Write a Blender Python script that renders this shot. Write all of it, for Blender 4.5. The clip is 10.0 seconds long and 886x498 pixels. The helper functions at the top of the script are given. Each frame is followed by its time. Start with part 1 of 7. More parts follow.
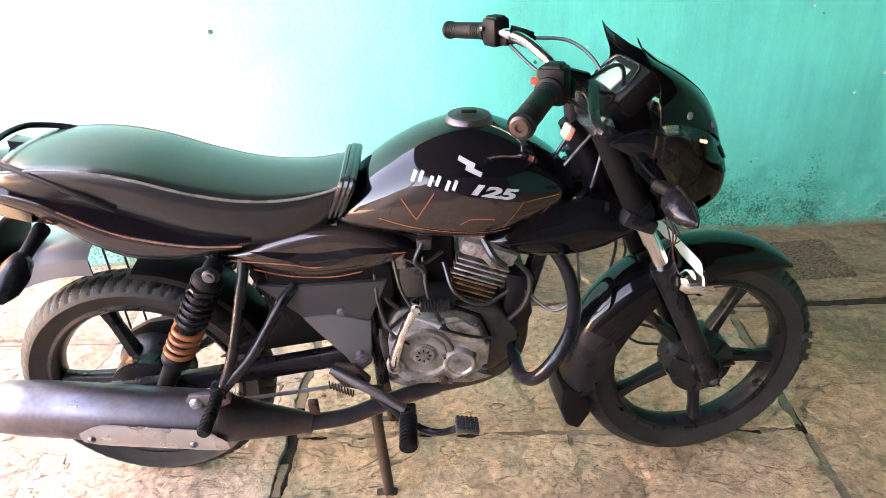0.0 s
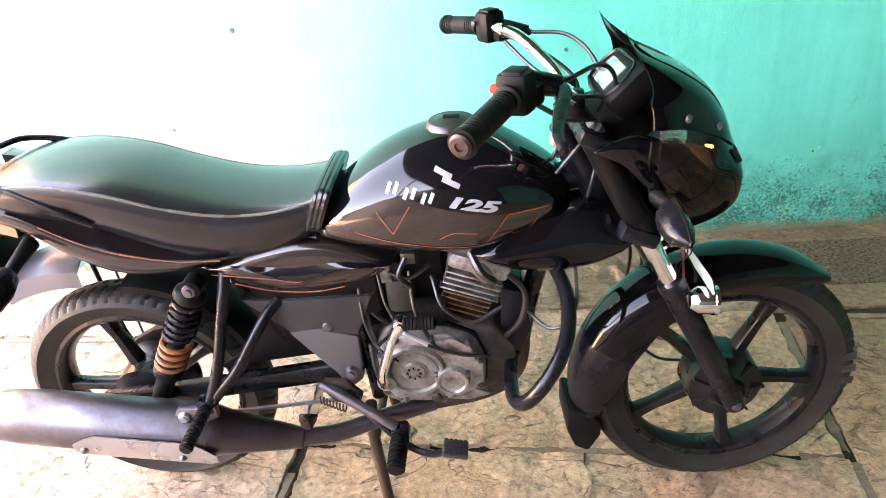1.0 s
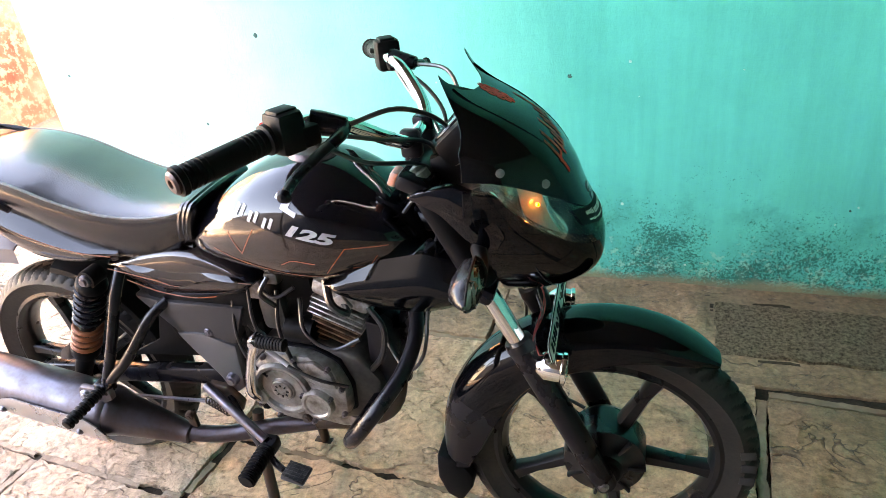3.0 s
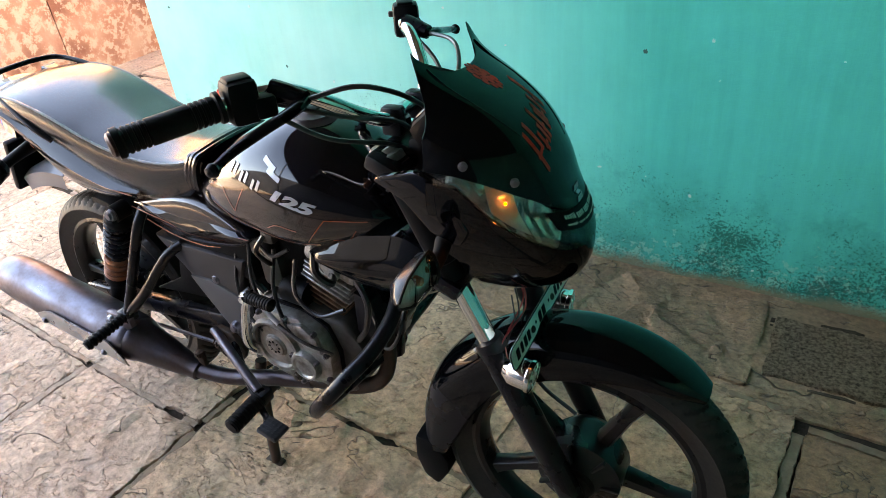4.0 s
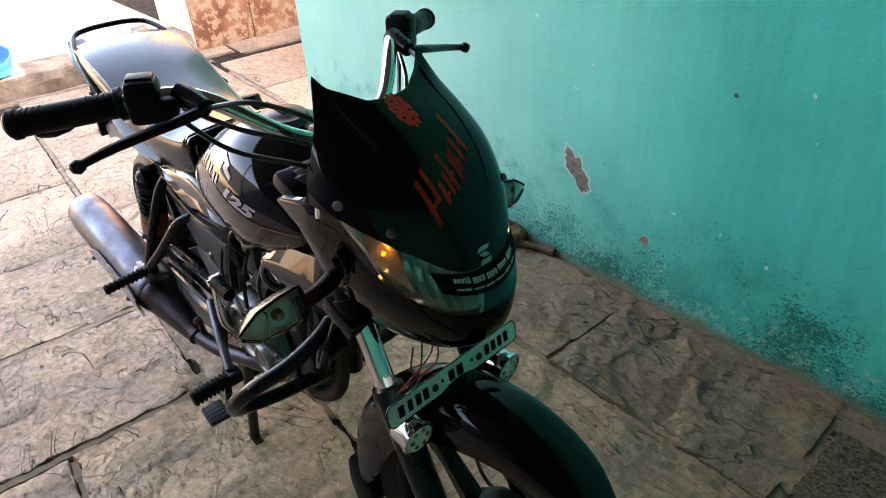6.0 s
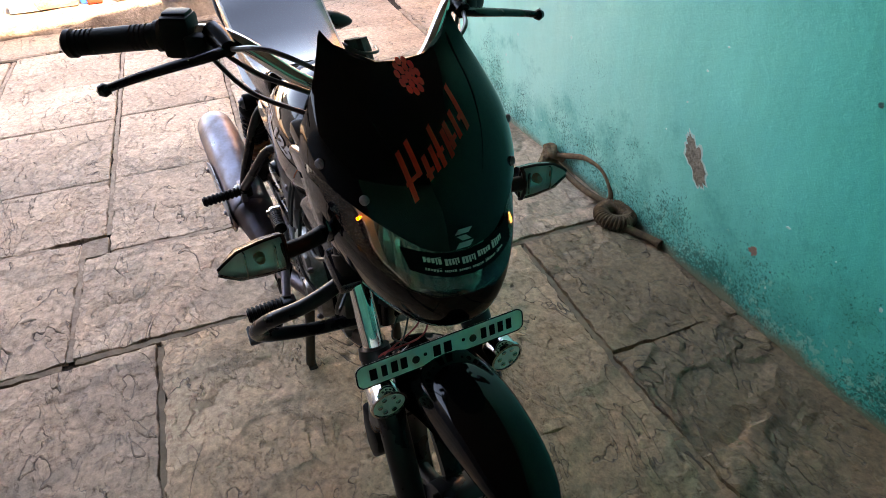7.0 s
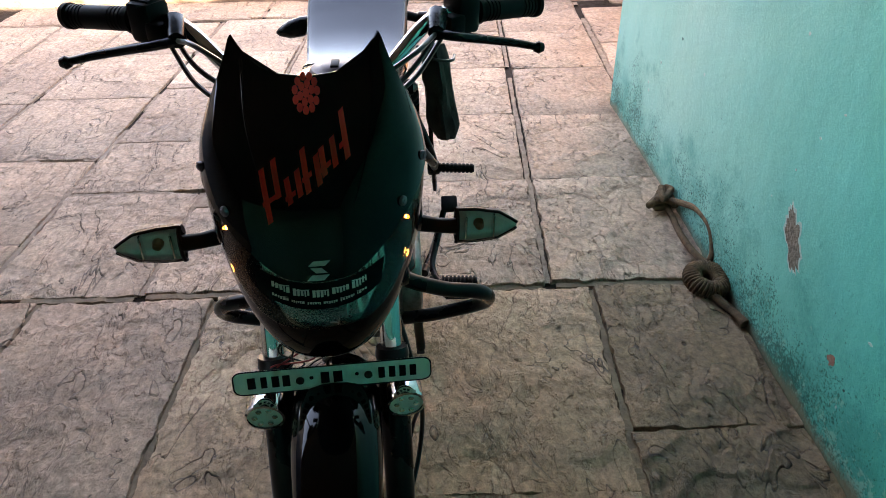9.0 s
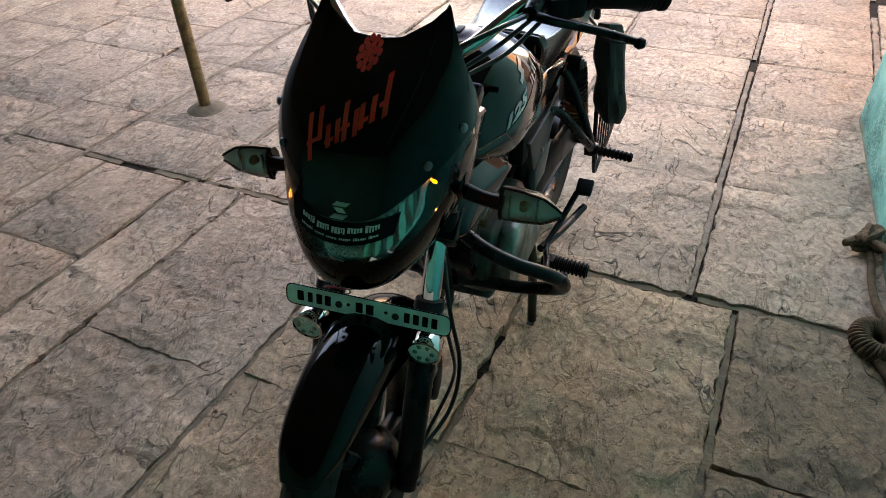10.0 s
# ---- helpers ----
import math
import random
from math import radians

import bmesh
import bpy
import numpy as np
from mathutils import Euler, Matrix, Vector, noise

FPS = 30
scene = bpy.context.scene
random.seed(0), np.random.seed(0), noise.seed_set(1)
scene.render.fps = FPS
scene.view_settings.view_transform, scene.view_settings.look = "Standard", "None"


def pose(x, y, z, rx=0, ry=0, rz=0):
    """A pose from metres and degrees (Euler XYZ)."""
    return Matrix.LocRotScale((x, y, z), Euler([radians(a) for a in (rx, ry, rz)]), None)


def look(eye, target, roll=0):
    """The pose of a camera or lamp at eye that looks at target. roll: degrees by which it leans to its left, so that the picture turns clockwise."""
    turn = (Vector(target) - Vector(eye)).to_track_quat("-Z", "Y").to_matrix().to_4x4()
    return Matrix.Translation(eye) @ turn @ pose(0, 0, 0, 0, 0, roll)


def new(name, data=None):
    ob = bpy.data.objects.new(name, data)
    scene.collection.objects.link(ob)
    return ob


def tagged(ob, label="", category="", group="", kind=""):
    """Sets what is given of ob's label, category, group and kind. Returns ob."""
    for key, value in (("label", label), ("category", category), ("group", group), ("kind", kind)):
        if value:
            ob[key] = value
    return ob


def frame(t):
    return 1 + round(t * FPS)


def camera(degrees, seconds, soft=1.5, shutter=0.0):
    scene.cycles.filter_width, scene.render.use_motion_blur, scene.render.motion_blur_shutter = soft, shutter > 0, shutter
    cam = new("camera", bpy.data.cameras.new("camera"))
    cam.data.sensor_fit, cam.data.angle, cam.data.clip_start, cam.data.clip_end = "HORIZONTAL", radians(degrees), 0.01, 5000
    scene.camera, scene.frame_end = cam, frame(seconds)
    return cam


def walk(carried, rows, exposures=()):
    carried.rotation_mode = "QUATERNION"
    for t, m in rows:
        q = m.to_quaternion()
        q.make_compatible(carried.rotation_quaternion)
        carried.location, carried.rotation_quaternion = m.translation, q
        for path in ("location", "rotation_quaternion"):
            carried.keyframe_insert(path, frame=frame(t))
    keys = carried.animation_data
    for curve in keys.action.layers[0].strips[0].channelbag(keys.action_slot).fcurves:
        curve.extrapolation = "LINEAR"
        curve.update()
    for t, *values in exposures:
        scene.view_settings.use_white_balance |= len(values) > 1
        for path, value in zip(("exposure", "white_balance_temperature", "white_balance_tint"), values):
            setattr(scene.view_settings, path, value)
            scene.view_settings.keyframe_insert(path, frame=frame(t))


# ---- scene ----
cam = camera(66.5, 10.0, soft=0.7)
PATH = [
    (0, (0.705, -1.255, 1.304), (0.706, 0.471, 0.293), -3.3),
    (0.5, (0.807, -1.182, 1.304), (0.643, 0.536, 0.294), -4.3),
    (1, (0.884, -1.148, 1.301), (0.644, 0.543, 0.26), -7.5),
    (1.5, (1.034, -1.147, 1.291), (0.675, 0.515, 0.238), -5.4),
    (2, (1.211, -1.145, 1.288), (0.713, 0.467, 0.214), -6.3),
    (2.5, (1.306, -1.091, 1.281), (0.796, 0.549, 0.257), -6.6),
    (2.7, (1.344, -1.05, 1.283), (0.764, 0.593, 0.301), -7.1),
    (3.8, (1.5, -0.861, 1.279), (0.664, 0.592, 0.188), -6.6),
    (4, (1.559, -0.829, 1.283), (0.609, 0.558, 0.199), -6.4),
    (4.5, (1.69, -0.774, 1.293), (0.628, 0.525, 0.205), -4.4),
    (5, (1.743, -0.715, 1.285), (0.656, 0.57, 0.205), -6.0),
    (5.5, (1.754, -0.618, 1.278), (0.639, 0.648, 0.204), -4.7),
    (6, (1.777, -0.502, 1.283), (0.46, 0.545, 0.2), -3.9),
    (6.2, (1.777, -0.475, 1.28), (0.427, 0.468, 0.144), -4.5),
    (7.3, (1.919, -0.213, 1.286), (0.354, 0.263, 0.135), -1.9),
    (7.5, (1.942, -0.181, 1.287), (0.351, 0.232, 0.149), -1.6),
    (8, (1.951, -0.111, 1.28), (0.328, 0.174, 0.146), -3.6),
    (8.5, (1.917, 0.006, 1.28), (0.279, 0.208, 0.15), -2.9),
    (9, (1.876, 0.117, 1.278), (0.247, 0.16, 0.119), -1.8),
    (9.5, (1.865, 0.269, 1.294), (0.294, -0.12, 0.119), -1.5),
    (10, (1.866, 0.406, 1.307), (0.419, -0.227, 0.08), -2.4),
]
EXPOSURES = [(0.0, 5.63, 10700, 31), (0.5, 5.73, 10800, 32), (1.5, 5.83, 10800, 32), (2.0, 5.45, 10300, 28), (2.7, 5.5, 10200, 27), (4.0, 4.47, 9100, 18), (5.5, 4.3, 9100, 18), (6.1, 4.08, 9100, 18), (7.5, 3.87, 9300, 25), (8.0, 3.77, 9300, 26), (9.0, 3.79, 9100, 23), (10.0, 3.8, 9500, 19)]
walk(cam, [(t, look(eye, target, roll)) for t, eye, target, roll in PATH], EXPOSURES)

# ---- daylight: open courtyard behind the veranda ----
world = bpy.data.worlds.new("sky")
scene.world = world
world.use_nodes = True
wn = world.node_tree.nodes
sky = wn.new("ShaderNodeTexSky")
sky.sky_type = "NISHITA"
sky.sun_disc = False
sky.sun_elevation = radians(42)
sky.sun_rotation = radians(70)
world.node_tree.links.new(sky.outputs[0], wn["Background"].inputs[0])
wn["Background"].inputs[1].default_value = 0.15
sun_lamp = bpy.data.lights.new("sun", "SUN")
sun_lamp.energy, sun_lamp.angle, sun_lamp.color = 3.5, radians(0.5), (1.0, 0.95, 0.86)
new("sun", sun_lamp).matrix_world = look((9.4, 3.4, 9.0), (0, 0, 0))


# ---- materials ----
def mat(name, color, rough=0.5, metal=0.0, coat=0.0, tint=None, amount=0.35, size=12.0, fine=120.0, bump=0.15, depth=0.002, spec=0.5, rough_var=0.15):
    """Principled surface with colour variation at two scales and fine relief."""
    m = bpy.data.materials.new(name)
    m.use_nodes = True
    nt = m.node_tree
    b = nt.nodes["Principled BSDF"]
    tc = nt.nodes.new("ShaderNodeTexCoord")
    n1, n2 = nt.nodes.new("ShaderNodeTexNoise"), nt.nodes.new("ShaderNodeTexNoise")
    n1.inputs["Scale"].default_value, n2.inputs["Scale"].default_value = size, fine
    n1.inputs["Detail"].default_value, n2.inputs["Detail"].default_value = 6, 3
    for n in (n1, n2):
        nt.links.new(tc.outputs["Object"], n.inputs["Vector"])
    add = nt.nodes.new("ShaderNodeMath")
    add.operation = "MULTIPLY_ADD"
    add.inputs[1].default_value = 0.35
    nt.links.new(n2.outputs["Fac"], add.inputs[0])
    nt.links.new(n1.outputs["Fac"], add.inputs[2])
    ramp = nt.nodes.new("ShaderNodeMapRange")
    ramp.inputs["From Min"].default_value, ramp.inputs["From Max"].default_value = 0.45, 0.9
    ramp.inputs["To Max"].default_value = amount
    nt.links.new(add.outputs[0], ramp.inputs["Value"])
    mix = nt.nodes.new("ShaderNodeMix")
    mix.data_type = "RGBA"
    mix.inputs["A"].default_value = (*color, 1)
    mix.inputs["B"].default_value = (*(tint or tuple(c * 0.5 for c in color)), 1)
    nt.links.new(ramp.outputs["Result"], mix.inputs["Factor"])
    nt.links.new(mix.outputs["Result"], b.inputs["Base Color"])
    rr = nt.nodes.new("ShaderNodeMapRange")
    rr.inputs["From Min"].default_value, rr.inputs["From Max"].default_value = 0.3, 0.7
    rr.inputs["To Min"].default_value, rr.inputs["To Max"].default_value = max(0.02, rough - rough_var / 2), min(1, rough + rough_var / 2)
    nt.links.new(n1.outputs["Fac"], rr.inputs["Value"])
    nt.links.new(rr.outputs["Result"], b.inputs["Roughness"])
    b.inputs["Metallic"].default_value = metal
    b.inputs["Coat Weight"].default_value = coat
    b.inputs["Coat Roughness"].default_value = 0.04
    b.inputs["Specular IOR Level"].default_value = spec
    if bump:
        bp = nt.nodes.new("ShaderNodeBump")
        bp.inputs["Strength"].default_value, bp.inputs["Distance"].default_value = bump, depth
        nt.links.new(n2.outputs["Fac"], bp.inputs["Height"])
        nt.links.new(bp.outputs["Normal"], b.inputs["Normal"])
    return m


def glass(name, color, rough=0.02, mixing=0.35):
    """Clear moulded plastic: see-through with gloss."""
    m = bpy.data.materials.new(name)
    m.use_nodes = True
    nt = m.node_tree
    nt.nodes.remove(nt.nodes["Principled BSDF"])
    t, g, x, f = (nt.nodes.new("ShaderNode" + k) for k in ("BsdfTransparent", "BsdfGlossy", "MixShader", "Fresnel"))
    t.inputs["Color"].default_value = (*color, 1)
    g.inputs["Roughness"].default_value = rough
    f.inputs["IOR"].default_value = 1.5 + mixing
    nt.links.new(f.outputs[0], x.inputs[0])
    nt.links.new(t.outputs[0], x.inputs[1])
    nt.links.new(g.outputs[0], x.inputs[2])
    nt.links.new(x.outputs[0], nt.nodes["Material Output"].inputs["Surface"])
    return m


def glow(name, color, strength):
    m = bpy.data.materials.new(name)
    m.use_nodes = True
    b = m.node_tree.nodes["Principled BSDF"]
    b.inputs["Base Color"].default_value = (*color, 1)
    b.inputs["Emission Color"].default_value = (*color, 1)
    b.inputs["Emission Strength"].default_value = strength
    return m


def flaking():
    """Old plaster over red stone: pale skin broken away in crisp patches."""
    m = bpy.data.materials.new("flaking_plaster")
    m.use_nodes = True
    nt = m.node_tree
    b = nt.nodes["Principled BSDF"]
    tc = nt.nodes.new("ShaderNodeTexCoord")
    big, fine = nt.nodes.new("ShaderNodeTexNoise"), nt.nodes.new("ShaderNodeTexNoise")
    big.inputs["Scale"].default_value, fine.inputs["Scale"].default_value = 4.0, 16.0
    big.inputs["Detail"].default_value, fine.inputs["Detail"].default_value = 4, 9
    fine.inputs["Roughness"].default_value = 0.7
    for n in (big, fine):
        nt.links.new(tc.outputs["Object"], n.inputs["Vector"])
    ramps = []
    for stops in (((0.35, (0.30, 0.11, 0.06)), (0.5, (0.48, 0.21, 0.12)), (0.65, (0.58, 0.33, 0.21))), ((0.42, (0.26, 0.15, 0.085)), (0.47, (0.56, 0.34, 0.21)), (0.60, (0.64, 0.43, 0.29)))):
        r = nt.nodes.new("ShaderNodeValToRGB")
        el = r.color_ramp.elements
        el[0].position, el[0].color = stops[0][0], (*stops[0][1], 1)
        el[1].position, el[1].color = stops[2][0], (*stops[2][1], 1)
        el.new(stops[1][0]).color = (*stops[1][1], 1)
        ramps.append(r)
    nt.links.new(big.outputs["Fac"], ramps[0].inputs["Fac"])
    nt.links.new(fine.outputs["Fac"], ramps[1].inputs["Fac"])
    mask = nt.nodes.new("ShaderNodeMapRange")
    mask.inputs["From Min"].default_value, mask.inputs["From Max"].default_value = 0.50, 0.53
    nt.links.new(fine.outputs["Fac"], mask.inputs["Value"])
    mix = nt.nodes.new("ShaderNodeMix")
    mix.data_type = "RGBA"
    nt.links.new(mask.outputs["Result"], mix.inputs["Factor"])
    nt.links.new(ramps[0].outputs["Color"], mix.inputs["A"])
    nt.links.new(ramps[1].outputs["Color"], mix.inputs["B"])
    nt.links.new(mix.outputs["Result"], b.inputs["Base Color"])
    bp = nt.nodes.new("ShaderNodeBump")
    bp.inputs["Strength"].default_value, bp.inputs["Distance"].default_value = 0.8, 0.012
    nt.links.new(fine.outputs["Fac"], bp.inputs["Height"])
    nt.links.new(bp.outputs["Normal"], b.inputs["Normal"])
    b.inputs["Roughness"].default_value = 0.85
    return m


GLOSS = mat("gloss_black_paint", (0.0022, 0.0022, 0.0035), 0.06, 0, 0.0, (0.004, 0.004, 0.006), bump=0.0, rough_var=0.05, spec=0.42)
VISOR = mat("deep_gloss_black", (0.0018, 0.0022, 0.0028), 0.05, 0, 0, (0.003, 0.0035, 0.004), bump=0, rough_var=0.04, spec=0.24)
BROWN = mat("brown_grey_paint", (0.022, 0.0150, 0.0135), 0.14, 0.2, 0.35, (0.032, 0.024, 0.020), bump=0.03, rough_var=0.15)
PLASTIC = mat("matte_black_plastic", (0.004, 0.004, 0.0045), 0.45, 0, 0, (0.014, 0.013, 0.012), bump=0.25, depth=0.0006, fine=500, spec=0.10)
SATIN = mat("satin_black_metal", (0.0055, 0.0055, 0.008), 0.28, 0.0, 0.06, (0.015, 0.013, 0.012), bump=0.1, depth=0.0005, spec=0.20)
GREYPL = mat("dark_grey_plastic", (0.022, 0.022, 0.025), 0.4, 0.1, 0.05, (0.045, 0.042, 0.04), bump=0.1, depth=0.0004, fine=400)
VINYL = mat("black_seat_vinyl", (0.008, 0.008, 0.0095), 0.22, 0, 0.12, (0.014, 0.013, 0.012), size=6, fine=700, bump=0.18, depth=0.0004, spec=0.45, rough_var=0.08, amount=0.2)
PIPING = mat("pale_seam", (0.10, 0.092, 0.075), 0.3, 0, 0.3, (0.16, 0.15, 0.12), bump=0.2, depth=0.0004)
RUBBER = mat("tyre_rubber", (0.009, 0.009, 0.009), 0.55, 0, 0, (0.042, 0.036, 0.030), amount=0.6, size=22, bump=0.5, depth=0.0012, spec=0.25)
GRIP = mat("black_rubber", (0.004, 0.004, 0.0045), 0.5, 0, 0, (0.01, 0.0095, 0.009), bump=0.3, depth=0.0006, spec=0.14)
CHROME = mat("chrome", (0.78, 0.79, 0.8), 0.08, 1.0, 0, (0.6, 0.58, 0.55), bump=0.0, rough_var=0.08)
STEEL = mat("worn_steel", (0.20, 0.20, 0.235), 0.42, 1.0, 0, (0.13, 0.10, 0.09), amount=0.8, size=18, bump=0.15, depth=0.0006, rough_var=0.3)
SHIELD = mat("brushed_shield", (0.44, 0.45, 0.46), 0.30, 0.9, 0, (0.34, 0.32, 0.31), bump=0.1, depth=0.0004)
ALLOY = mat("cast_alloy", (0.42, 0.405, 0.385), 0.40, 0.6, 0, (0.10, 0.08, 0.065), amount=1.0, size=22, bump=0.35, depth=0.001, rough_var=0.25)
DULLALLOY = mat("dull_cast_alloy", (0.27, 0.26, 0.245), 0.5, 0.5, 0, (0.10, 0.085, 0.07), amount=0.9, size=26, bump=0.3, depth=0.001)
FINS = mat("sooty_fins", (0.46, 0.45, 0.44), 0.45, 0.6, 0, (0.10, 0.055, 0.03), amount=0.9, size=30, bump=0.3, depth=0.001)
RUST = mat("rusty_steel", (0.035, 0.026, 0.02), 0.65, 0.3, 0, (0.09, 0.04, 0.02), amount=0.7, size=30, bump=0.4, depth=0.001)
CASE = mat("grimy_crankcase", (0.075, 0.07, 0.062), 0.5, 0.5, 0, (0.025, 0.02, 0.016), amount=0.9, size=20, bump=0.4, depth=0.001)
PIPE = mat("heat_stained_pipe", (0.085, 0.08, 0.095), 0.38, 0.9, 0, (0.07, 0.045, 0.035), amount=0.9, size=14, bump=0.2, depth=0.0006)
RIM = mat("black_alloy_rim", (0.006, 0.006, 0.007), 0.3, 0.0, 0.08, (0.022, 0.02, 0.018), size=20, bump=0.15, depth=0.0005, spec=0.22)
ORANGE = mat("orange_stripe", (0.26, 0.055, 0.018), 0.3, 0, 0.5, (0.4, 0.07, 0.02), bump=0)
SILVER = mat("silver_badge", (0.36, 0.36, 0.38), 0.3, 0.2, 0.2, (0.45, 0.45, 0.47), bump=0)
RED = mat("red_sticker", (0.95, 0.045, 0.025), 0.5, 0, 0, (0.70, 0.03, 0.02), bump=0, spec=0.15)
WHITE = mat("white_paint", (0.62, 0.78, 0.72), 0.4, 0, 0.2, (0.6, 0.62, 0.58), bump=0.05)
INK = mat("black_ink", (0.006, 0.006, 0.008), 0.6, 0, 0, bump=0, spec=0.06)
SPRING = mat("orange_spring", (0.36, 0.10, 0.03), 0.45, 0.2, 0.1, (0.16, 0.06, 0.03), amount=0.9, size=40)
LENS = glass("clear_lens", (0.93, 0.96, 0.95), 0.02, 0.0)
SMOKE = glass("lamp_lens", (0.92, 0.97, 0.95), 0.03, 0.1)
DARK_ROOF = mat("dark_ceiling", (0.10, 0.085, 0.07), 0.9, 0, 0, (0.05, 0.04, 0.035), amount=0.8, size=3, bump=0.4, depth=0.006)
LCD = mat("grey_display", (0.16, 0.19, 0.17), 0.15, 0, 0.8, (0.2, 0.22, 0.2), bump=0)
AMBER = glow("lit_amber_bulb", (1.0, 0.25, 0.05), 0.09)
BOWL = mat("pilot_lamp_bowl", (0.30, 0.31, 0.30), 0.4, 0.6, 0, (0.14, 0.15, 0.14), bump=0.2, depth=0.001)
DULLWHITE = mat("faded_white_print", (0.62, 0.70, 0.67), 0.5, 0, 0, bump=0)
AMBERPL = mat("amber_bulb", (0.55, 0.12, 0.05), 0.3, 0, 0.5, bump=0)
REFLECT = mat("lamp_reflector", (0.72, 0.80, 0.79), 0.14, 0.9, 0, (0.5, 0.55, 0.55), bump=0.2, depth=0.002, fine=90)
INNER = mat("indicator_lining", (0.88, 0.95, 0.93), 0.2, 0.35, 0, (0.45, 0.55, 0.54), amount=0.5, size=60, bump=0.3, depth=0.004, fine=55)
PLATE = mat("number_plate_paint", (0.78, 0.95, 0.89), 0.35, 0, 0.2, (0.55, 0.72, 0.66), size=30, bump=0.05)
LABEL = mat("warning_sticker", (0.42, 0.36, 0.32), 0.4, 0, 0.2, (0.65, 0.14, 0.06), amount=1.0, size=45, bump=0)
FRAMEGREY = mat("mid_grey_plastic", (0.070, 0.069, 0.073), 0.45, 0.1, 0, (0.095, 0.09, 0.09), bump=0.1, depth=0.0004, fine=400)
CABLE = mat("black_cable", (0.01, 0.01, 0.011), 0.4, 0, 0.2, bump=0.1)
WIRE = mat("thin_red_wire", (0.35, 0.03, 0.03), 0.4, 0, 0.2, bump=0)
RAG = mat("dirty_brown_cloth", (0.060, 0.050, 0.045), 0.9, 0, 0, (0.018, 0.015, 0.014), amount=0.8, size=14, bump=0.6, depth=0.004)
ROPE = mat("coir_rope", (0.17, 0.095, 0.042), 0.9, 0, 0, (0.05, 0.026, 0.013), amount=0.9, size=60, bump=0.8, depth=0.004, fine=260)
BAMBOO = mat("weathered_pole", (0.34, 0.20, 0.08), 0.6, 0.1, 0, (0.10, 0.06, 0.03), amount=1.0, size=30, bump=0.4, depth=0.002)
MORTAR = mat("dirt_joint", (0.055, 0.040, 0.030), 0.95, 0, 0, (0.025, 0.018, 0.014), amount=1.0, size=24, fine=160, bump=1.0, depth=0.008, spec=0.1)
SHADE = mat("backdrop_grey_plaster", (0.095, 0.103, 0.118), 0.9, 0, 0, (0.05, 0.054, 0.062), amount=0.8, size=3, bump=0.5, depth=0.006)
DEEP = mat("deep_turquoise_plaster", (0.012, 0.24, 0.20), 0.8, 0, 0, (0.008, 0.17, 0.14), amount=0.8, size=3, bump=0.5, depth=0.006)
PALE = mat("pale_platform", (0.35, 0.29, 0.225), 0.8, 0, 0, (0.3, 0.24, 0.185), amount=0.8, size=4, bump=0.4, depth=0.006)
LEDGE = mat("ledge_stone", (0.34, 0.235, 0.165), 0.9, 0, 0, (0.10, 0.07, 0.05), amount=0.9, size=9, fine=60, bump=1.0, depth=0.012)
BAKED = mat("oil_baked_fins", (0.26, 0.135, 0.07), 0.6, 0.4, 0, (0.05, 0.03, 0.02), amount=0.9, size=50, bump=0.5, depth=0.001)
FENDER = mat("silver_grey_plastic", (0.12, 0.12, 0.13), 0.35, 0.1, 0.2, (0.14, 0.13, 0.13), bump=0.1, depth=0.0004)
PATCHY = flaking()
OFF_WHITE = mat("off_white_wall", (0.72, 0.68, 0.6), 0.85, 0, 0, (0.55, 0.5, 0.42), size=3, bump=0.3, depth=0.004)
CONCRETE = mat("rough_concrete", (0.30, 0.222, 0.145), 0.95, 0, 0, (0.055, 0.040, 0.026), amount=1.0, size=110, fine=260, bump=1.0, depth=0.02, spec=0.15)
GRIME = mat("black_grime", (0.035, 0.026, 0.018), 0.95, 0, 0, (0.10, 0.075, 0.052), amount=0.8, size=60, bump=0.8, depth=0.004, spec=0.1)
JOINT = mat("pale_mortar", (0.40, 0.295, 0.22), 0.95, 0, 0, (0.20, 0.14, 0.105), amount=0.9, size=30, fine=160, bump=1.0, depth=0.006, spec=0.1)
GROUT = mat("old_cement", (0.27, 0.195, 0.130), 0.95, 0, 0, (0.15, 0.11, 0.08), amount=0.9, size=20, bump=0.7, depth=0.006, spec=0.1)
BARE = mat("bare_plaster", (0.25, 0.215, 0.165), 0.95, 0, 0, (0.12, 0.10, 0.075), amount=1.0, size=60, bump=1.0, depth=0.006)
BARERED = mat("bare_red_plaster", (0.34, 0.17, 0.13), 0.95, 0, 0, (0.22, 0.11, 0.085), size=60, bump=0.8, depth=0.004)
CHIP = mat("pale_chip", (0.42, 0.60, 0.54), 0.9, 0, 0, (0.3, 0.45, 0.4), size=60, bump=0.6, depth=0.003)
STAIN = mat("dark_chip", (0.03, 0.11, 0.095), 0.9, 0, 0, size=60, bump=0.5, depth=0.003)
BLUE = mat("blue_plastic", (0.012, 0.10, 0.42), 0.35, 0, 0.1, (0.02, 0.13, 0.48), bump=0.05)
PALEBLUE = mat("pale_blue_cloth", (0.35, 0.55, 0.70), 0.8, 0, 0, (0.5, 0.6, 0.7), size=20, bump=0.4, depth=0.004)


def nodes_of(name):
    m = bpy.data.materials.new(name)
    m.use_nodes = True
    nt = m.node_tree
    def add(kind, **values):
        n = nt.nodes.new("ShaderNode" + kind)
        for k, v in values.items():
            if k == "op":
                n.operation = v
            elif k == "data":
                n.data_type = v
            else:
                n.inputs[k.replace("_", " ")].default_value = v
        return n
    return m, nt, add, nt.nodes["Principled BSDF"], nt.links.new


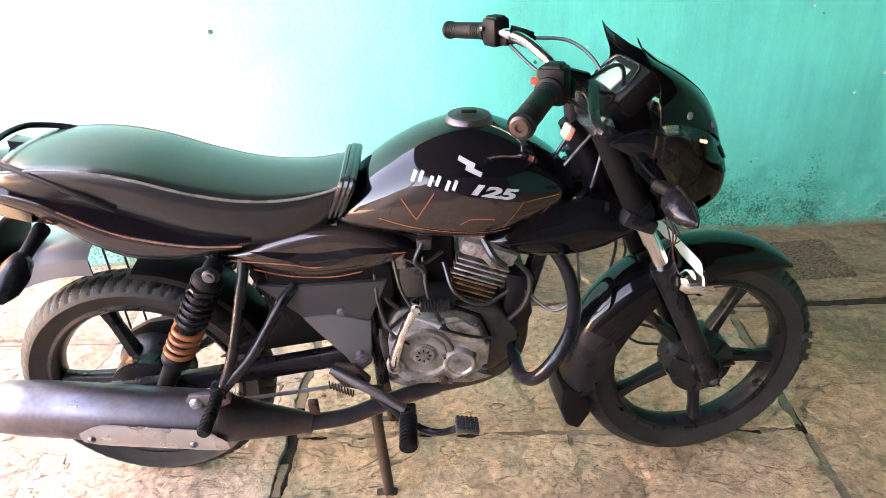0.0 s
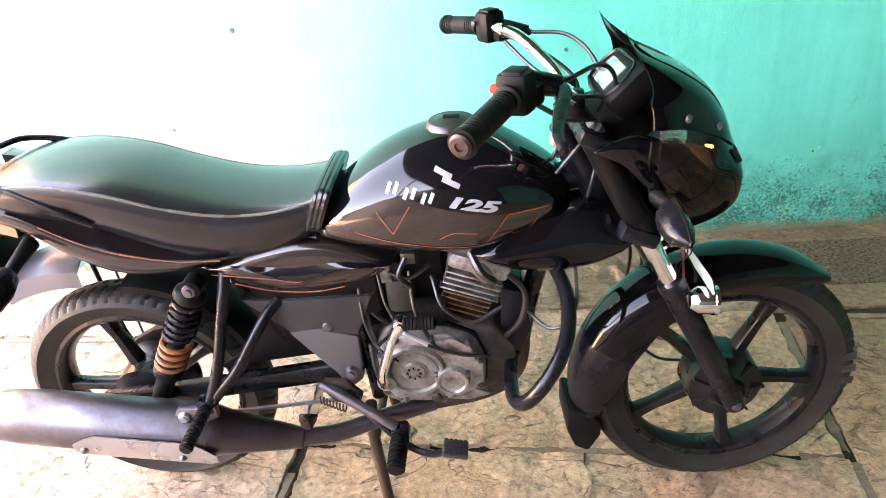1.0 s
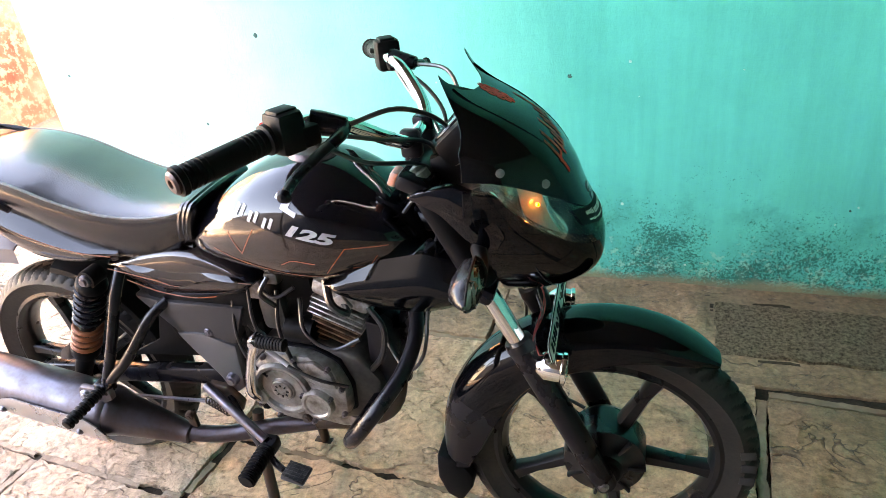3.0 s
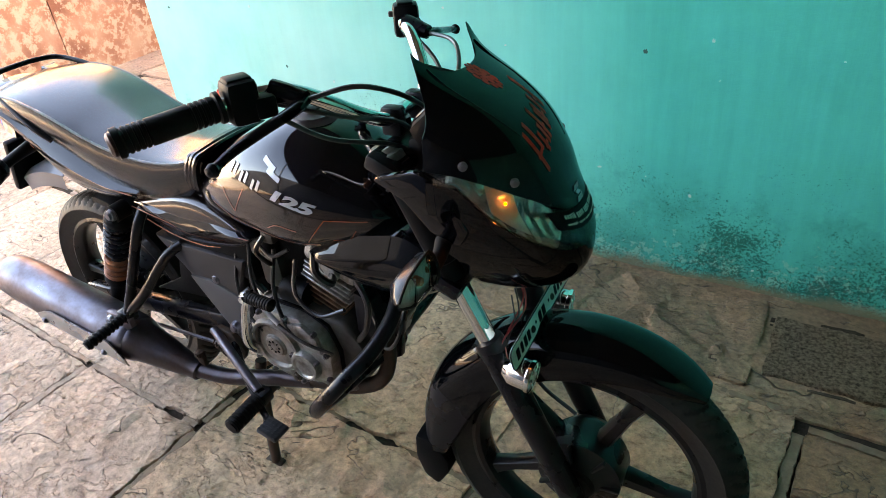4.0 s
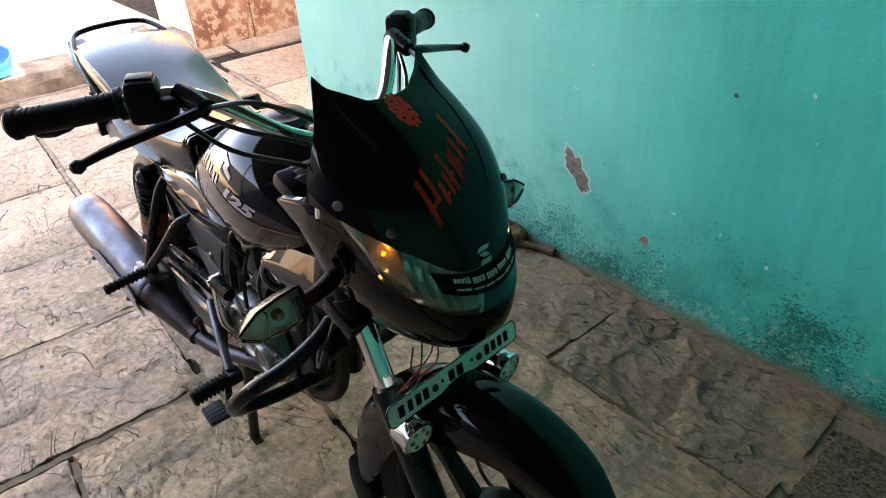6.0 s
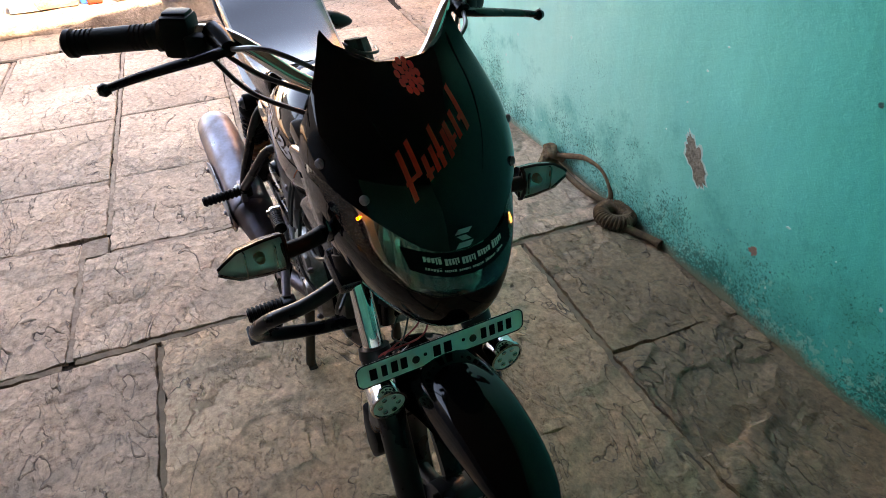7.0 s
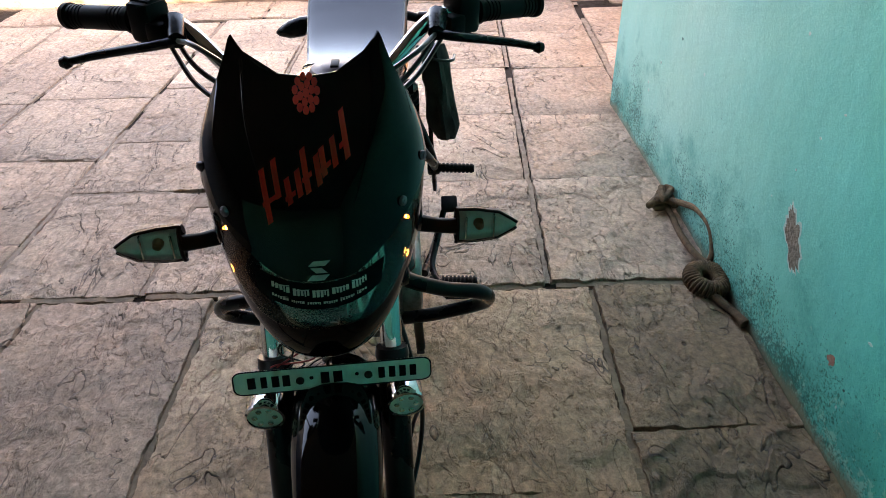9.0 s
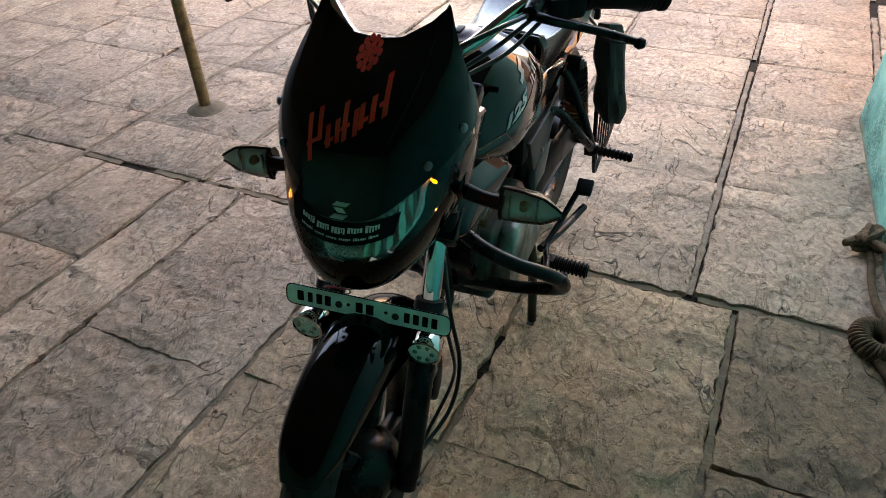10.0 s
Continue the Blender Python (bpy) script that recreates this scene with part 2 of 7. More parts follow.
def stone(name, low, mid_tone, pale):
    """Split sandstone: broken cleft layers at two scales, each layer a little different in tone; another piece of rock for each flag."""
    m, nt, add, b, link = nodes_of(name)
    tc, info = add("TexCoord"), add("ObjectInfo")
    off = add("VectorMath")
    off.operation = "SCALE"
    off.inputs[0].default_value = (37.0, 91.0, 53.0)
    link(info.outputs["Random"], off.inputs["Scale"])
    vec = add("VectorMath")
    vec.operation = "ADD"
    link(tc.outputs["Object"], vec.inputs[0])
    link(off.outputs[0], vec.inputs[1])
    def layers(scale, stretch, steps, riser, detail, bend):
        """Height of terraces, and a mask of the broken edge between them."""
        flat = add("Mapping", Scale=stretch)
        link(vec.outputs[0], flat.inputs["Vector"])
        n = add("TexNoise", Scale=scale, Detail=detail, Roughness=0.58, Distortion=bend)
        link(flat.outputs[0], n.inputs["Vector"])
        mul = add("Math", op="MULTIPLY")
        mul.inputs[1].default_value = steps
        link(n.outputs["Fac"], mul.inputs[0])
        step, frac = add("Math", op="FLOOR"), add("Math", op="FRACT")
        link(mul.outputs[0], step.inputs[0])
        link(mul.outputs[0], frac.inputs[0])
        soft = add("MapRange", From_Min=0.0, From_Max=riser)
        link(frac.outputs[0], soft.inputs["Value"])
        high = add("Math", op="ADD")
        link(step.outputs[0], high.inputs[0])
        link(soft.outputs["Result"], high.inputs[1])
        edge = add("MapRange", From_Min=0.0, From_Max=riser * 0.75, To_Min=1.0, To_Max=0.0)
        link(frac.outputs[0], edge.inputs["Value"])
        return high, edge, step
    broad, broad_edge, broad_step = layers(3.2, (1.0, 1.9, 1.0), 5.5, 0.075, 3.4, 0.7)
    small, small_edge, small_step = layers(10.0, (1.0, 1.6, 1.0), 6.0, 0.2, 4.0, 0.4)
    patch = add("TexNoise", Scale=2.6, Detail=3.0)
    link(vec.outputs[0], patch.inputs["Vector"])
    where = add("MapRange", From_Min=0.40, From_Max=0.52)
    link(patch.outputs["Fac"], where.inputs["Value"])
    where2 = add("MapRange", From_Min=0.44, From_Max=0.60, To_Min=1.0, To_Max=0.12)
    link(patch.outputs["Fac"], where2.inputs["Value"])
    grain = add("TexNoise", Scale=55.0, Detail=8.0, Roughness=0.72)
    link(vec.outputs[0], grain.inputs["Vector"])
    tone = add("TexNoise", Scale=1.6, Detail=6.0, Roughness=0.6)
    link(vec.outputs[0], tone.inputs["Vector"])
    # each layer shifts the tone
    lift = add("Math", op="MULTIPLY_ADD")
    lift.inputs[1].default_value = 0.045
    link(broad_step.outputs[0], lift.inputs[0])
    base = add("Math", op="SUBTRACT")
    base.inputs[1].default_value = 0.20
    link(tone.outputs["Fac"], base.inputs[0])
    link(base.outputs[0], lift.inputs[2])
    ramp = nt.nodes.new("ShaderNodeValToRGB")
    e = ramp.color_ramp.elements
    e[0].position, e[0].color = 0.30, (*low, 1)
    e[1].position, e[1].color = 0.68, (*pale, 1)
    e.new(0.5).color = (*mid_tone, 1)
    link(lift.outputs[0], ramp.inputs["Fac"])
    hue = nt.nodes.new("ShaderNodeValToRGB")
    h = hue.color_ramp.elements
    h[0].color, h[1].color = (0.90, 0.86, 0.83, 1), (1.06, 1.0, 0.95, 1)
    link(info.outputs["Random"], hue.inputs["Fac"])
    tint = add("Mix", data="RGBA")
    tint.blend_type = "MULTIPLY"
    tint.inputs["Factor"].default_value = 1.0
    link(ramp.outputs["Color"], tint.inputs["A"])
    link(hue.outputs["Color"], tint.inputs["B"])
    gr = add("Mix", data="RGBA")
    gr.blend_type = "OVERLAY"
    gr.inputs["Factor"].default_value = 0.5
    gc = add("MapRange", From_Min=0.3, From_Max=0.7)
    link(grain.outputs["Fac"], gc.inputs["Value"])
    link(tint.outputs["Result"], gr.inputs["A"])
    link(gc.outputs["Result"], gr.inputs["B"])
    # step shade and dirt put into the colour along the broken edges, and pits
    last = gr.outputs["Result"]
    pit = add("TexNoise", Scale=140.0, Detail=3.0, Roughness=0.6)
    link(vec.outputs[0], pit.inputs["Vector"])
    pk = add("MapRange", From_Min=0.63, From_Max=0.70, To_Max=0.4)
    link(pit.outputs["Fac"], pk.inputs["Value"])
    for mask, gate, strong in ((broad_edge, where, 0.95), (small_edge, where2, 0.18), (pk, None, 1.0)):
        lm = add("Math", op="MULTIPLY")
        lm.inputs[1].default_value = strong
        link(mask.outputs["Result"], lm.inputs[0])
        fac = lm
        if gate is not None:
            fac = add("Math", op="MULTIPLY")
            link(lm.outputs[0], fac.inputs[0])
            link(gate.outputs["Result"], fac.inputs[1])
        dark = add("Mix", data="RGBA")
        dark.inputs["B"].default_value = (0.055, 0.036, 0.025, 1)
        link(fac.outputs[0], dark.inputs["Factor"])
        link(last, dark.inputs["A"])
        last = dark.outputs["Result"]
    link(last, b.inputs["Base Color"])
    normal = None
    for height, gate, far in ((broad.outputs[0], where, 0.016), (small.outputs[0], where2, 0.009), (grain.outputs["Fac"], None, 0.011)):
        bump = add("Bump", Strength=1.0, Distance=far)
        if gate is not None:
            gm = add("Math", op="MULTIPLY")
            link(height, gm.inputs[0])
            link(gate.outputs["Result"], gm.inputs[1])
            height = gm.outputs[0]
        link(height, bump.inputs["Height"])
        if normal is not None:
            link(normal, bump.inputs["Normal"])
        normal = bump.outputs["Normal"]
    link(normal, b.inputs["Normal"])
    b.inputs["Roughness"].default_value = 0.66
    return m


def plaster():
    """Turquoise distemper: washed tones, teal damp blotches and flaking near the foot, fine chips."""
    m, nt, add, b, link = nodes_of("turquoise_plaster")
    tc = add("TexCoord")
    sep = add("SeparateXYZ")
    link(tc.outputs["Object"], sep.inputs[0])
    wash = add("TexNoise", Scale=1.3, Detail=5.0, Roughness=0.6)
    streak_map = add("Mapping", Scale=(16.0, 16.0, 1.1))
    link(tc.outputs["Object"], streak_map.inputs["Vector"])
    streak = add("TexNoise", Scale=1.8, Detail=6.0, Roughness=0.65)
    fine = add("TexNoise", Scale=28.0, Detail=8.0, Roughness=0.75)
    blot = add("TexNoise", Scale=7.0, Detail=8.0, Roughness=0.72)
    link(streak_map.outputs[0], streak.inputs["Vector"])
    for n in (wash, fine, blot):
        link(tc.outputs["Object"], n.inputs["Vector"])
    ramp = nt.nodes.new("ShaderNodeValToRGB")
    e = ramp.color_ramp.elements
    e[0].position, e[0].color = 0.32, (0.002, 0.41, 0.34, 1)
    e[1].position, e[1].color = 0.68, (0.010, 0.61, 0.52, 1)
    ad = add("Math", op="MULTIPLY_ADD")
    ad.inputs[1].default_value = 0.30
    link(streak.outputs["Fac"], ad.inputs[0])
    sc = add("Math", op="MULTIPLY")
    sc.inputs[1].default_value = 0.74
    link(wash.outputs["Fac"], sc.inputs[0])
    link(sc.outputs[0], ad.inputs[2])
    link(ad.outputs[0], ramp.inputs["Fac"])
    # paler towards the open west end: its brightness is put into the paint colour
    lit_end = add("MapRange", From_Min=-0.2, From_Max=1.1, To_Min=0.56, To_Max=0.0)
    link(sep.outputs["X"], lit_end.inputs["Value"])
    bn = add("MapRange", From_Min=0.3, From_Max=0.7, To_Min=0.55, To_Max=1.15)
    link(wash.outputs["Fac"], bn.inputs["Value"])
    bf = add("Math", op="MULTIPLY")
    link(lit_end.outputs["Result"], bf.inputs[0])
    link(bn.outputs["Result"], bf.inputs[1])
    lit_pale = add("Mix", data="RGBA")
    lit_pale.inputs["B"].default_value = (0.50, 0.68, 0.58, 1)
    link(bf.outputs[0], lit_pale.inputs["Factor"])
    link(ramp.outputs["Color"], lit_pale.inputs["A"])
    # damp foot: more likely low down, broken up by noise
    low = add("MapRange", From_Min=0.0, From_Max=0.55, To_Min=0.24, To_Max=-0.12)
    link(sep.outputs["Z"], low.inputs["Value"])
    bl = add("Math", op="ADD")
    link(blot.outputs["Fac"], bl.inputs[0])
    link(low.outputs["Result"], bl.inputs[1])
    mask = add("MapRange", From_Min=0.56, From_Max=0.80)
    link(bl.outputs[0], mask.inputs["Value"])
    teal = add("Mix", data="RGBA")
    teal.inputs["B"].default_value = (0.003, 0.26, 0.22, 1)
    mm = add("Math", op="MULTIPLY")
    mm.inputs[1].default_value = 0.75
    link(mask.outputs["Result"], mm.inputs[0])
    link(mm.outputs[0], teal.inputs["Factor"])
    link(lit_pale.outputs["Result"], teal.inputs["A"])
    fl = add("Math", op="ADD")
    link(fine.outputs["Fac"], fl.inputs[0])
    link(low.outputs["Result"], fl.inputs[1])
    flake = add("MapRange", From_Min=0.735, From_Max=0.765)
    link(fl.outputs[0], flake.inputs["Value"])
    pale = add("Mix", data="RGBA")
    pale.inputs["B"].default_value = (0.20, 0.56, 0.46, 1)
    fm = add("Math", op="MULTIPLY")
    fm.inputs[1].default_value = 0.7
    link(flake.outputs["Result"], fm.inputs[0])
    link(fm.outputs[0], pale.inputs["Factor"])
    link(teal.outputs["Result"], pale.inputs["A"])
    # dark flecks, crowded in patches near the foot
    fleck = add("TexNoise", Scale=120.0, Detail=6.0, Roughness=0.78, Distortion=0.6)
    crowd = add("TexNoise", Scale=4.5, Detail=4.0, Roughness=0.6)
    for n in (fleck, crowd):
        link(tc.outputs["Object"], n.inputs["Vector"])
    fa = add("Math", op="MULTIPLY_ADD")
    fa.inputs[1].default_value = 0.6
    link(crowd.outputs["Fac"], fa.inputs[0])
    link(fleck.outputs["Fac"], fa.inputs[2])
    fb = add("Math", op="MULTIPLY_ADD")
    fb.inputs[1].default_value = 0.85
    link(low.outputs["Result"], fb.inputs[0])
    link(fa.outputs[0], fb.inputs[2])
    fk = add("MapRange", From_Min=0.955, From_Max=1.02, To_Max=0.78)
    link(fb.outputs[0], fk.inputs["Value"])
    speck = add("Mix", data="RGBA")
    speck.inputs["B"].default_value = (0.0015, 0.075, 0.058, 1)
    link(fk.outputs["Result"], speck.inputs["Factor"])
    link(pale.outputs["Result"], speck.inputs["A"])
    # dirt line where floor mortar was smeared up the wall
    edge_n = add("Math", op="MULTIPLY_ADD")
    edge_n.inputs[1].default_value = -0.09
    link(blot.outputs["Fac"], edge_n.inputs[0])
    link(sep.outputs["Z"], edge_n.inputs[2])
    edge = add("MapRange", From_Min=-0.045, From_Max=-0.01, To_Min=0.9, To_Max=0.0)
    link(edge_n.outputs[0], edge.inputs["Value"])
    dirt = add("Mix", data="RGBA")
    dirt.inputs["B"].default_value = (0.20, 0.19, 0.12, 1)
    link(edge.outputs["Result"], dirt.inputs["Factor"])
    link(speck.outputs["Result"], dirt.inputs["A"])
    link(dirt.outputs["Result"], b.inputs["Base Color"])
    b1, b2 = add("Bump", Strength=0.7, Distance=0.005), add("Bump", Strength=0.6, Distance=0.003)
    link(blot.outputs["Fac"], b1.inputs["Height"])
    link(fl.outputs[0], b2.inputs["Height"])
    link(b1.outputs["Normal"], b2.inputs["Normal"])
    link(b2.outputs["Normal"], b.inputs["Normal"])
    b.inputs["Roughness"].default_value = 0.55
    b.inputs["Specular IOR Level"].default_value = 0.16
    return m


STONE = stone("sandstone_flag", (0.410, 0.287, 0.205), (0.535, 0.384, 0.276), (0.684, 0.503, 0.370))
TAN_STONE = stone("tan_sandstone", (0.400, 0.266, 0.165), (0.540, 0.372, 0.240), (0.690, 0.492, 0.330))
# yellow-brown veranda stone, darkened to carry the weaker light by the wall
SHADED_STONE = stone("shaded_sandstone", (0.23, 0.150, 0.088), (0.33, 0.222, 0.134), (0.46, 0.322, 0.206))
PLASTER = plaster()


# ---- mesh tools ----
def part(name, bm, material, parent=None, label="", angle=38):
    """One bmesh as one mesh object under its thing."""
    me = bpy.data.meshes.new(name)
    bmesh.ops.recalc_face_normals(bm, faces=bm.faces)
    bm.to_mesh(me)
    bm.free()
    me.materials.append(material)
    me.polygons.foreach_set("use_smooth", [True] * len(me.polygons))
    me.set_sharp_from_angle(angle=radians(angle))
    ob = new(name, me)
    if parent is not None:
        ob.parent = parent
    if label:
        tagged(ob, label)
    return ob


def thing(name, label, category, m=None, group="", kind=""):
    e = new(name)
    e.empty_display_size = 0.05
    if m is not None:
        e.matrix_world = m
    return tagged(e, label, category, group, kind)


def spl(tab, x):
    """Smooth curve through (x, value) rows."""
    if x <= tab[0][0]:
        return tab[0][1]
    if x >= tab[-1][0]:
        return tab[-1][1]
    n = len(tab)
    for i in range(n - 1):
        (x0, y0), (x1, y1) = tab[i], tab[i + 1]
        if x <= x1:
            break
    d = (y1 - y0) / (x1 - x0)
    da = d if i == 0 else ((y0 - tab[i - 1][1]) / (x0 - tab[i - 1][0]) + d) / 2
    db = d if i == n - 2 else ((tab[i + 2][1] - y1) / (tab[i + 2][0] - x1) + d) / 2
    h, u = x1 - x0, (x - x0) / (x1 - x0)
    return (2 * u**3 - 3 * u**2 + 1) * y0 + (u**3 - 2 * u**2 + u) * h * da + (3 * u**2 - 2 * u**3) * y1 + (u**3 - u**2) * h * db


def smooth_path(pts, steps=6, closed=False):
    p = [Vector(q) for q in pts]
    n, out = len(p), []
    for i in range(n if closed else n - 1):
        a, b = p[i], p[(i + 1) % n]
        pa = p[i - 1] if i or closed else 2 * a - b
        pb = p[(i + 2) % n] if closed or i + 2 < n else 2 * b - a
        for k in range(steps):
            u = k / steps
            out.append(0.5 * ((2 * a) + (b - pa) * u + (2 * pa - 5 * a + 4 * b - pb) * u**2 + (3 * a - pa - 3 * b + pb) * u**3))
    if not closed:
        out.append(p[-1])
    return out


def loft(rings, closed=True, caps=True, bm=None):
    bm = bm or bmesh.new()
    vs = [[bm.verts.new(p) for p in r] for r in rings]
    for a, b in zip(vs, vs[1:]):
        n = len(a)
        for i in range(n if closed else n - 1):
            bm.faces.new((a[i], a[(i + 1) % n], b[(i + 1) % n], b[i]))
    if caps and closed:
        bm.faces.new(vs[0][::-1])
        bm.faces.new(vs[-1])
    return bm


def tube(pts, r, sides=10, steps=6, smooth=True, bm=None, closed=False):
    """Round bar along points; r is one radius or one for each point."""
    path = smooth_path(pts, steps, closed) if smooth else [Vector(q) for q in pts]
    n = len(path)
    rr = [r] * n if not isinstance(r, (list, tuple)) else [spl([(i / (len(r) - 1), v) for i, v in enumerate(r)], k / max(1, n - 1)) for k in range(n)]
    rings, side = [], None
    for k, p in enumerate(path):
        d = (path[(k + 1) % n] - path[k - 1]) if closed else (path[min(k + 1, n - 1)] - path[max(k - 1, 0)])
        d.normalize()
        if side is None:
            side = d.orthogonal().normalized()
        side = (side - d * side.dot(d)).normalized()
        up = d.cross(side)
        rings.append([p + rr[k] * (side * math.cos(a) + up * math.sin(a)) for a in (2 * math.pi * i / sides for i in range(sides))])
    if closed:
        rings.append(rings[0])
        bm = loft(rings, True, False, bm)
        bmesh.ops.remove_doubles(bm, verts=bm.verts, dist=1e-6)
        return bm
    return loft(rings, True, True, bm)


def box(c, size, bevel=0.004, m=None, bm=None, seg=2):
    b = bmesh.new()
    bmesh.ops.create_cube(b, size=1)
    bmesh.ops.scale(b, vec=size, verts=b.verts)
    if bevel:
        bmesh.ops.bevel(b, geom=b.edges[:], offset=bevel, segments=seg, profile=0.5, affect="EDGES")
    bmesh.ops.transform(b, matrix=Matrix.Translation(c) @ (m or Matrix()), verts=b.verts)
    return merge(b, bm)


def merge(b, bm):
    """Adds b to bm, if there is one."""
    if bm is None:
        return b
    me = bpy.data.meshes.new("tmp")
    b.to_mesh(me)
    b.free()
    bm.from_mesh(me)
    bpy.data.meshes.remove(me)
    return bm


def lathe(profile, c, axis=(0, 1, 0), sides=32, bm=None, close=False):
    """Turns (radius, along) rows round an axis through c."""
    a = Vector(axis).normalized()
    u = a.orthogonal().normalized()
    v = a.cross(u)
    rings = []
    for k in range(sides):
        t = 2 * math.pi * k / sides
        rings.append([Vector(c) + a * h + r * (u * math.cos(t) + v * math.sin(t)) for r, h in profile])
    rings.append(rings[0])
    b = loft(rings, close, False)
    bmesh.ops.remove_doubles(b, verts=b.verts, dist=1e-6)
    return merge(b, bm)


def slab(poly, y0, y1, bevel=0.003, bm=None, shape=None):
    """A plate from a side outline of (x, z), between y0 and y1, with rounded edges."""
    b = bmesh.new()
    lo = [b.verts.new((x, y0, z)) for x, z in poly]
    hi = [b.verts.new((x, y1, z)) for x, z in poly]
    b.faces.new(lo)
    b.faces.new(hi[::-1])
    n = len(poly)
    for i in range(n):
        b.faces.new((lo[i], hi[i], hi[(i + 1) % n], lo[(i + 1) % n]))
    bmesh.ops.recalc_face_normals(b, faces=b.faces)
    if bevel:
        bmesh.ops.bevel(b, geom=b.edges[:], offset=bevel, segments=2, profile=0.5, affect="EDGES")
    return merge(b, bm)


def pad(top, low, y_in, y_out, bulge, n=24, profile=((0, 0), (0.03, 0.45), (0.10, 0.75), (0.25, 0.95), (0.42, 1.0), (0.6, 0.85), (0.78, 0.55), (0.92, 0.2), (0.98, -0.15), (1, -0.6)), s=1):
    """A domed side panel between an upper and a lower edge of (x, z) points, swelling outwards."""
    def even(rows):
        p = smooth_path([(x, 0, z) for x, z in rows], 8)
        d = [0.0]
        for a, b in zip(p, p[1:]):
            d.append(d[-1] + (b - a).length)
        out, j = [], 0
        for k in range(n + 1):
            t = d[-1] * k / n
            while j < len(p) - 2 and d[j + 1] < t:
                j += 1
            out.append(p[j].lerp(p[j + 1], (t - d[j]) / max(1e-9, d[j + 1] - d[j])))
        return out
    rings = []
    for k, (a, b) in enumerate(zip(even(top), even(low))):
        e = min(1.0, 0.25 + 6 * min(k, n - k) / n)
        ring = []
        for v, h in profile:
            q = a.lerp(b, v)
            ring.append(Vector((q.x, s * (y_out + bulge * h * e), q.z)))
        ring += [Vector((b.x, s * y_in, b.z)), Vector((a.x, s * y_in, a.z))]
        rings.append(ring)
    return loft(rings)


def bolt(c, r=0.008, h=0.006, axis=(0, 1, 0), bm=None):
    return lathe([(0.0001, h), (r * 0.55, h), (r * 0.6, h * 0.6), (r * 0.85, h * 0.55), (r, h * 0.2), (r, -h)], c, axis, 6 if r < 0.006 else 12, bm)


def moved(bm, m):
    bmesh.ops.transform(bm, matrix=m, verts=bm.verts)
    return bm
# ---- floor, walls, roof ----
def block(name, lo, hi, material, parent=None):
    b = bmesh.new()
    bmesh.ops.create_cube(b, size=1)
    bmesh.ops.scale(b, vec=[h - l for l, h in zip(lo, hi)], verts=b.verts)
    bmesh.ops.translate(b, vec=[(h + l) / 2 for l, h in zip(lo, hi)], verts=b.verts)
    return part(name, b, material, parent)


WALL_Y, ROOF = 0.985, 2.4
tagged(block("floor", (-12, -8, -0.3), (6, 6, -0.014), MORTAR), "worn sandstone flag floor with dirt-filled joints", "floor", kind="structure")
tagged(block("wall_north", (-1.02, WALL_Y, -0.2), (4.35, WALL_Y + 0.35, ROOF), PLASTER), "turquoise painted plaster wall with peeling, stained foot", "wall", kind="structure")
# unseen closing wall; the veranda's dimness is put into its darker turquoise
tagged(block("wall_east", (4.0, -4.5, -0.2), (4.35, WALL_Y, ROOF), DEEP), "unseen end wall of the veranda, turquoise kept dark for reflections", "wall", kind="structure")
# out of view; its extent, height and dark tone shape the daylight below
tagged(block("ceiling", (-0.35, -4.5, ROOF), (4.35, WALL_Y + 0.35, ROOF + 0.15), DARK_ROOF), "dark veranda roof slab, out of view overhead", "ceiling", kind="structure")
EDGE = [(-2.93, 1.16), (-2.84, 0.7), (-2.86, 0.2), (-2.92, -0.4), (-3.02, -1.0), (-3.06, -1.6), (-3.06, -2.3), (-3.05, -3.1), (-3.0, -4.5)]
HIGH = 0.13
b = bmesh.new()
foot = [(-9.0, -4.5), (-9.0, 1.16)] + [(x - 0.27, y) for x, y in EDGE]
lo, hi = ([b.verts.new((x, y, z)) for x, y in foot] for z in (-0.1, HIGH))
b.faces.new(lo)
b.faces.new(hi[::-1])
for i in range(len(foot)):
    b.faces.new((lo[i], lo[(i + 1) % len(foot)], hi[(i + 1) % len(foot)], hi[i]))
platform = tagged(part("platform", b, PALE), "pale raised plinth with a rough stone front edge", "platform", kind="structure")
# closes the court; whiteness and low top are set for reflections
tagged(block("wall_west", (-9.4, -4.8, -0.2), (-9.0, 3.5, 2.4), OFF_WHITE), "white wall closing the courtyard, low and pale for reflections", "wall", kind="structure")
# unseen; its dark bluish grey is toned for what the paintwork reflects
tagged(block("wall_south", (-9.0, -4.8, -0.2), (4.35, -4.5, ROOF + 0.15), SHADE), "unseen dark grey wall, toned for the motorcycle's reflections", "wall", kind="structure")
# unseen; stands here to keep the sun out of the passage
tagged(block("wall_passage", (-9.0, 3.2, -0.2), (-1.02, 3.5, 4.2), OFF_WHITE), "unseen high wall keeping sun out of the passage", "wall", kind="structure")
# added out of view to block sun slipping past the wall's end
tagged(block("house_north", (-1.02, WALL_Y + 0.35, -0.2), (4.35, 6.0, 3.05), OFF_WHITE), "unseen block behind the painted wall, stopping stray sun", "house", kind="structure")
tagged(block("pier", (-3.5, 1.20, -0.1), (-2.92, 1.63, 2.6), PATCHY), "flaking salmon plastered pier beside the passage", "pier", kind="structure")
tagged(block("pier_face", (-3.5, 1.178, -0.1), (-2.925, 1.197, 2.6), OFF_WHITE), "white slab on the end face of the salmon pier", "wall", kind="structure")
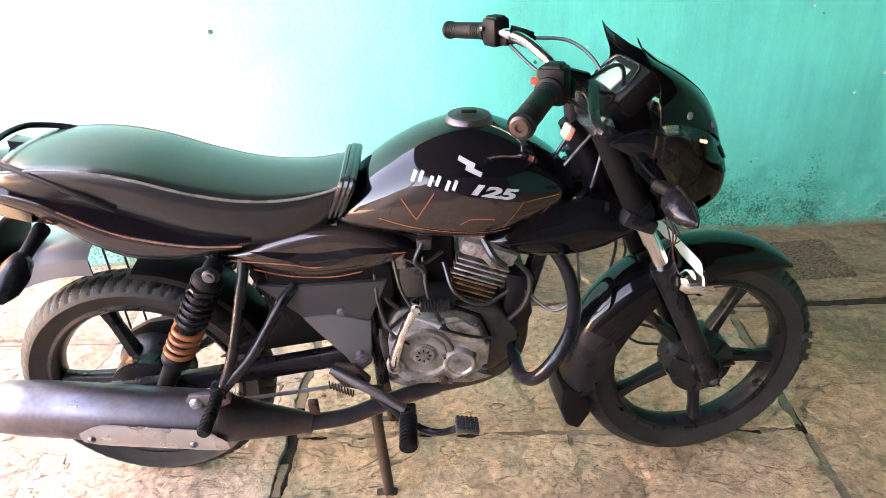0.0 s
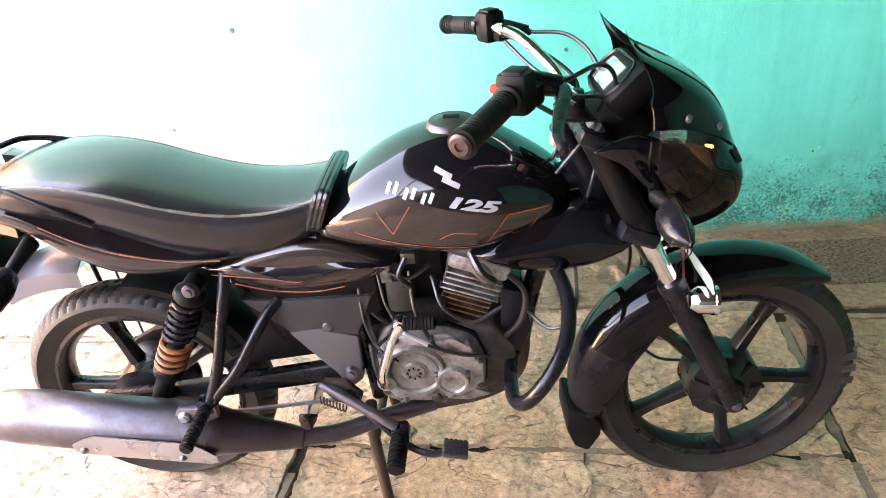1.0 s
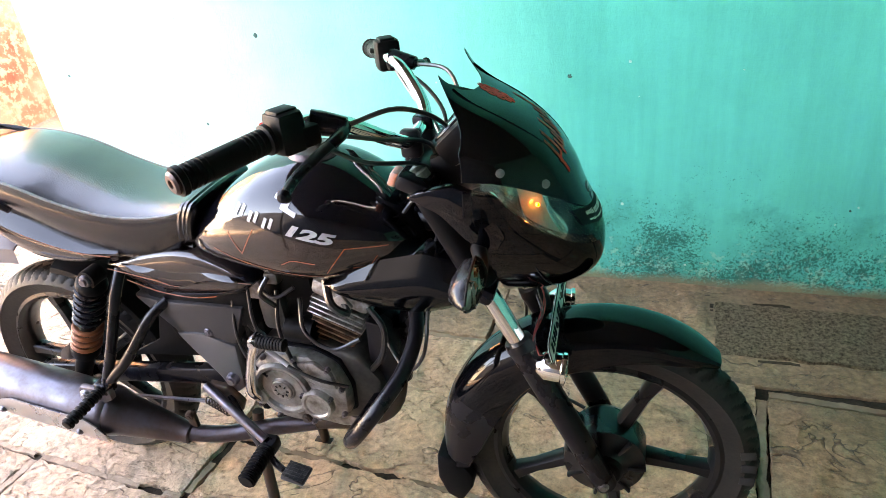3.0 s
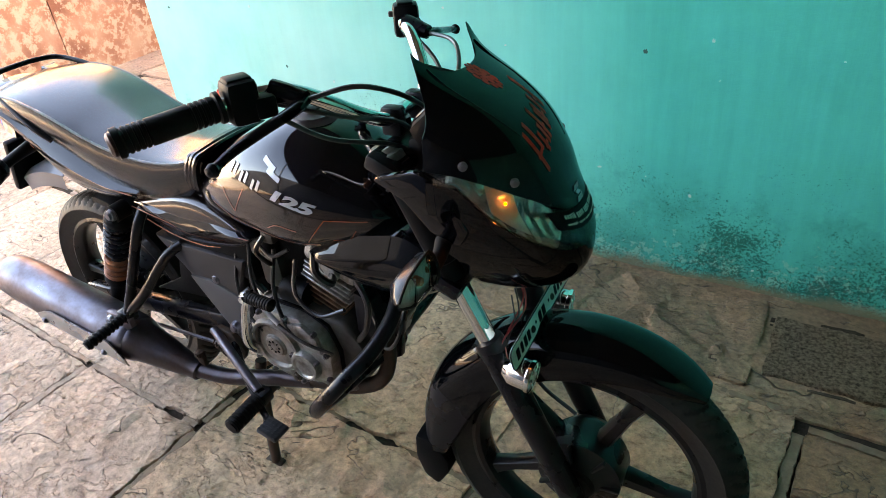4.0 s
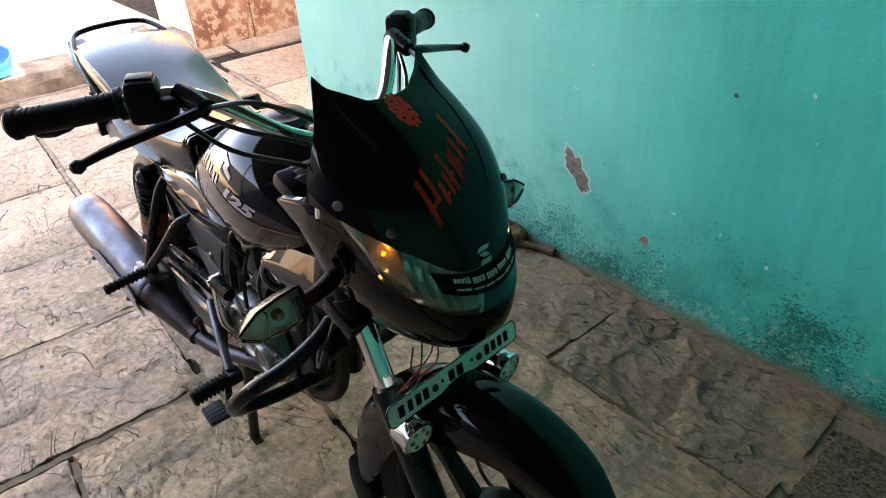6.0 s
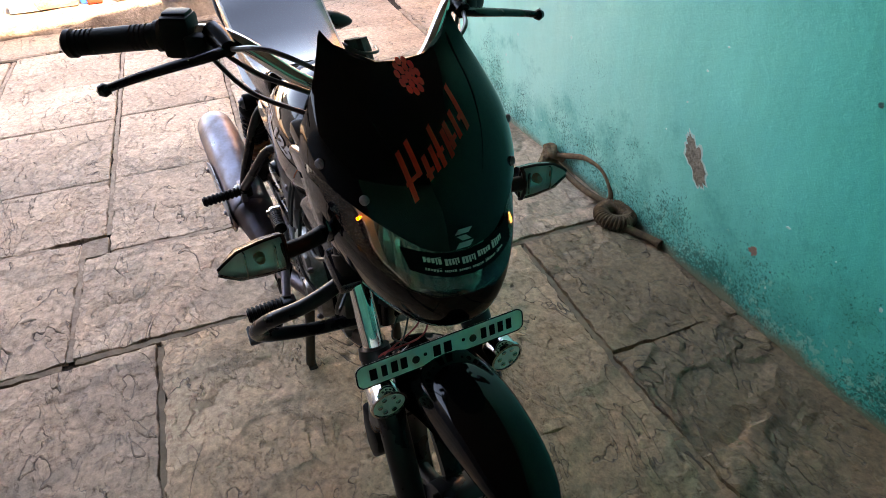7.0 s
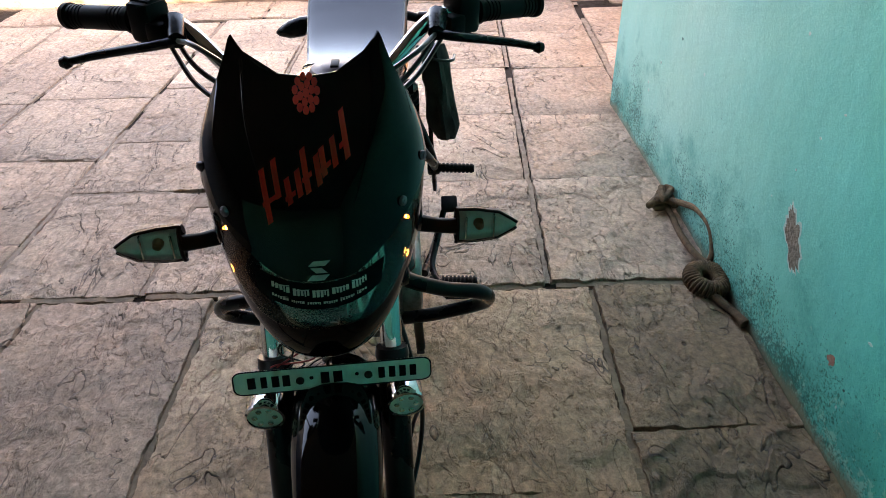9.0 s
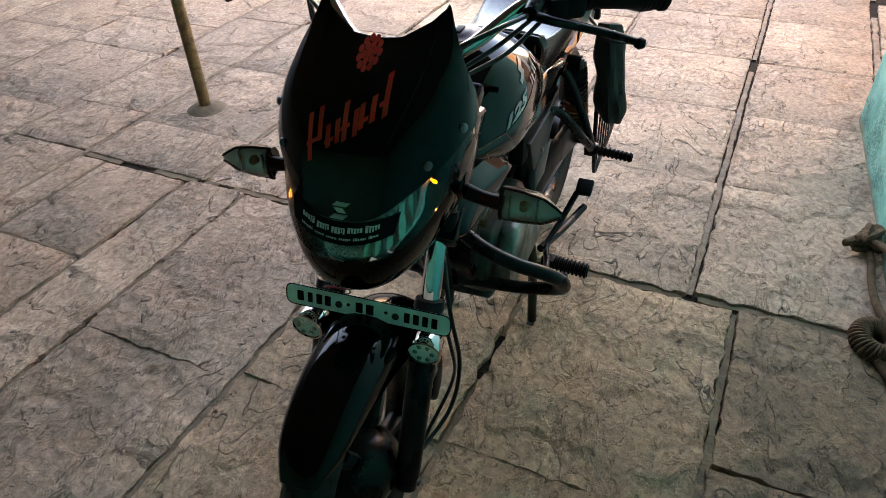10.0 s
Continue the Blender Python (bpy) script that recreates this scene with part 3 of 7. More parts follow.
tagged(block("wall_back", (-3.4, 1.645, -0.1), (-2.935, 3.19, 2.6), PATCHY), "weathered red wall in flaking pale plaster", "wall", kind="structure")

# ---- the motorcycle ----
BIKE = thing("motorcycle", "black commuter motorcycle on its centre stand, orange pinstripes, dusty", "motorcycle", pose(0.004, -0.030, -0.011, 0, 0, 0.4))
HEAD = Vector((0.955, 0, 0.86))
STEER = Matrix.Translation(HEAD + Vector((0.008, -0.013, -0.001))) @ Matrix.Rotation(radians(5.6), 4, Vector((-math.sin(radians(25)), 0, math.cos(radians(25))))) @ Matrix.Translation(-HEAD)


def bpart(name, bm, material, parent=BIKE, label="", steered=False, angle=38):
    return part(name, moved(bm, STEER) if steered else bm, material, parent, label, angle)


# tank: height of top and foot, and half width, along x
TANK_TOP = [(0.495, 0.742), (0.53, 0.775), (0.58, 0.815), (0.635, 0.848), (0.69, 0.870), (0.76, 0.882), (0.83, 0.866), (0.89, 0.83), (0.94, 0.79), (0.965, 0.76)]
TANK_LOW = [(0.495, 0.705), (0.56, 0.690), (0.65, 0.672), (0.79, 0.662), (0.88, 0.69), (0.965, 0.73)]
TANK_W = [(0.495, 0.065), (0.53, 0.09), (0.6, 0.115), (0.70, 0.130), (0.80, 0.130), (0.88, 0.108), (0.94, 0.08), (0.965, 0.05)]


def tank_side(x, z, out=0.0):
    """y of the tank's right flank."""
    zt, zb, w = spl(TANK_TOP, x), spl(TANK_LOW, x), spl(TANK_W, x)
    zm = zb + 0.36 * (zt - zb)
    k = min(0.999, abs((z - zm) / ((zt - zm) if z > zm else (zm - zb))))
    n = 2.35 if z > zm else 2.8
    return -(w * (1 - k**n) ** (1 / n) + out)


rings = []
for i in range(41):
    x = 0.495 + 0.47 * i / 40
    zt, zb, w = spl(TANK_TOP, x), spl(TANK_LOW, x), spl(TANK_W, x)
    zm, ring = zb + 0.36 * (zt - zb), []
    for j in range(48):
        a = 2 * math.pi * j / 48
        n = 2.35 if math.sin(a) > 0 else 2.8
        c, s = math.cos(a), math.sin(a)
        ring.append((x, w * math.copysign(abs(c) ** (2 / n), c), zm + ((zt - zm) if s > 0 else (zm - zb)) * math.copysign(abs(s) ** (2 / n), s)))
    rings.append(ring)
tank = bpart("fuel_tank", loft(rings), GLOSS, label="gloss black fuel tank with a brown lower flank")

# seat
SEAT_TOP = [(-0.135, 0.838), (-0.115, 0.862), (-0.085, 0.876), (-0.04, 0.883), (0.01, 0.884), (0.07, 0.878), (0.15, 0.860), (0.24, 0.828), (0.33, 0.803), (0.42, 0.793), (0.5, 0.797), (0.545, 0.806)]
SEAT_LOW = [(-0.135, 0.815), (-0.10, 0.802), (-0.06, 0.796), (0.0, 0.792), (0.05, 0.787), (0.12, 0.765), (0.25, 0.706), (0.35, 0.684), (0.43, 0.690), (0.49, 0.718), (0.53, 0.757), (0.545, 0.782)]
SEAT_W = [(-0.135, 0.048), (-0.115, 0.080), (-0.085, 0.101), (-0.04, 0.112), (0.02, 0.116), (0.14, 0.117), (0.28, 0.112), (0.4, 0.102), (0.48, 0.092), (0.545, 0.082)]
SEAT_HALF = [(0.0, 1.0), (0.3, 0.988), (0.6, 0.955), (0.82, 0.91), (0.93, 0.885), (0.985, 0.86), (1.0, 0.83), (1.03, 0.70), (1.04, 0.55), (1.0, 0.35), (0.93, 0.15), (0.85, 0.0)]
rings = []
for i in range(49):
    x = -0.135 + 0.68 * i / 48
    zt, zb, w = spl(SEAT_TOP, x), spl(SEAT_LOW, x), spl(SEAT_W, x)
    right = [(x, -w * a, zb + (zt - zb) * b) for a, b in SEAT_HALF]
    rings.append(right + [(p[0], -p[1], p[2]) for p in right[:0:-1]])
seat = bpart("seat", loft(rings), VINYL, label="long black vinyl dual seat with piped seam")
for s in (-1, 1):
    pts = []
    for i in range(30):
        x = -0.11 + 0.645 * i / 29
        zt, zb, w = spl(SEAT_TOP, x), spl(SEAT_LOW, x), spl(SEAT_W, x)
        pts.append((x, s * w * 0.995, zb + (zt - zb) * 0.85))
    bpart("piping", tube(pts, 0.0028, 6, 2), PIPING, seat)


# strap over the front of the seat
pts = []
for a, b in [(-q[0], q[1]) for q in SEAT_HALF[::-1]] + SEAT_HALF[1:]:
    x = 0.535 - 0.035 * (1 - b) ** 1.5
    zt, zb, w = spl(SEAT_TOP, x), spl(SEAT_LOW, x), spl(SEAT_W, x)
    pts.append((x, w * a * 1.02, zb + (zt - zb) * b + 0.004))
strap = tube(pts, 0.009, 8, 2)
for dx in (-0.010, 0.009):
    tube([(x + dx, y * 1.02, z - 0.001) for x, y, z in pts], 0.0075, 8, 2, True, strap)
bpart("seat_strap", strap, VINYL, seat, "folded black strap across the seat front")

# tail and side panels
for s in (-1, 1):
    def side(poly, y0, y1, bev=0.004):
        return slab(poly, s * y0, s * y1, bev)
    tail_up = [(-0.145, 0.868), (-0.08, 0.856), (-0.02, 0.842), (0.04, 0.826), (0.114, 0.777), (0.204, 0.737), (0.342, 0.703), (0.335, 0.696), (0.225, 0.702), (0.106, 0.733), (0.043, 0.764), (-0.03, 0.812), (-0.08, 0.830), (-0.145, 0.848)]
    bpart("tail_panel", pad(tail_up[:7], tail_up[:6:-1], 0.06, 0.102, 0.014, profile=((0, -1.6), (0.08, -1.2), (0.3, -0.55), (0.55, 0.1), (0.78, 0.7), (0.92, 1.0), (1, 0.8)), s=s), GLOSS, label="gloss black tail panel")
    tail_low = [(-0.145, 0.848), (-0.08, 0.830), (-0.03, 0.812), (0.043, 0.764), (0.106, 0.733), (0.225, 0.702), (0.335, 0.696), (0.33, 0.685), (0.226, 0.662), (0.115, 0.666), (0.039, 0.702), (-0.023, 0.755), (-0.075, 0.787), (-0.14, 0.822)]
    bpart("tail_flank", pad(tail_low[:7], tail_low[:6:-1], 0.06, 0.094, 0.013, s=s), BROWN)
    flank = [(0.282, 0.661), (0.38, 0.69), (0.474, 0.706), (0.55, 0.693), (0.641, 0.652), (0.593, 0.616), (0.531, 0.599), (0.419, 0.59), (0.347, 0.614)]
    bpart("side_panel", pad(flank[:5], [flank[0]] + flank[:4:-1] + [flank[4]], 0.05, 0.084, 0.016, s=s), BROWN, label="brown-black side panel with orange pinstripe")
    flank2 = [(0.33, 0.671), (0.40, 0.690), (0.476, 0.706), (0.589, 0.676), (0.637, 0.654), (0.542, 0.651), (0.458, 0.632), (0.384, 0.655)]
    bpart("side_panel_top", pad(flank2[:5], [flank2[0]] + flank2[:4:-1] + [flank2[4]], 0.07, 0.096, 0.011, profile=((0, -1.6), (0.08, -1.2), (0.3, -0.5), (0.55, 0.2), (0.78, 0.8), (0.92, 1.0), (1, 0.8)), s=s), GLOSS)
    plate = [(0.322, 0.592), (0.39, 0.582), (0.587, 0.585), (0.56, 0.525), (0.539, 0.483), (0.533, 0.376), (0.515, 0.36), (0.497, 0.363), (0.478, 0.401), (0.433, 0.464), (0.40, 0.512)]
    bpart("frame_cover", side(plate, 0.06, 0.094, 0.006), GREYPL, label="dark grey triangular frame cover")
    lower = [(0.405, 0.508), (0.47, 0.512), (0.545, 0.490), (0.536, 0.380), (0.515, 0.362), (0.497, 0.365), (0.479, 0.403), (0.435, 0.464)]
    bpart("footrest_plate", side(lower, 0.08, 0.099, 0.005), FRAMEGREY, label="lighter grey footrest bracket")
    shroud = [(0.785, 0.665), (0.84, 0.705), (0.94, 0.735), (1.0, 0.742), (1.075, 0.700), (1.075, 0.675), (1.03, 0.638), (0.965, 0.618), (0.89, 0.618), (0.83, 0.635)]
    bpart("tank_shroud", pad(shroud[:6], [shroud[0]] + shroud[:5:-1] + [shroud[5]], 0.05, 0.092, 0.027, profile=((0, -0.2), (0.03, 0.15), (0.30, 0.72), (0.34, 0.80), (0.52, 1.0), (0.57, 1.0), (0.80, 0.62), (0.95, 0.2), (1, -0.3)), s=s), VISOR, label="gloss black pointed tank shroud")


# wheels
def wheel(name, c, R, half, steered, spokes, turn):
    w = new(name)
    w.parent = BIKE
    tagged(w, "five-spoke black alloy wheel with a treaded tyre")
    rings = []
    for k in range(384):
        a = 2 * math.pi * k / 384
        ring = []
        for h in (-0.62, -0.8, -0.93, -1.0, -0.97, -0.9, -0.8, -0.68, -0.55, -0.42, -0.3, -0.18, -0.06, 0.06, 0.18, 0.3, 0.42, 0.55, 0.68, 0.8, 0.9, 0.97, 1.0, 0.93, 0.8, 0.62):
            i = len(ring)
            inner = i < 3 or i > 22
            r = (R - 0.066 + 0.016 * (i if i < 3 else 25 - i)) if inner else R - 0.030 * abs(h) ** 3.2
            if not inner and 0.1 < abs(h) < 0.85 and (k + math.copysign(7.0 * abs(h), h)) % 6 < 1.7:
                r -= 0.004
            ring.append(Vector(c) + Vector((r * math.cos(a), half * h, r * math.sin(a))))
        rings.append(ring)
    rings.append(rings[0])
    tyre = loft(rings, False, False)
    bmesh.ops.remove_doubles(tyre, verts=tyre.verts, dist=1e-6)
    bpart("tyre", tyre, RUBBER, w, "dusty black treaded tyre", steered, 22)
    r1 = R - 0.066
    rim = [(r1 + 0.004, -half * 0.66), (r1 - 0.004, -half * 0.72), (r1 - 0.012, -half * 0.62), (r1 - 0.018, -half * 0.3), (r1 - 0.022, 0), (r1 - 0.018, half * 0.3), (r1 - 0.012, half * 0.62), (r1 - 0.004, half * 0.72), (r1 + 0.004, half * 0.66)]
    bpart("rim", lathe(rim, c, sides=72), RIM, w, "", steered)
    for k in range(spokes):
        a = 2 * math.pi * k / spokes + turn
        d, t = Vector((math.cos(a), 0, math.sin(a))), Vector((-math.sin(a), 0, math.cos(a)))
        rings = []
        for u, wd, th in ((0.035, 0.020, 0.020), (0.08, 0.015, 0.017), (0.15, 0.012, 0.014), (r1 - 0.018, 0.017, 0.016), (r1 - 0.008, 0.026, 0.018)):
            q = Vector(c) + d * u
            rings.append([q + t * (wd * x) + Vector((0, th * y, 0)) for x, y in ((-1, -0.5), (-0.6, -1), (0.6, -1), (1, -0.5), (1, 0.5), (0.6, 1), (-0.6, 1), (-1, 0.5))])
        bpart("spoke", loft(rings), RIM, w, "", steered)
    return w


FW, RW = (1.262, 0, 0.279), (0.014, 0, 0.304)
fwheel = wheel("front_wheel", FW, 0.276, 0.040, True, 5, radians(62))
rwheel = wheel("rear_wheel", RW, 0.281, 0.046, False, 5, radians(105))
bpart("hub", lathe([(0.012, -0.075), (0.03, -0.07), (0.045, -0.055), (0.075, -0.045), (0.078, 0.02), (0.06, 0.05), (0.025, 0.065)], FW, (0, 1, 0), 40), RIM, fwheel, "ribbed brake drum hub", True)
bpart("hub", lathe([(0.012, -0.085), (0.035, -0.08), (0.042, -0.055), (0.075, -0.045), (0.078, 0.03), (0.09, 0.045), (0.03, 0.06)], RW, (0, 1, 0), 40), RIM, rwheel, "brake drum hub")
b = bolt((FW[0], -0.102, FW[2]), 0.011, 0.01, (0, -1, 0))
bolt((FW[0], 0.102, FW[2]), 0.011, 0.01, (0, 1, 0), b)
tube([(FW[0], -0.105, FW[2]), (FW[0], 0.105, FW[2])], 0.007, 8, 1, False, b)
bpart("axle", b, STEEL, fwheel, "", True)
b = bolt((0, -0.128, RW[2]), 0.012, 0.01, (0, -1, 0))
tube([(0, -0.13, RW[2]), (0, 0.13, RW[2])], 0.007, 8, 1, False, b)
bpart("axle", b, STEEL, rwheel)

# fork
FORK_D = Vector((0.277, 0, -0.59)).normalized()
TOP = Vector((0.985, 0, 0.868))


def along(d, y=0.0, fwd=0.0):
    """A point d metres down the fork from the top clamp."""
    return TOP + FORK_D * d + Vector((fwd * 0.905, y, fwd * 0.42))


for s in (-1, 1):
    y = s * 0.087
    leg = new("fork_leg")
    leg.parent = BIKE
    bpart("upper_cover", tube([along(0.0, y), along(0.185, y)], 0.024, 14, 1, False), PLASTIC, leg, "", True)
    bpart("seal_ring", tube([along(0.165, y), along(0.195, y)], 0.028, 14, 1, False), PLASTIC, leg, "", True)
    bpart("chrome_stanchion", tube([along(0.18, y), along(0.36, y)], 0.0165, 16, 1, False), CHROME, leg, "bright chrome fork tube", True)
    lower = tube([along(0.315, y), along(0.33, y), along(0.345, y), along(0.5, y), along(0.62, y), along(0.665, y)], [0.024, 0.026, 0.024, 0.023, 0.022, 0.020], 16, 2)
    bpart("lower_leg", lower, SATIN, leg, "satin black fork slider", True)
b = box(along(-0.005, 0), (0.06, 0.25, 0.026), 0.008, Matrix.Rotation(radians(25), 4, "Y"))
box(along(0.19, 0, -0.01), (0.07, 0.24, 0.03), 0.008, Matrix.Rotation(radians(25), 4, "Y"), b)
tube([along(-0.02, 0, -0.035), along(0.2, 0, -0.035)], 0.022, 12, 1, False, b)
bpart("triple_clamp", b, SATIN, BIKE, "cast fork yokes and steering stem", True)

# front mudguard, section swept round the wheel
rings = []
for k in range(37):
    th = radians(50 + 138 * k / 36)
    u = k / 36
    r = spl([(0, 0.299), (0.15, 0.307), (0.35, 0.311), (0.6, 0.315), (0.85, 0.318), (1, 0.315)], u)
    w = spl([(0, 0.026), (0.06, 0.044), (0.2, 0.057), (0.45, 0.063), (0.8, 0.063), (1, 0.056)], u)
    drop = spl([(0, 0.012), (0.15, 0.05), (0.4, 0.085), (0.55, 0.09), (0.7, 0.1), (0.9, 0.085), (1, 0.05)], u)
    o = Vector((math.cos(th), 0, math.sin(th)))
    ring = []
    for a, q in ((-1.0, 1.0), (-1.02, 0.75), (-1.0, 0.48), (-0.9, 0.29), (-0.75, 0.16), (-0.55, 0.075), (-0.3, 0.02), (0, 0), (0.3, 0.02), (0.55, 0.075), (0.75, 0.16), (0.9, 0.29), (1.0, 0.48), (1.02, 0.75), (1.0, 1.0)):
        ring.append(Vector(FW) + o * (r - drop * q) + Vector((0, w * a, 0)))
    ring += [p - o * 0.004 + Vector((0, -math.copysign(0.005, p.y) if abs(p.y) > 0.01 else 0, 0)) for p in ring[::-1]]
    rings.append(ring)
fender = bpart("front_mudguard", loft(rings[:28]), VISOR, BIKE, "long gloss black front mudguard with a matte rear flap", True)
bpart("mudguard_rear", loft(rings[27:]), SATIN, fender, "matte grey-black rear part of the mudguard", True)
flap = [(0.935, 0.265), (0.98, 0.255), (1.005, 0.215), (1.005, 0.185), (0.978, 0.140), (0.948, 0.158), (0.932, 0.205)]
bpart("mud_flap", slab(flap, -0.056, 0.056, 0.008), PLASTIC, fender, "matte black mud flap", True)

# ---- fairing: slices by height ----
F_FRONT = [(0.64, 1.145), (0.66, 1.20), (0.69, 1.245), (0.73, 1.260), (0.78, 1.250), (0.82, 1.228), (0.87, 1.208), (0.922, 1.172), (0.96, 1.125), (1.0, 1.056), (1.04, 1.02)]
F_WIDE = [(0.64, 0.012), (0.66, 0.052), (0.69, 0.086), (0.73, 0.111), (0.78, 0.130), (0.82, 0.139), (0.87, 0.142), (0.922, 0.134), (0.96, 0.120), (1.0, 0.102), (1.04, 0.092)]
F_BACK = [(0.64, 1.10), (0.66, 1.09), (0.69, 1.085), (0.73, 1.075), (0.78, 1.065), (0.82, 1.06), (0.87, 1.062), (0.922, 1.062), (0.96, 1.05), (1.0, 1.038), (1.04, 1.028)]


def fairing(phi, z, out=0.0):
    """A point of the fairing's skin: phi in degrees from straight ahead, at height z."""
    xf, w, xb = spl(F_FRONT, z), spl(F_WIDE, z) + out, spl(F_BACK, z)
    c, s = math.cos(radians(phi)), math.sin(radians(phi))
    return Vector((xb + (xf + out - xb) * abs(c) ** 0.9, w * math.copysign(abs(s) ** 0.85, s), z))


def visor_low(phi):
    return spl([(0, 0.806), (15, 0.812), (35, 0.842), (55, 0.870), (72, 0.886), (90, 0.891)], abs(phi))


def visor_high(phi):
    return spl([(0, 0.992), (20, 0.996), (40, 1.008), (58, 1.026), (66, 1.030), (74, 1.0), (82, 0.96), (90, 0.93)], abs(phi))


def skin(phis, lo, hi, n, out=0.0, thick=0.0025):
    rings = []
    for k in range(n + 1):
        row = [fairing(p, lo(p) + (hi(p) - lo(p)) * k / n, out) for p in phis]
        rings.append(row + [q - Vector((thick, math.copysign(thick, q.y) if abs(q.y) > 0.03 else 0, 0)) for q in row[::-1]])
    return loft(rings)


PH = [-90 + 180 * i / 48 for i in range(49)]
fairing_thing = new("headlamp_fairing")
fairing_thing.parent = BIKE
visor = bpart("visor", skin(PH, visor_low, visor_high, 26, 0.004, 0.0012), VISOR, fairing_thing, "tall gloss black tinted visor with red stickers", True)


for s in (-1, 1):
    bpart("visor_crease", tube([fairing(s * ph, z, 0.0042) for ph, z in ((46, 1.008), (40, 0.985), (33, 0.96), (26, 0.935), (20, 0.91), (15, 0.885))], [0.0016, 0.0014, 0.0012, 0.001, 0.0008, 0.0005], 6, 4), VISOR, visor, "", True)


def lens_low(phi):
    return spl([(0, 0.750), (30, 0.758), (50, 0.788), (64, 0.832), (75, 0.870)], abs(phi))


PL = [-86 + 172 * i / 44 for i in range(45)]
bpart("headlamp_lens", skin(PL, lens_low, lambda p: visor_low(p) + 0.002, 14, 0.0, 0.002), SMOKE, fairing_thing, "clear headlamp lens", True)
bpart("chin", skin(PL, lambda p: 0.642, lens_low, 10, -0.001), VISOR, fairing_thing, "", True)
for s in (-1, 1):
    PS = [s * (62 + 28 * i / 12) for i in range(13)]
    bpart("side_cowl", skin(PS, lambda p: 0.66 + 0.10 * max(0, (abs(p) - 75) / 15), lambda p: min(lens_low(p), visor_low(p)) + 0.002, 12, -0.003), VISOR, fairing_thing, "", True)
    fin = [(1.045, 0.885), (1.09, 0.865), (1.12, 0.80), (1.105, 0.775), (1.06, 0.79), (1.02, 0.835), (0.97, 0.862), (0.99, 0.872)]
    bpart("inner_cowl", slab(fin, s * 0.120, s * 0.136, 0.007), GLOSS, fairing_thing, "", True)
    bulb = fairing(s * 50, 0.842, -0.004)
    bpart("pilot_lamp", lathe([(0.0001, 0.003), (0.0022, 0.0022), (0.0029, 0.0), (0.0026, -0.003)], bulb, (1, s * 0.6, 0.2), 12), AMBER, fairing_thing, "lit amber pilot lamp", True)
    bpart("pilot_bowl", skin([s * (43 + 16 * i / 24) for i in range(25)], lambda p: lens_low(p) + 0.012, lambda p: visor_low(p) - 0.003, 8, -0.011, 0.001), BOWL, fairing_thing, "dull ribbed bowl round the lit pilot lamp", True)
    bulb_lamp = bpy.data.lights.new("pilot_light", "POINT")
    bulb_lamp.energy, bulb_lamp.color, bulb_lamp.shadow_soft_size = 0.005, (1.0, 0.26, 0.05), 0.003
    glim = new("pilot_light", bulb_lamp)
    glim.parent, glim.location = fairing_thing, STEER @ (fairing(s * 50, 0.842, -0.0005))
    for ph, z in ((s * 68, 0.901), (s * 42, 0.872)):
        bpart("visor_screw", bolt(fairing(ph, z, 0.006), 0.0065, 0.003, (0.6, s * 0.8, 0)), STEEL, visor, "", True)
    # direction indicators
    ind = new("front_indicator")
    ind.parent = BIKE
    tagged(ind, "arrow-shaped clear-lens direction indicator")
    bpart("stem", tube([(1.075, s * 0.125, 0.775), (1.085, s * 0.16, 0.773), (1.088, s * 0.189, 0.772)], [0.013, 0.011, 0.012], 12, 3), GRIP, ind, "", True)
    rings_b, rings_l = [], []
    for yy, a, hh in ((0.185, 0.010, 0.014), (0.187, 0.018, 0.027), (0.215, 0.021, 0.0265), (0.248, 0.020, 0.0215), (0.267, 0.010, 0.010), (0.275, 0.003, 0.004)):
        back, front = [], []
        for k in range(6):
            t = math.pi * k / 5
            back.append((1.083 - a * 1.5 * math.sin(t), s * yy, 0.770 + hh * math.cos(t) - (yy - 0.16) * 0.05))
            front.append((1.083 + a * 0.75 * math.sin(t), s * yy, 0.770 + hh * math.cos(t) - (yy - 0.16) * 0.05))
        rings_b.append(back)
        rings_l.append(front)
    bpart("shell", loft(rings_b, False), SATIN, ind, "black and chrome indicator shell", True)
    bpart("lining", loft([[(1.083 + (q[0] - 1.083) * 0.22, q[1], 0.770 + (q[2] - 0.770) * 0.92) for q in r] for r in rings_b[1:]], False), INNER, ind, "", True)
    bpart("lens", loft(rings_l, False), LENS, ind, "clear lens", True)
    for k in (0, 5):
        bpart("lens_rim", tube([r[k] for r in rings_l], 0.0022, 6, 1, False), PLASTIC, ind, "", True)
    bpart("lens_collar", tube([rings_l[1][k] for k in range(6)], 0.003, 6, 1, False), PLASTIC, ind, "", True)
    for yy in (0.200, 0.240):
        bpart("reflector_rib", box((1.085, s * yy, 0.768), (0.012, 0.003, 0.036), 0.001), CHROME, ind, "", True)
    bpart("bulb", lathe([(0.0001, 0.008), (0.006, 0.005), (0.008, -0.004), (0.007, -0.012)], (1.083, s * 0.220, 0.768), (1, 0, 0), 10), AMBERPL, ind, "", True)
# reflector bowl behind the lens
rings = []
for k in range(9):
    row = []
    for i in range(61):
        p = -82 + 164 * i / 60
        z = lens_low(p) + (visor_low(p) - 0.003 - lens_low(p)) * k / 8
        row.append(fairing(p, z, -0.012 - 0.016 * math.sin(math.pi * k / 8) - (0.003 if i % 3 == 0 else 0.0)))
    rings.append(row)
bpart("headlamp_reflector", loft(rings, False), REFLECT, fairing_thing, "", True)
b = box((1.11, 0, 0.80), (0.012, 0.20, 0.14), 0.004)
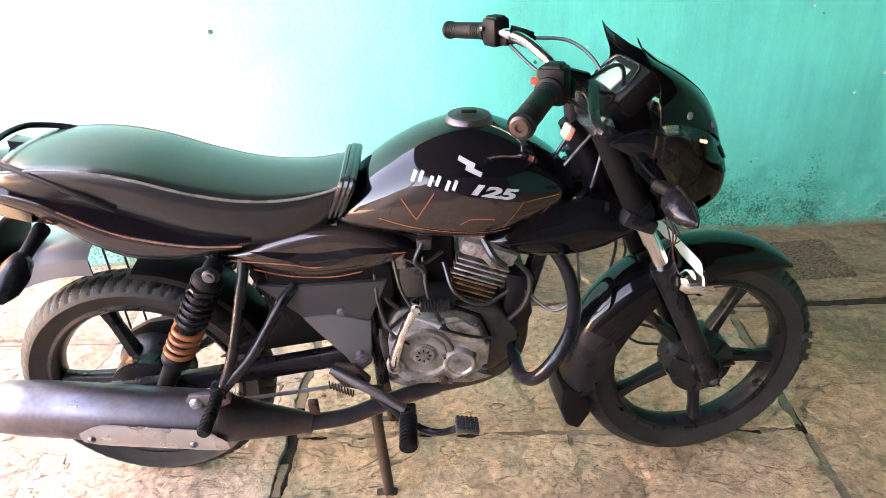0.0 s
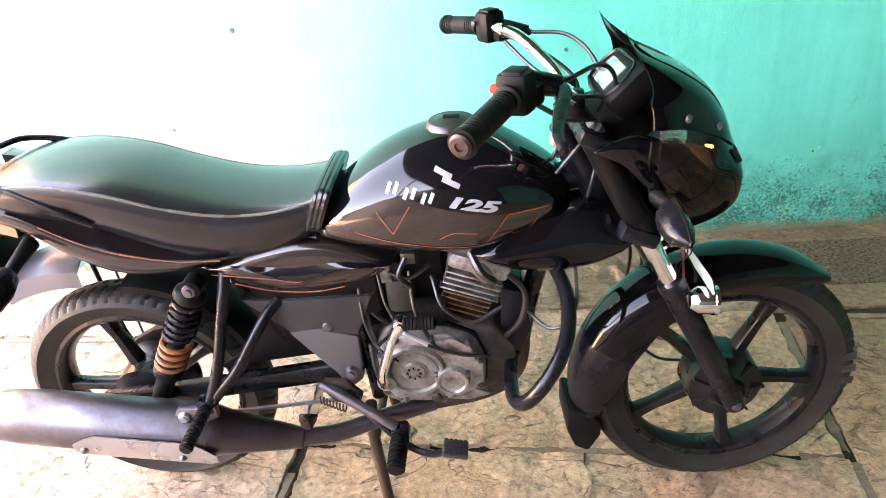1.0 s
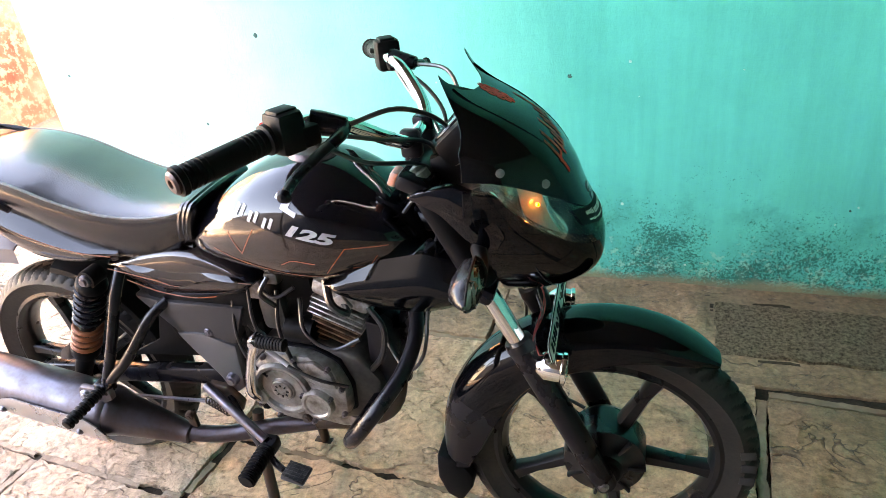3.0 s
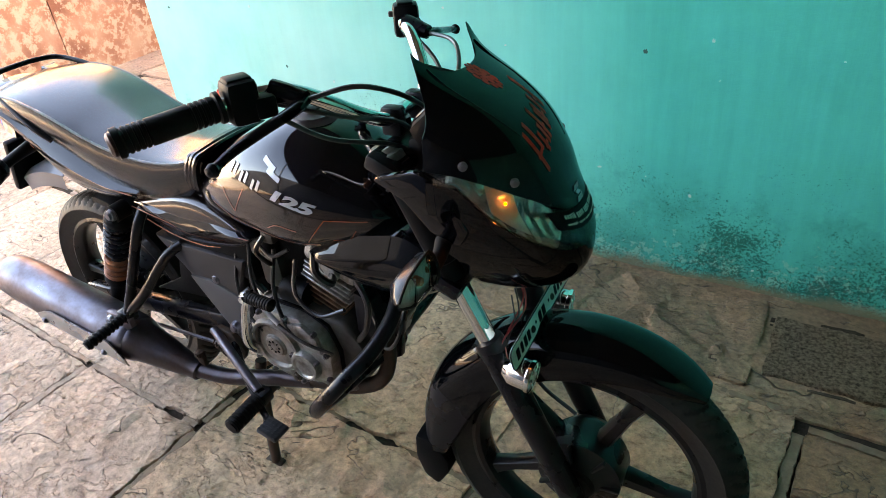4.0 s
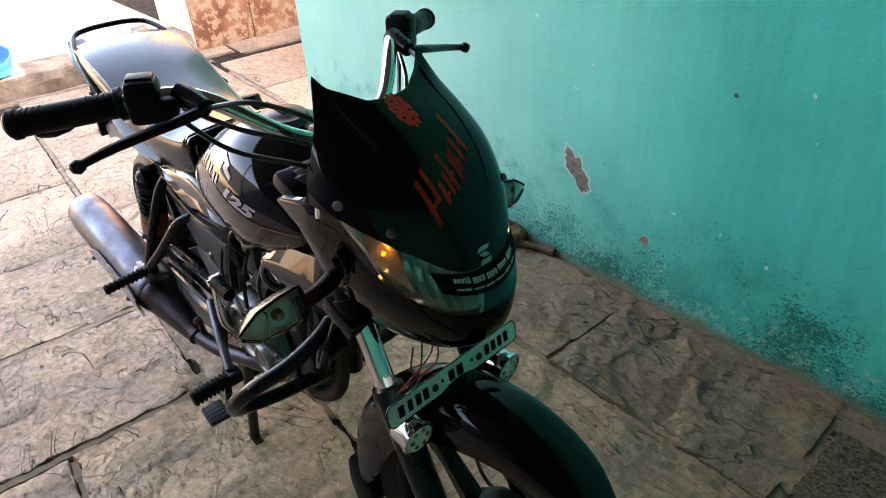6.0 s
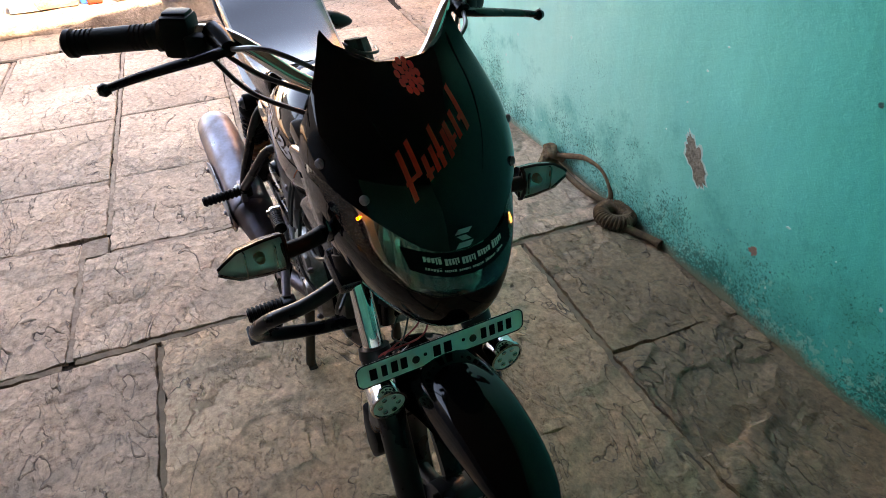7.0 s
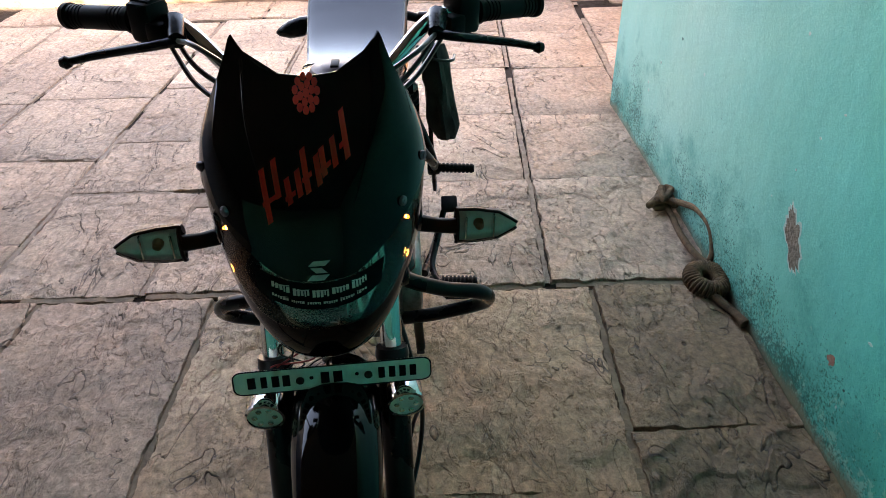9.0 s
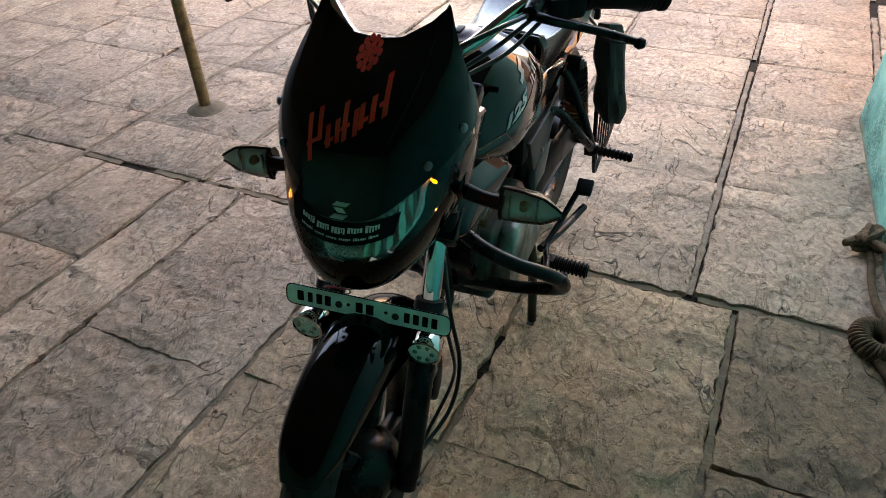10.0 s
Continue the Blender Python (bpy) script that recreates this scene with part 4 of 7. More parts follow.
bpart("headlamp_back", b, PLASTIC, fairing_thing, "", True)


def decal(outline, z0, material, name, parent, label="", out=0.0052):
    """A flat sticker on the visor: outline rows (across, up) in metres round a middle at height z0."""
    b = bmesh.new()
    vs = []
    many = 7 if len(outline) == 4 else 0
    if many:
        p, q, r, t = (Vector(c) for c in outline)
        outline = [(p.lerp(q, i / 6)).lerp(t.lerp(r, i / 6), j / 6) for j in range(7) for i in range(7)]
    for a, u in outline:
        z = z0 + u
        lo, hi = 0.0, 85.0
        for _ in range(24):
            mid = (lo + hi) / 2
            if fairing(mid, z, out).y < abs(a):
                lo = mid
            else:
                hi = mid
        q = fairing(lo, z, out)
        vs.append(b.verts.new((q.x, math.copysign(q.y, a), q.z)))
    if many:
        for j in range(6):
            for i in range(6):
                b.faces.new((vs[7 * j + i], vs[7 * j + i + 1], vs[7 * j + i + 8], vs[7 * j + i + 7]))
    else:
        b.faces.new(vs)
        bmesh.ops.triangulate(b, faces=b.faces)
    return bpart(name, b, material, parent, label, True)


# round red floral sticker in lobes
cx, cz = -0.002, 0.980
for r0, n, off, rr in ((0.0, 1, 0, 0.0040), (0.0072, 6, 0.3, 0.0036), (0.0132, 11, 0.1, 0.0037)):
    for k in range(n):
        a = 2 * math.pi * k / n + off
        mx, mz = r0 * math.cos(a), r0 * math.sin(a)
        decal([(cx + mx + rr * math.cos(t), mz * 0.95 + rr * 0.95 * math.sin(t)) for t in (2 * math.pi * i / 10 for i in range(10))], cz, RED, "sticker_petal", visor)
# slanting red script, as bars
def bar(cx, cz, w, h, lean, tilt):
    pts = []
    for u, v in ((-0.5, -0.5), (0.5, -0.5), (0.5, 0.5), (-0.5, 0.5)):
        x, z = u * w + lean * v * h, v * h
        pts.append((cx + x * math.cos(tilt) - z * math.sin(tilt), x * math.sin(tilt) + z * math.cos(tilt) + cz))
    return pts


TILT = radians(31)
# each letter as two strokes and a foot: tall, short, tall, short, tall
for d, h, wide in ((-0.057, 0.050, 0.019), (-0.029, 0.024, 0.014), (-0.006, 0.038, 0.013), (0.019, 0.024, 0.015), (0.042, 0.038, 0.006)):
    up = d * math.sin(TILT) + (h - 0.024) * 0.36
    for k, off in enumerate((-0.5, 0.5) if wide > 0.01 else (0.0,)):
        hh = h if k == 0 else min(h, 0.026) * (1.3 if h > 0.045 else 1.0)
        drop = (h - hh) * (0.5 if h < 0.045 else -0.45)
        decal(bar(0.004 + d * math.cos(TILT) + off * wide * math.cos(TILT) + drop * math.sin(TILT), up + off * wide * math.sin(TILT) - drop, 0.0072, hh * 0.95, 0.42, TILT), 0.921, RED, "script_bar", visor)
    decal(bar(0.004 + d * math.cos(TILT) - 0.004, up - 0.008, wide, 0.0042, 0.4, TILT), 0.921, RED, "script_bar", visor)
# maker's badge as two plain slanted shapes
for dx, dz, w, lean in ((0.001, 0.0075, 0.020, 1.2), (0.0, 0.0, 0.013, -1.2), (-0.001, -0.0075, 0.020, 1.2)):
    decal(bar(dx, 0.0, w, 0.0056, lean, 0.0), 0.819 + dz, SILVER, "visor_badge", visor, out=0.0056)
# dealer's strip with unreadable writing
strip = []
for k in range(9):
    strip.append((-0.078 + 0.156 * k / 8, 0.0145 + 0.014 * abs(k / 4 - 1) ** 2))
for k in range(8, -1, -1):
    strip.append(((-0.072 + 0.144 * k / 8), -0.013 + 0.014 * abs(k / 4 - 1) ** 2))
decal(strip, 0.790, INK, "dealer_strip", fairing_thing, "black sticker strip with white writing", out=0.003)
random.seed(5)
for u0, h, wmin, wmax, gap, word in ((0.0045, 0.0075, 0.0018, 0.0040, 0.0012, 5), (-0.0055, 0.0030, 0.0012, 0.003, 0.0009, 6)):
    x, count, start = -0.056, 0, -0.056
    while x < 0.054:
        w = random.uniform(wmin, wmax)
        u = u0 + 0.012 * abs((x + w / 2) / 0.066) ** 2
        drop = random.uniform(0.0, 0.3) * h
        decal([(x, u - h / 2 + drop), (x + w, u - h / 2 + drop), (x + w, u + h / 2), (x, u + h / 2)], 0.790, DULLWHITE, "writing_bar", fairing_thing, out=0.004)
        x += w + gap
        count += 1
        if count == word or x >= 0.054:
            m = u0 + 0.012 * abs((x + start) / 2 / 0.066) ** 2
            decal([(start, m + h * 0.36), (x - gap, m + h * 0.36), (x - gap, m + h * 0.5), (start, m + h * 0.5)], 0.790, DULLWHITE, "writing_bar", fairing_thing, out=0.0042)
            x += 0.0025
            count, start = 0, x

# number plate with bars, and two spot lamps
front_plate = new("front_number_plate")
front_plate.parent = BIKE
tagged(front_plate, "white number plate with dark characters")
PM = Matrix.Translation((1.178, 0, 0.590)) @ Matrix.Rotation(radians(-12), 4, "Y")
b = bmesh.new()
rim = []
for sx, sz in ((1, 1), (-1, 1), (-1, -1), (1, -1)):
    for k in range(5):
        a = math.atan2(sz, sx) - math.pi / 4 + math.pi / 8 * k
        rim.append((sx * 0.127 + 0.012 * math.cos(a), sz * 0.0075 + 0.011 * math.sin(a)))
lo = [b.verts.new((0.0, y, z)) for y, z in rim]
hi = [b.verts.new((0.002, y, z)) for y, z in rim]
b.faces.new(lo[::-1])
b.faces.new(hi)
for i in range(len(rim)):
    b.faces.new((lo[i], lo[(i + 1) % len(rim)], hi[(i + 1) % len(rim)], hi[i]))
bpart("plate", moved(b, PM), PLATE, front_plate, "", True)
bpart("plate_rim", moved(tube([(0.002, y, z) for y, z in rim], 0.0011, 6, 1, False, None, True), PM), INK, front_plate, "", True)
for y, w in ((-0.114, 0.013), (-0.097, 0.010), (-0.081, 0.012), (-0.066, 0.012), (-0.012, 0.014), (0.006, 0.015), (0.068, 0.011), (0.083, 0.011), (0.098, 0.011), (0.113, 0.011)):
    bpart("character_bar", moved(box((0.0028, y, 0), (0.0012, w * 0.85, 0.018), 0.0004), PM), INK, front_plate, "", True)
for y in (-0.047, 0.049):
    bpart("plate_bolt", moved(bolt((0.003, y, -0.002), 0.006, 0.003, (1, 0, 0)), PM), RUST, front_plate, "", True)
for y in (-0.031, 0.033):
    bpart("dot", moved(bolt((0.0025, y, 0.001), 0.003, 0.001, (1, 0, 0)), PM), INK, front_plate, "", True)
for s in (-1, 1):
    lamp = new("spot_lamp")
    lamp.parent = BIKE
    tagged(lamp, "small round chrome spot lamp with LED dots")
    c = (1.182, s * 0.100, 0.541)
    bpart("housing", lathe([(0.0001, -0.032), (0.016, -0.03), (0.022, -0.022), (0.026, -0.016), (0.026, 0.010), (0.0285, 0.012), (0.0285, 0.018), (0.025, 0.019)], c, (0.97, s * 0.05, -0.1), 28), CHROME, lamp, "", True)
    bpart("face", lathe([(0.025, 0.016), (0.012, 0.0175), (0.0001, 0.018)], c, (0.97, s * 0.05, -0.1), 24), PLATE, lamp, "", True)
    for k in range(6):
        a = k * math.pi / 3
        q = Vector(c) + Vector((0.0185, 0.014 * math.cos(a) + s * 0.001, 0.014 * math.sin(a)))
        bpart("led", bolt(q, 0.0045, 0.002, (1, 0, -0.1)), REFLECT, lamp, "", True)
    bpart("bracket", tube([(1.165, s * 0.1, 0.541), (1.14, s * 0.098, 0.56), (1.12, s * 0.095, 0.57)], 0.005, 8, 3), SATIN, lamp, "", True)

# ---- handlebar and controls ----
bar_pts = []
for s in (-1, 1):
    row = [(0.962, s * 0.03, 0.922), (0.962, s * 0.055, 0.922), (0.945, s * 0.10, 0.945), (0.90, s * 0.155, 0.988), (0.866, s * 0.19, 1.0), (0.845, s * 0.235, 0.998), (0.775, s * 0.352, 0.986)]
    bar_pts = (row[::-1] if s < 0 else bar_pts + row) if s < 0 else bar_pts + row
handlebar = bpart("handlebar", tube(bar_pts, 0.011, 14, 5), CHROME, BIKE, "raised chrome handlebar", True)
for s in (-1, 1):
    bpart("bar_clamp", box((0.962, s * 0.038, 0.915), (0.034, 0.024, 0.045), 0.006), SATIN, BIKE, "", True)
    a, e = Vector((0.838, s * 0.247, 0.997)), Vector((0.770, s * 0.362, 0.985))
    d = (e - a).normalized()
    L = (e - a).length
    prof = [(0.011, 0.0), (0.021, 0.0), (0.021, 0.006), (0.0165, 0.008)]
    h = 0.012
    while h < L - 0.012:
        zone = h < 0.035 or h > L - 0.05
        prof += [(0.0175, h), (0.0175, h + 0.004)] + ([(0.0158, h + 0.0045), (0.0158, h + 0.0065)] if zone else [])
        h += 0.007
    prof += [(0.0195, L - 0.008), (0.0195, L), (0.012, L)]
    grip = bpart("grip", lathe(prof, a, d, 24), GRIP, handlebar, "ribbed black rubber grip", True)
    bpart("bar_end", lathe([(0.015, -0.002), (0.0155, 0.004), (0.012, 0.007), (0.006, 0.0072), (0.005, 0.004), (0.0001, 0.004)], e, d, 20), PIPE, handlebar, "", True)
    m = Matrix.Rotation(math.atan2(d.y, d.x), 4, "Z")
    c = a - d * 0.026
    b = box(c, (0.042, 0.046, 0.058), 0.009, m)
    box(c + Vector((0, 0, 0.024)), (0.034, 0.03, 0.016), 0.004, m, b)
    box(c - d * 0.02 + Vector((0.01, 0, -0.012)), (0.03, 0.034, 0.03), 0.006, m, b)
    sw = bpart("switch_box", b, PLASTIC, handlebar, "black switch housing", True)
    box_c = c + Vector((-0.012, 0, 0.02))
    bpart("switch_button", box(box_c + Vector((-0.016, 0, -0.012)), (0.012, 0.014, 0.010), 0.003, m), RED if s < 0 else GREYPL, sw, "", True)
    # lever perch, lever with ball end
    pv = Vector((0.905, s * 0.175, 0.992))
    b = tube([(0.872, s * 0.186, 1.0), (0.89, s * 0.182, 0.997), (0.918, s * 0.178, 0.99)], [0.017, 0.015, 0.012], 12, 3)
    bpart("lever_perch", b, SATIN, handlebar, "", True)
    rings = []
    path = smooth_path([(0.912, s * 0.172, 0.990), (0.918, s * 0.205, 0.985), (0.905, s * 0.25, 0.975), (0.893, s * 0.30, 0.964), (0.893, s * 0.335, 0.957)], 5)
    for k, q in enumerate(path):
        u = k / (len(path) - 1)
        w, t = 0.0125 - 0.006 * u, 0.0075 - 0.002 * u
        rings.append([q + Vector((w * math.cos(v), 0, t * math.sin(v))) for v in (2 * math.pi * i / 10 for i in range(10))])
    lever = bpart("lever", loft(rings), SATIN, handlebar, "black control lever", True)
    bpart("lever_ball", lathe([(0.0001, -0.0095), (0.006, -0.0075), (0.0095, 0), (0.006, 0.0075), (0.0001, 0.0095)], (0.893, s * 0.338, 0.956), (0, 1, 0), 14), SATIN, lever, "", True)

# instrument pod behind the visor
FACE = Matrix.Translation((1.05, 0, 0.928)) @ Matrix.Rotation(radians(-42), 4, "Y")
pod = bpart("instrument_pod", moved(box((0, 0, 0), (0.085, 0.165, 0.05), 0.014), FACE), PLASTIC, BIKE, "black instrument pod with a grey display", True)
bpart("display", moved(box((-0.004, 0.012, 0.0255), (0.05, 0.085, 0.004), 0.002), FACE), LCD, pod, "", True)
bpart("display_bezel", moved(tube([(x, y, 0.026) for x, y in ((-0.034, -0.055), (0.028, -0.055), (0.034, 0.0), (0.028, 0.065), (-0.034, 0.065))], 0.003, 6, 3, True, None, True), FACE), SATIN, pod, "", True)
bpart("pod_neck", box((1.04, 0, 0.875), (0.09, 0.13, 0.08), 0.02, Matrix.Rotation(radians(-20), 4, "Y")), PLASTIC, pod, "", True)
bpart("key_block", tube([(0.955, 0.0, 0.86), (0.95, 0.0, 0.905)], 0.017, 12, 1, False), SATIN, BIKE, "", True)
bpart("warning_label", box((0.93, -0.045, 0.862), (0.014, 0.036, 0.026), 0.004, Matrix.Rotation(radians(25), 4, "Y")), LABEL, BIKE, "white and orange sticker by the steering head", True)
for s in (-1, 1):
    bpart("fork_cap", lathe([(0.0001, 0.012), (0.012, 0.012), (0.013, 0.004), (0.02, 0.002), (0.021, -0.01)], along(-0.015, s * 0.087), tuple(-FORK_D), 16), ALLOY, BIKE, "", True)

# control cables
CABLES = [
    [(0.918, -0.178, 0.99), (0.98, -0.14, 1.0), (1.02, -0.07, 0.96), (1.03, -0.02, 0.90), (1.02, 0.0, 0.80), (1.04, 0.03, 0.66)],
    [(0.88, -0.19, 0.985), (0.95, -0.15, 0.96), (1.0, -0.08, 0.93), (0.99, -0.02, 0.87), (0.94, 0.02, 0.80)],
    [(0.875, -0.2, 0.975), (0.93, -0.16, 0.93), (0.985, -0.09, 0.90), (0.985, -0.04, 0.86), (0.93, -0.03, 0.79)],
    [(0.918, 0.178, 0.99), (0.985, 0.14, 0.985), (1.02, 0.07, 0.95), (1.02, 0.01, 0.89), (1.0, -0.03, 0.80), (0.97, -0.04, 0.70)],
    [(0.88, 0.19, 0.985), (0.95, 0.14, 0.95), (0.99, 0.08, 0.91), (0.97, 0.04, 0.85), (0.93, 0.03, 0.79)],
    [(0.87, 0.2, 0.98), (0.92, 0.15, 0.93), (0.97, 0.09, 0.90), (0.99, 0.05, 0.86)],
]
for c in CABLES:
    bpart("cable", tube(c, 0.0036, 8, 6), CABLE, BIKE, "", True)
bpart("brake_cable", tube([(1.03, 0.075, 0.70), (1.10, 0.115, 0.55), (1.10, 0.135, 0.42), (1.13, 0.125, 0.32), (1.22, 0.09, 0.29)], 0.004, 8, 8), CABLE, BIKE, "", True)
bpart("speedo_cable", tube([(1.06, 0.05, 0.64), (1.13, 0.125, 0.5), (1.09, 0.12, 0.36), (1.15, 0.09, 0.27), (1.23, 0.08, 0.25)], 0.0035, 8, 8), CABLE, BIKE, "", True)
for k, (dy, dz) in enumerate(((0.0, 0.0), (0.02, 0.012), (-0.018, 0.006), (0.03, -0.01))):
    bpart("lamp_wire", tube([(1.15, -0.04 + dy, 0.655), (1.16, -0.055 + dy, 0.62 + dz), (1.145, -0.06 - dy, 0.585), (1.15, -0.09, 0.56 + dz), (1.16, -0.1, 0.545)], 0.0014, 6, 6), WIRE if k % 2 else CABLE, BIKE, "", True)

# ---- engine ----
engine = new("engine")
engine.parent = BIKE
tagged(engine, "grimy cast alloy single-cylinder engine")
case = [(0.545, 0.43), (0.56, 0.36), (0.60, 0.315), (0.70, 0.305), (0.80, 0.325), (0.85, 0.37), (0.85, 0.43), (0.81, 0.49), (0.72, 0.505), (0.60, 0.50)]
bpart("crankcase", slab(case, -0.08, 0.085, 0.012), CASE, engine)
cover = [(0.575, 0.45), (0.575, 0.37), (0.60, 0.33), (0.66, 0.32), (0.74, 0.335), (0.785, 0.36), (0.79, 0.42), (0.77, 0.475), (0.72, 0.50), (0.63, 0.50)]
bpart("clutch_cover", slab(cover, -0.115, -0.07, 0.014), ALLOY, engine, "oil-stained silver clutch cover")
# black slab behind the cover, drawn a little larger as a dark outline
bpart("cover_gasket", slab([(0.68 + (x - 0.68) * 1.035, 0.41 + (z - 0.41) * 1.05) for x, z in cover], -0.088, -0.078, 0.002), INK, engine)
bpart("clutch_disc", lathe([(0.0001, 0.005), (0.026, 0.005), (0.028, 0.0015), (0.046, 0.002), (0.050, -0.001), (0.054, 0.006), (0.060, 0.0065), (0.064, 0.002), (0.066, -0.01)], (0.648, -0.117, 0.412), (0, -1, 0), 40), DULLALLOY, engine, "dull grey ringed clutch disc")
bpart("disc_emblem", lathe([(0.0001, 0.0075), (0.010, 0.0075), (0.0125, 0.0062), (0.0145, 0.0078), (0.022, 0.0078), (0.0245, 0.005)], (0.648, -0.117, 0.412), (0, -1, 0), 24), ALLOY, engine)
for k in range(8):
    a = 2 * math.pi * k / 8
    bpart("emblem_bar", box((0.648 + 0.0135 * math.cos(a), -0.1252, 0.412 + 0.0135 * math.sin(a)), (0.005, 0.0016, 0.0026), 0, Matrix.Rotation(-a, 4, "Y")), INK, engine)
filter_cap = bpart("oil_filter_cap", lathe([(0.0001, 0.010), (0.024, 0.010), (0.027, 0.013), (0.032, 0.013), (0.035, 0.008), (0.037, -0.01)], (0.722, -0.115, 0.386), (0, -1, 0), 32), ALLOY, engine)
for a in (0.5, 2.6, 4.7):
    bpart("cap_bolt", bolt((0.722 + 0.036 * math.cos(a), -0.122, 0.386 + 0.036 * math.sin(a)), 0.0055, 0.006, (0, -1, 0)), STEEL, filter_cap)
bpart("cover_lobe", slab([(0.69, 0.485), (0.735, 0.492), (0.768, 0.468), (0.775, 0.43), (0.745, 0.428), (0.70, 0.452)], -0.122, -0.108, 0.006), ALLOY, engine)
bpart("shaft_boss", lathe([(0.0001, 0.014), (0.010, 0.014), (0.012, 0.010), (0.019, 0.008), (0.021, -0.006)], (0.588, -0.115, 0.385), (0, -1, 0), 20), ALLOY, engine)
bpart("drain_plug", bolt((0.685, -0.118, 0.338), 0.011, 0.006, (0, -1, 0)), RUST, engine)
bpart("head_duct", slab([(0.775, 0.615), (0.80, 0.628), (0.82, 0.60), (0.80, 0.58)], -0.076, -0.06, 0.004), ALLOY, engine)
for k, run in enumerate(([(0.60, -0.075, 0.63), (0.615, -0.105, 0.56), (0.66, -0.125, 0.50), (0.735, -0.128, 0.462), (0.80, -0.115, 0.44)], [(0.66, -0.07, 0.62), (0.665, -0.10, 0.55), (0.69, -0.118, 0.49), (0.715, -0.12, 0.46)], [(0.56, -0.08, 0.60), (0.565, -0.105, 0.53), (0.585, -0.115, 0.47), (0.62, -0.118, 0.44)], [(0.70, -0.06, 0.60), (0.72, -0.098, 0.55), (0.775, -0.105, 0.52), (0.83, -0.09, 0.54)])):
    bpart("engine_cable", tube(run, 0.0035 + 0.0008 * (k % 2), 8, 5), CABLE, engine)
bpart("cable_end", tube([(0.64, -0.122, 0.515), (0.685, -0.128, 0.487)], 0.0052, 10, 1, False), SILVER, engine, "bright cable adjuster")
bpart("brake_shaft", tube([(0.45, -0.115, 0.385), (0.49, -0.128, 0.365), (0.545, -0.145, 0.335), (0.60, -0.16, 0.302)], 0.0105, 12, 4), STEEL, engine, "bare steel brake pedal shaft")
coil = [(0.44 + 0.05 * k / 60 + 0.0, -0.118 + 0.007 * math.cos(k * 0.85), 0.345 - 0.03 * k / 60 + 0.007 * math.sin(k * 0.85)) for k in range(61)]
bpart("return_spring", tube(coil, 0.0017, 5, 1, False), RUST, engine, "rusty pedal return spring")
bpart("stand_bracket", slab([(0.455, 0.39), (0.50, 0.385), (0.53, 0.345), (0.515, 0.315), (0.47, 0.33), (0.45, 0.36)], -0.112, -0.098, 0.003), RUST, engine, "rusty footrest bracket")
bpart("oil_filler", lathe([(0.0001, 0.016), (0.012, 0.015), (0.014, 0.010), (0.014, 0.0), (0.018, -0.004)], (0.732, -0.09, 0.452), (-0.1, -0.9, 0.45), 16), ALLOY, engine)
left_cover = [(0.56, 0.45), (0.56, 0.36), (0.61, 0.325), (0.74, 0.325), (0.81, 0.36), (0.815, 0.43), (0.77, 0.485), (0.63, 0.49)]
bpart("generator_cover", slab(left_cover, 0.08, 0.125, 0.014), ALLOY, engine)
for x, z in ((0.585, 0.455), (0.582, 0.36), (0.62, 0.335), (0.70, 0.332), (0.775, 0.365), (0.782, 0.43), (0.76, 0.475), (0.69, 0.492), (0.62, 0.488)):
    bpart("case_bolt", bolt((x, -0.117, z), 0.006, 0.006, (0, -1, 0)), STEEL, engine)
CYL = Matrix.Translation((0.742, 0, 0.49)) @ Matrix.Rotation(radians(22), 4, "Y")
bpart("barrel", moved(box((0, 0, 0.05), (0.085, 0.09, 0.12), 0.012), CYL), FINS, engine)
for k in range(9):
    w = 0.118 if k < 6 else 0.112
    bpart("fin", moved(box((0, 0, 0.008 + 0.0125 * k), (w - (0.02 if k < 5 else 0), 0.135 - (0.015 if k < 5 else 0), 0.0042), 0.0015, None, None, 1), CYL), BAKED if k < 5 else FINS, engine, "oil-baked brown cooling fin" if k < 5 else "")
bpart("cylinder_head", moved(box((0.0, 0, 0.135), (0.122, 0.14, 0.036), 0.012), CYL), FINS, engine)
bpart("head_cover", moved(box((0.0, 0, 0.165), (0.11, 0.12, 0.03), 0.012), CYL), ALLOY, engine)
bpart("spark_plug_cap", tube([(0.80, -0.07, 0.60), (0.82, -0.10, 0.605), (0.80, -0.11, 0.63), (0.78, -0.08, 0.66)], 0.008, 8, 4), CABLE, engine)
b = tube([(0.71, -0.02, 0.60), (0.66, -0.03, 0.58), (0.63, -0.03, 0.57)], [0.022, 0.024, 0.028], 14, 3)
bpart("intake_rubber", b, GRIP, engine)
bpart("carburettor", box((0.635, -0.04, 0.56), (0.058, 0.065, 0.08), 0.014), CASE, engine, "grimy carburettor")
bpart("carb_cap", tube([(0.635, -0.05, 0.60), (0.64, -0.055, 0.645)], 0.02, 14, 1, False), PLASTIC, engine)
bpart("intake_box", box((0.655, 0.0, 0.60), (0.14, 0.10, 0.13), 0.02), PLASTIC, engine)
bpart("starter_motor", tube([(0.66, -0.06, 0.525), (0.72, -0.06, 0.522)], 0.028, 16, 1, False), PLASTIC, engine)
bpart("fuel_hose", tube([(0.66, -0.085, 0.66), (0.645, -0.1, 0.63), (0.66, -0.09, 0.60), (0.645, -0.07, 0.585)], 0.005, 8, 5), CABLE, engine)
bpart("fuel_tap", box((0.665, -0.075, 0.655), (0.03, 0.022, 0.026), 0.006), CASE, engine)
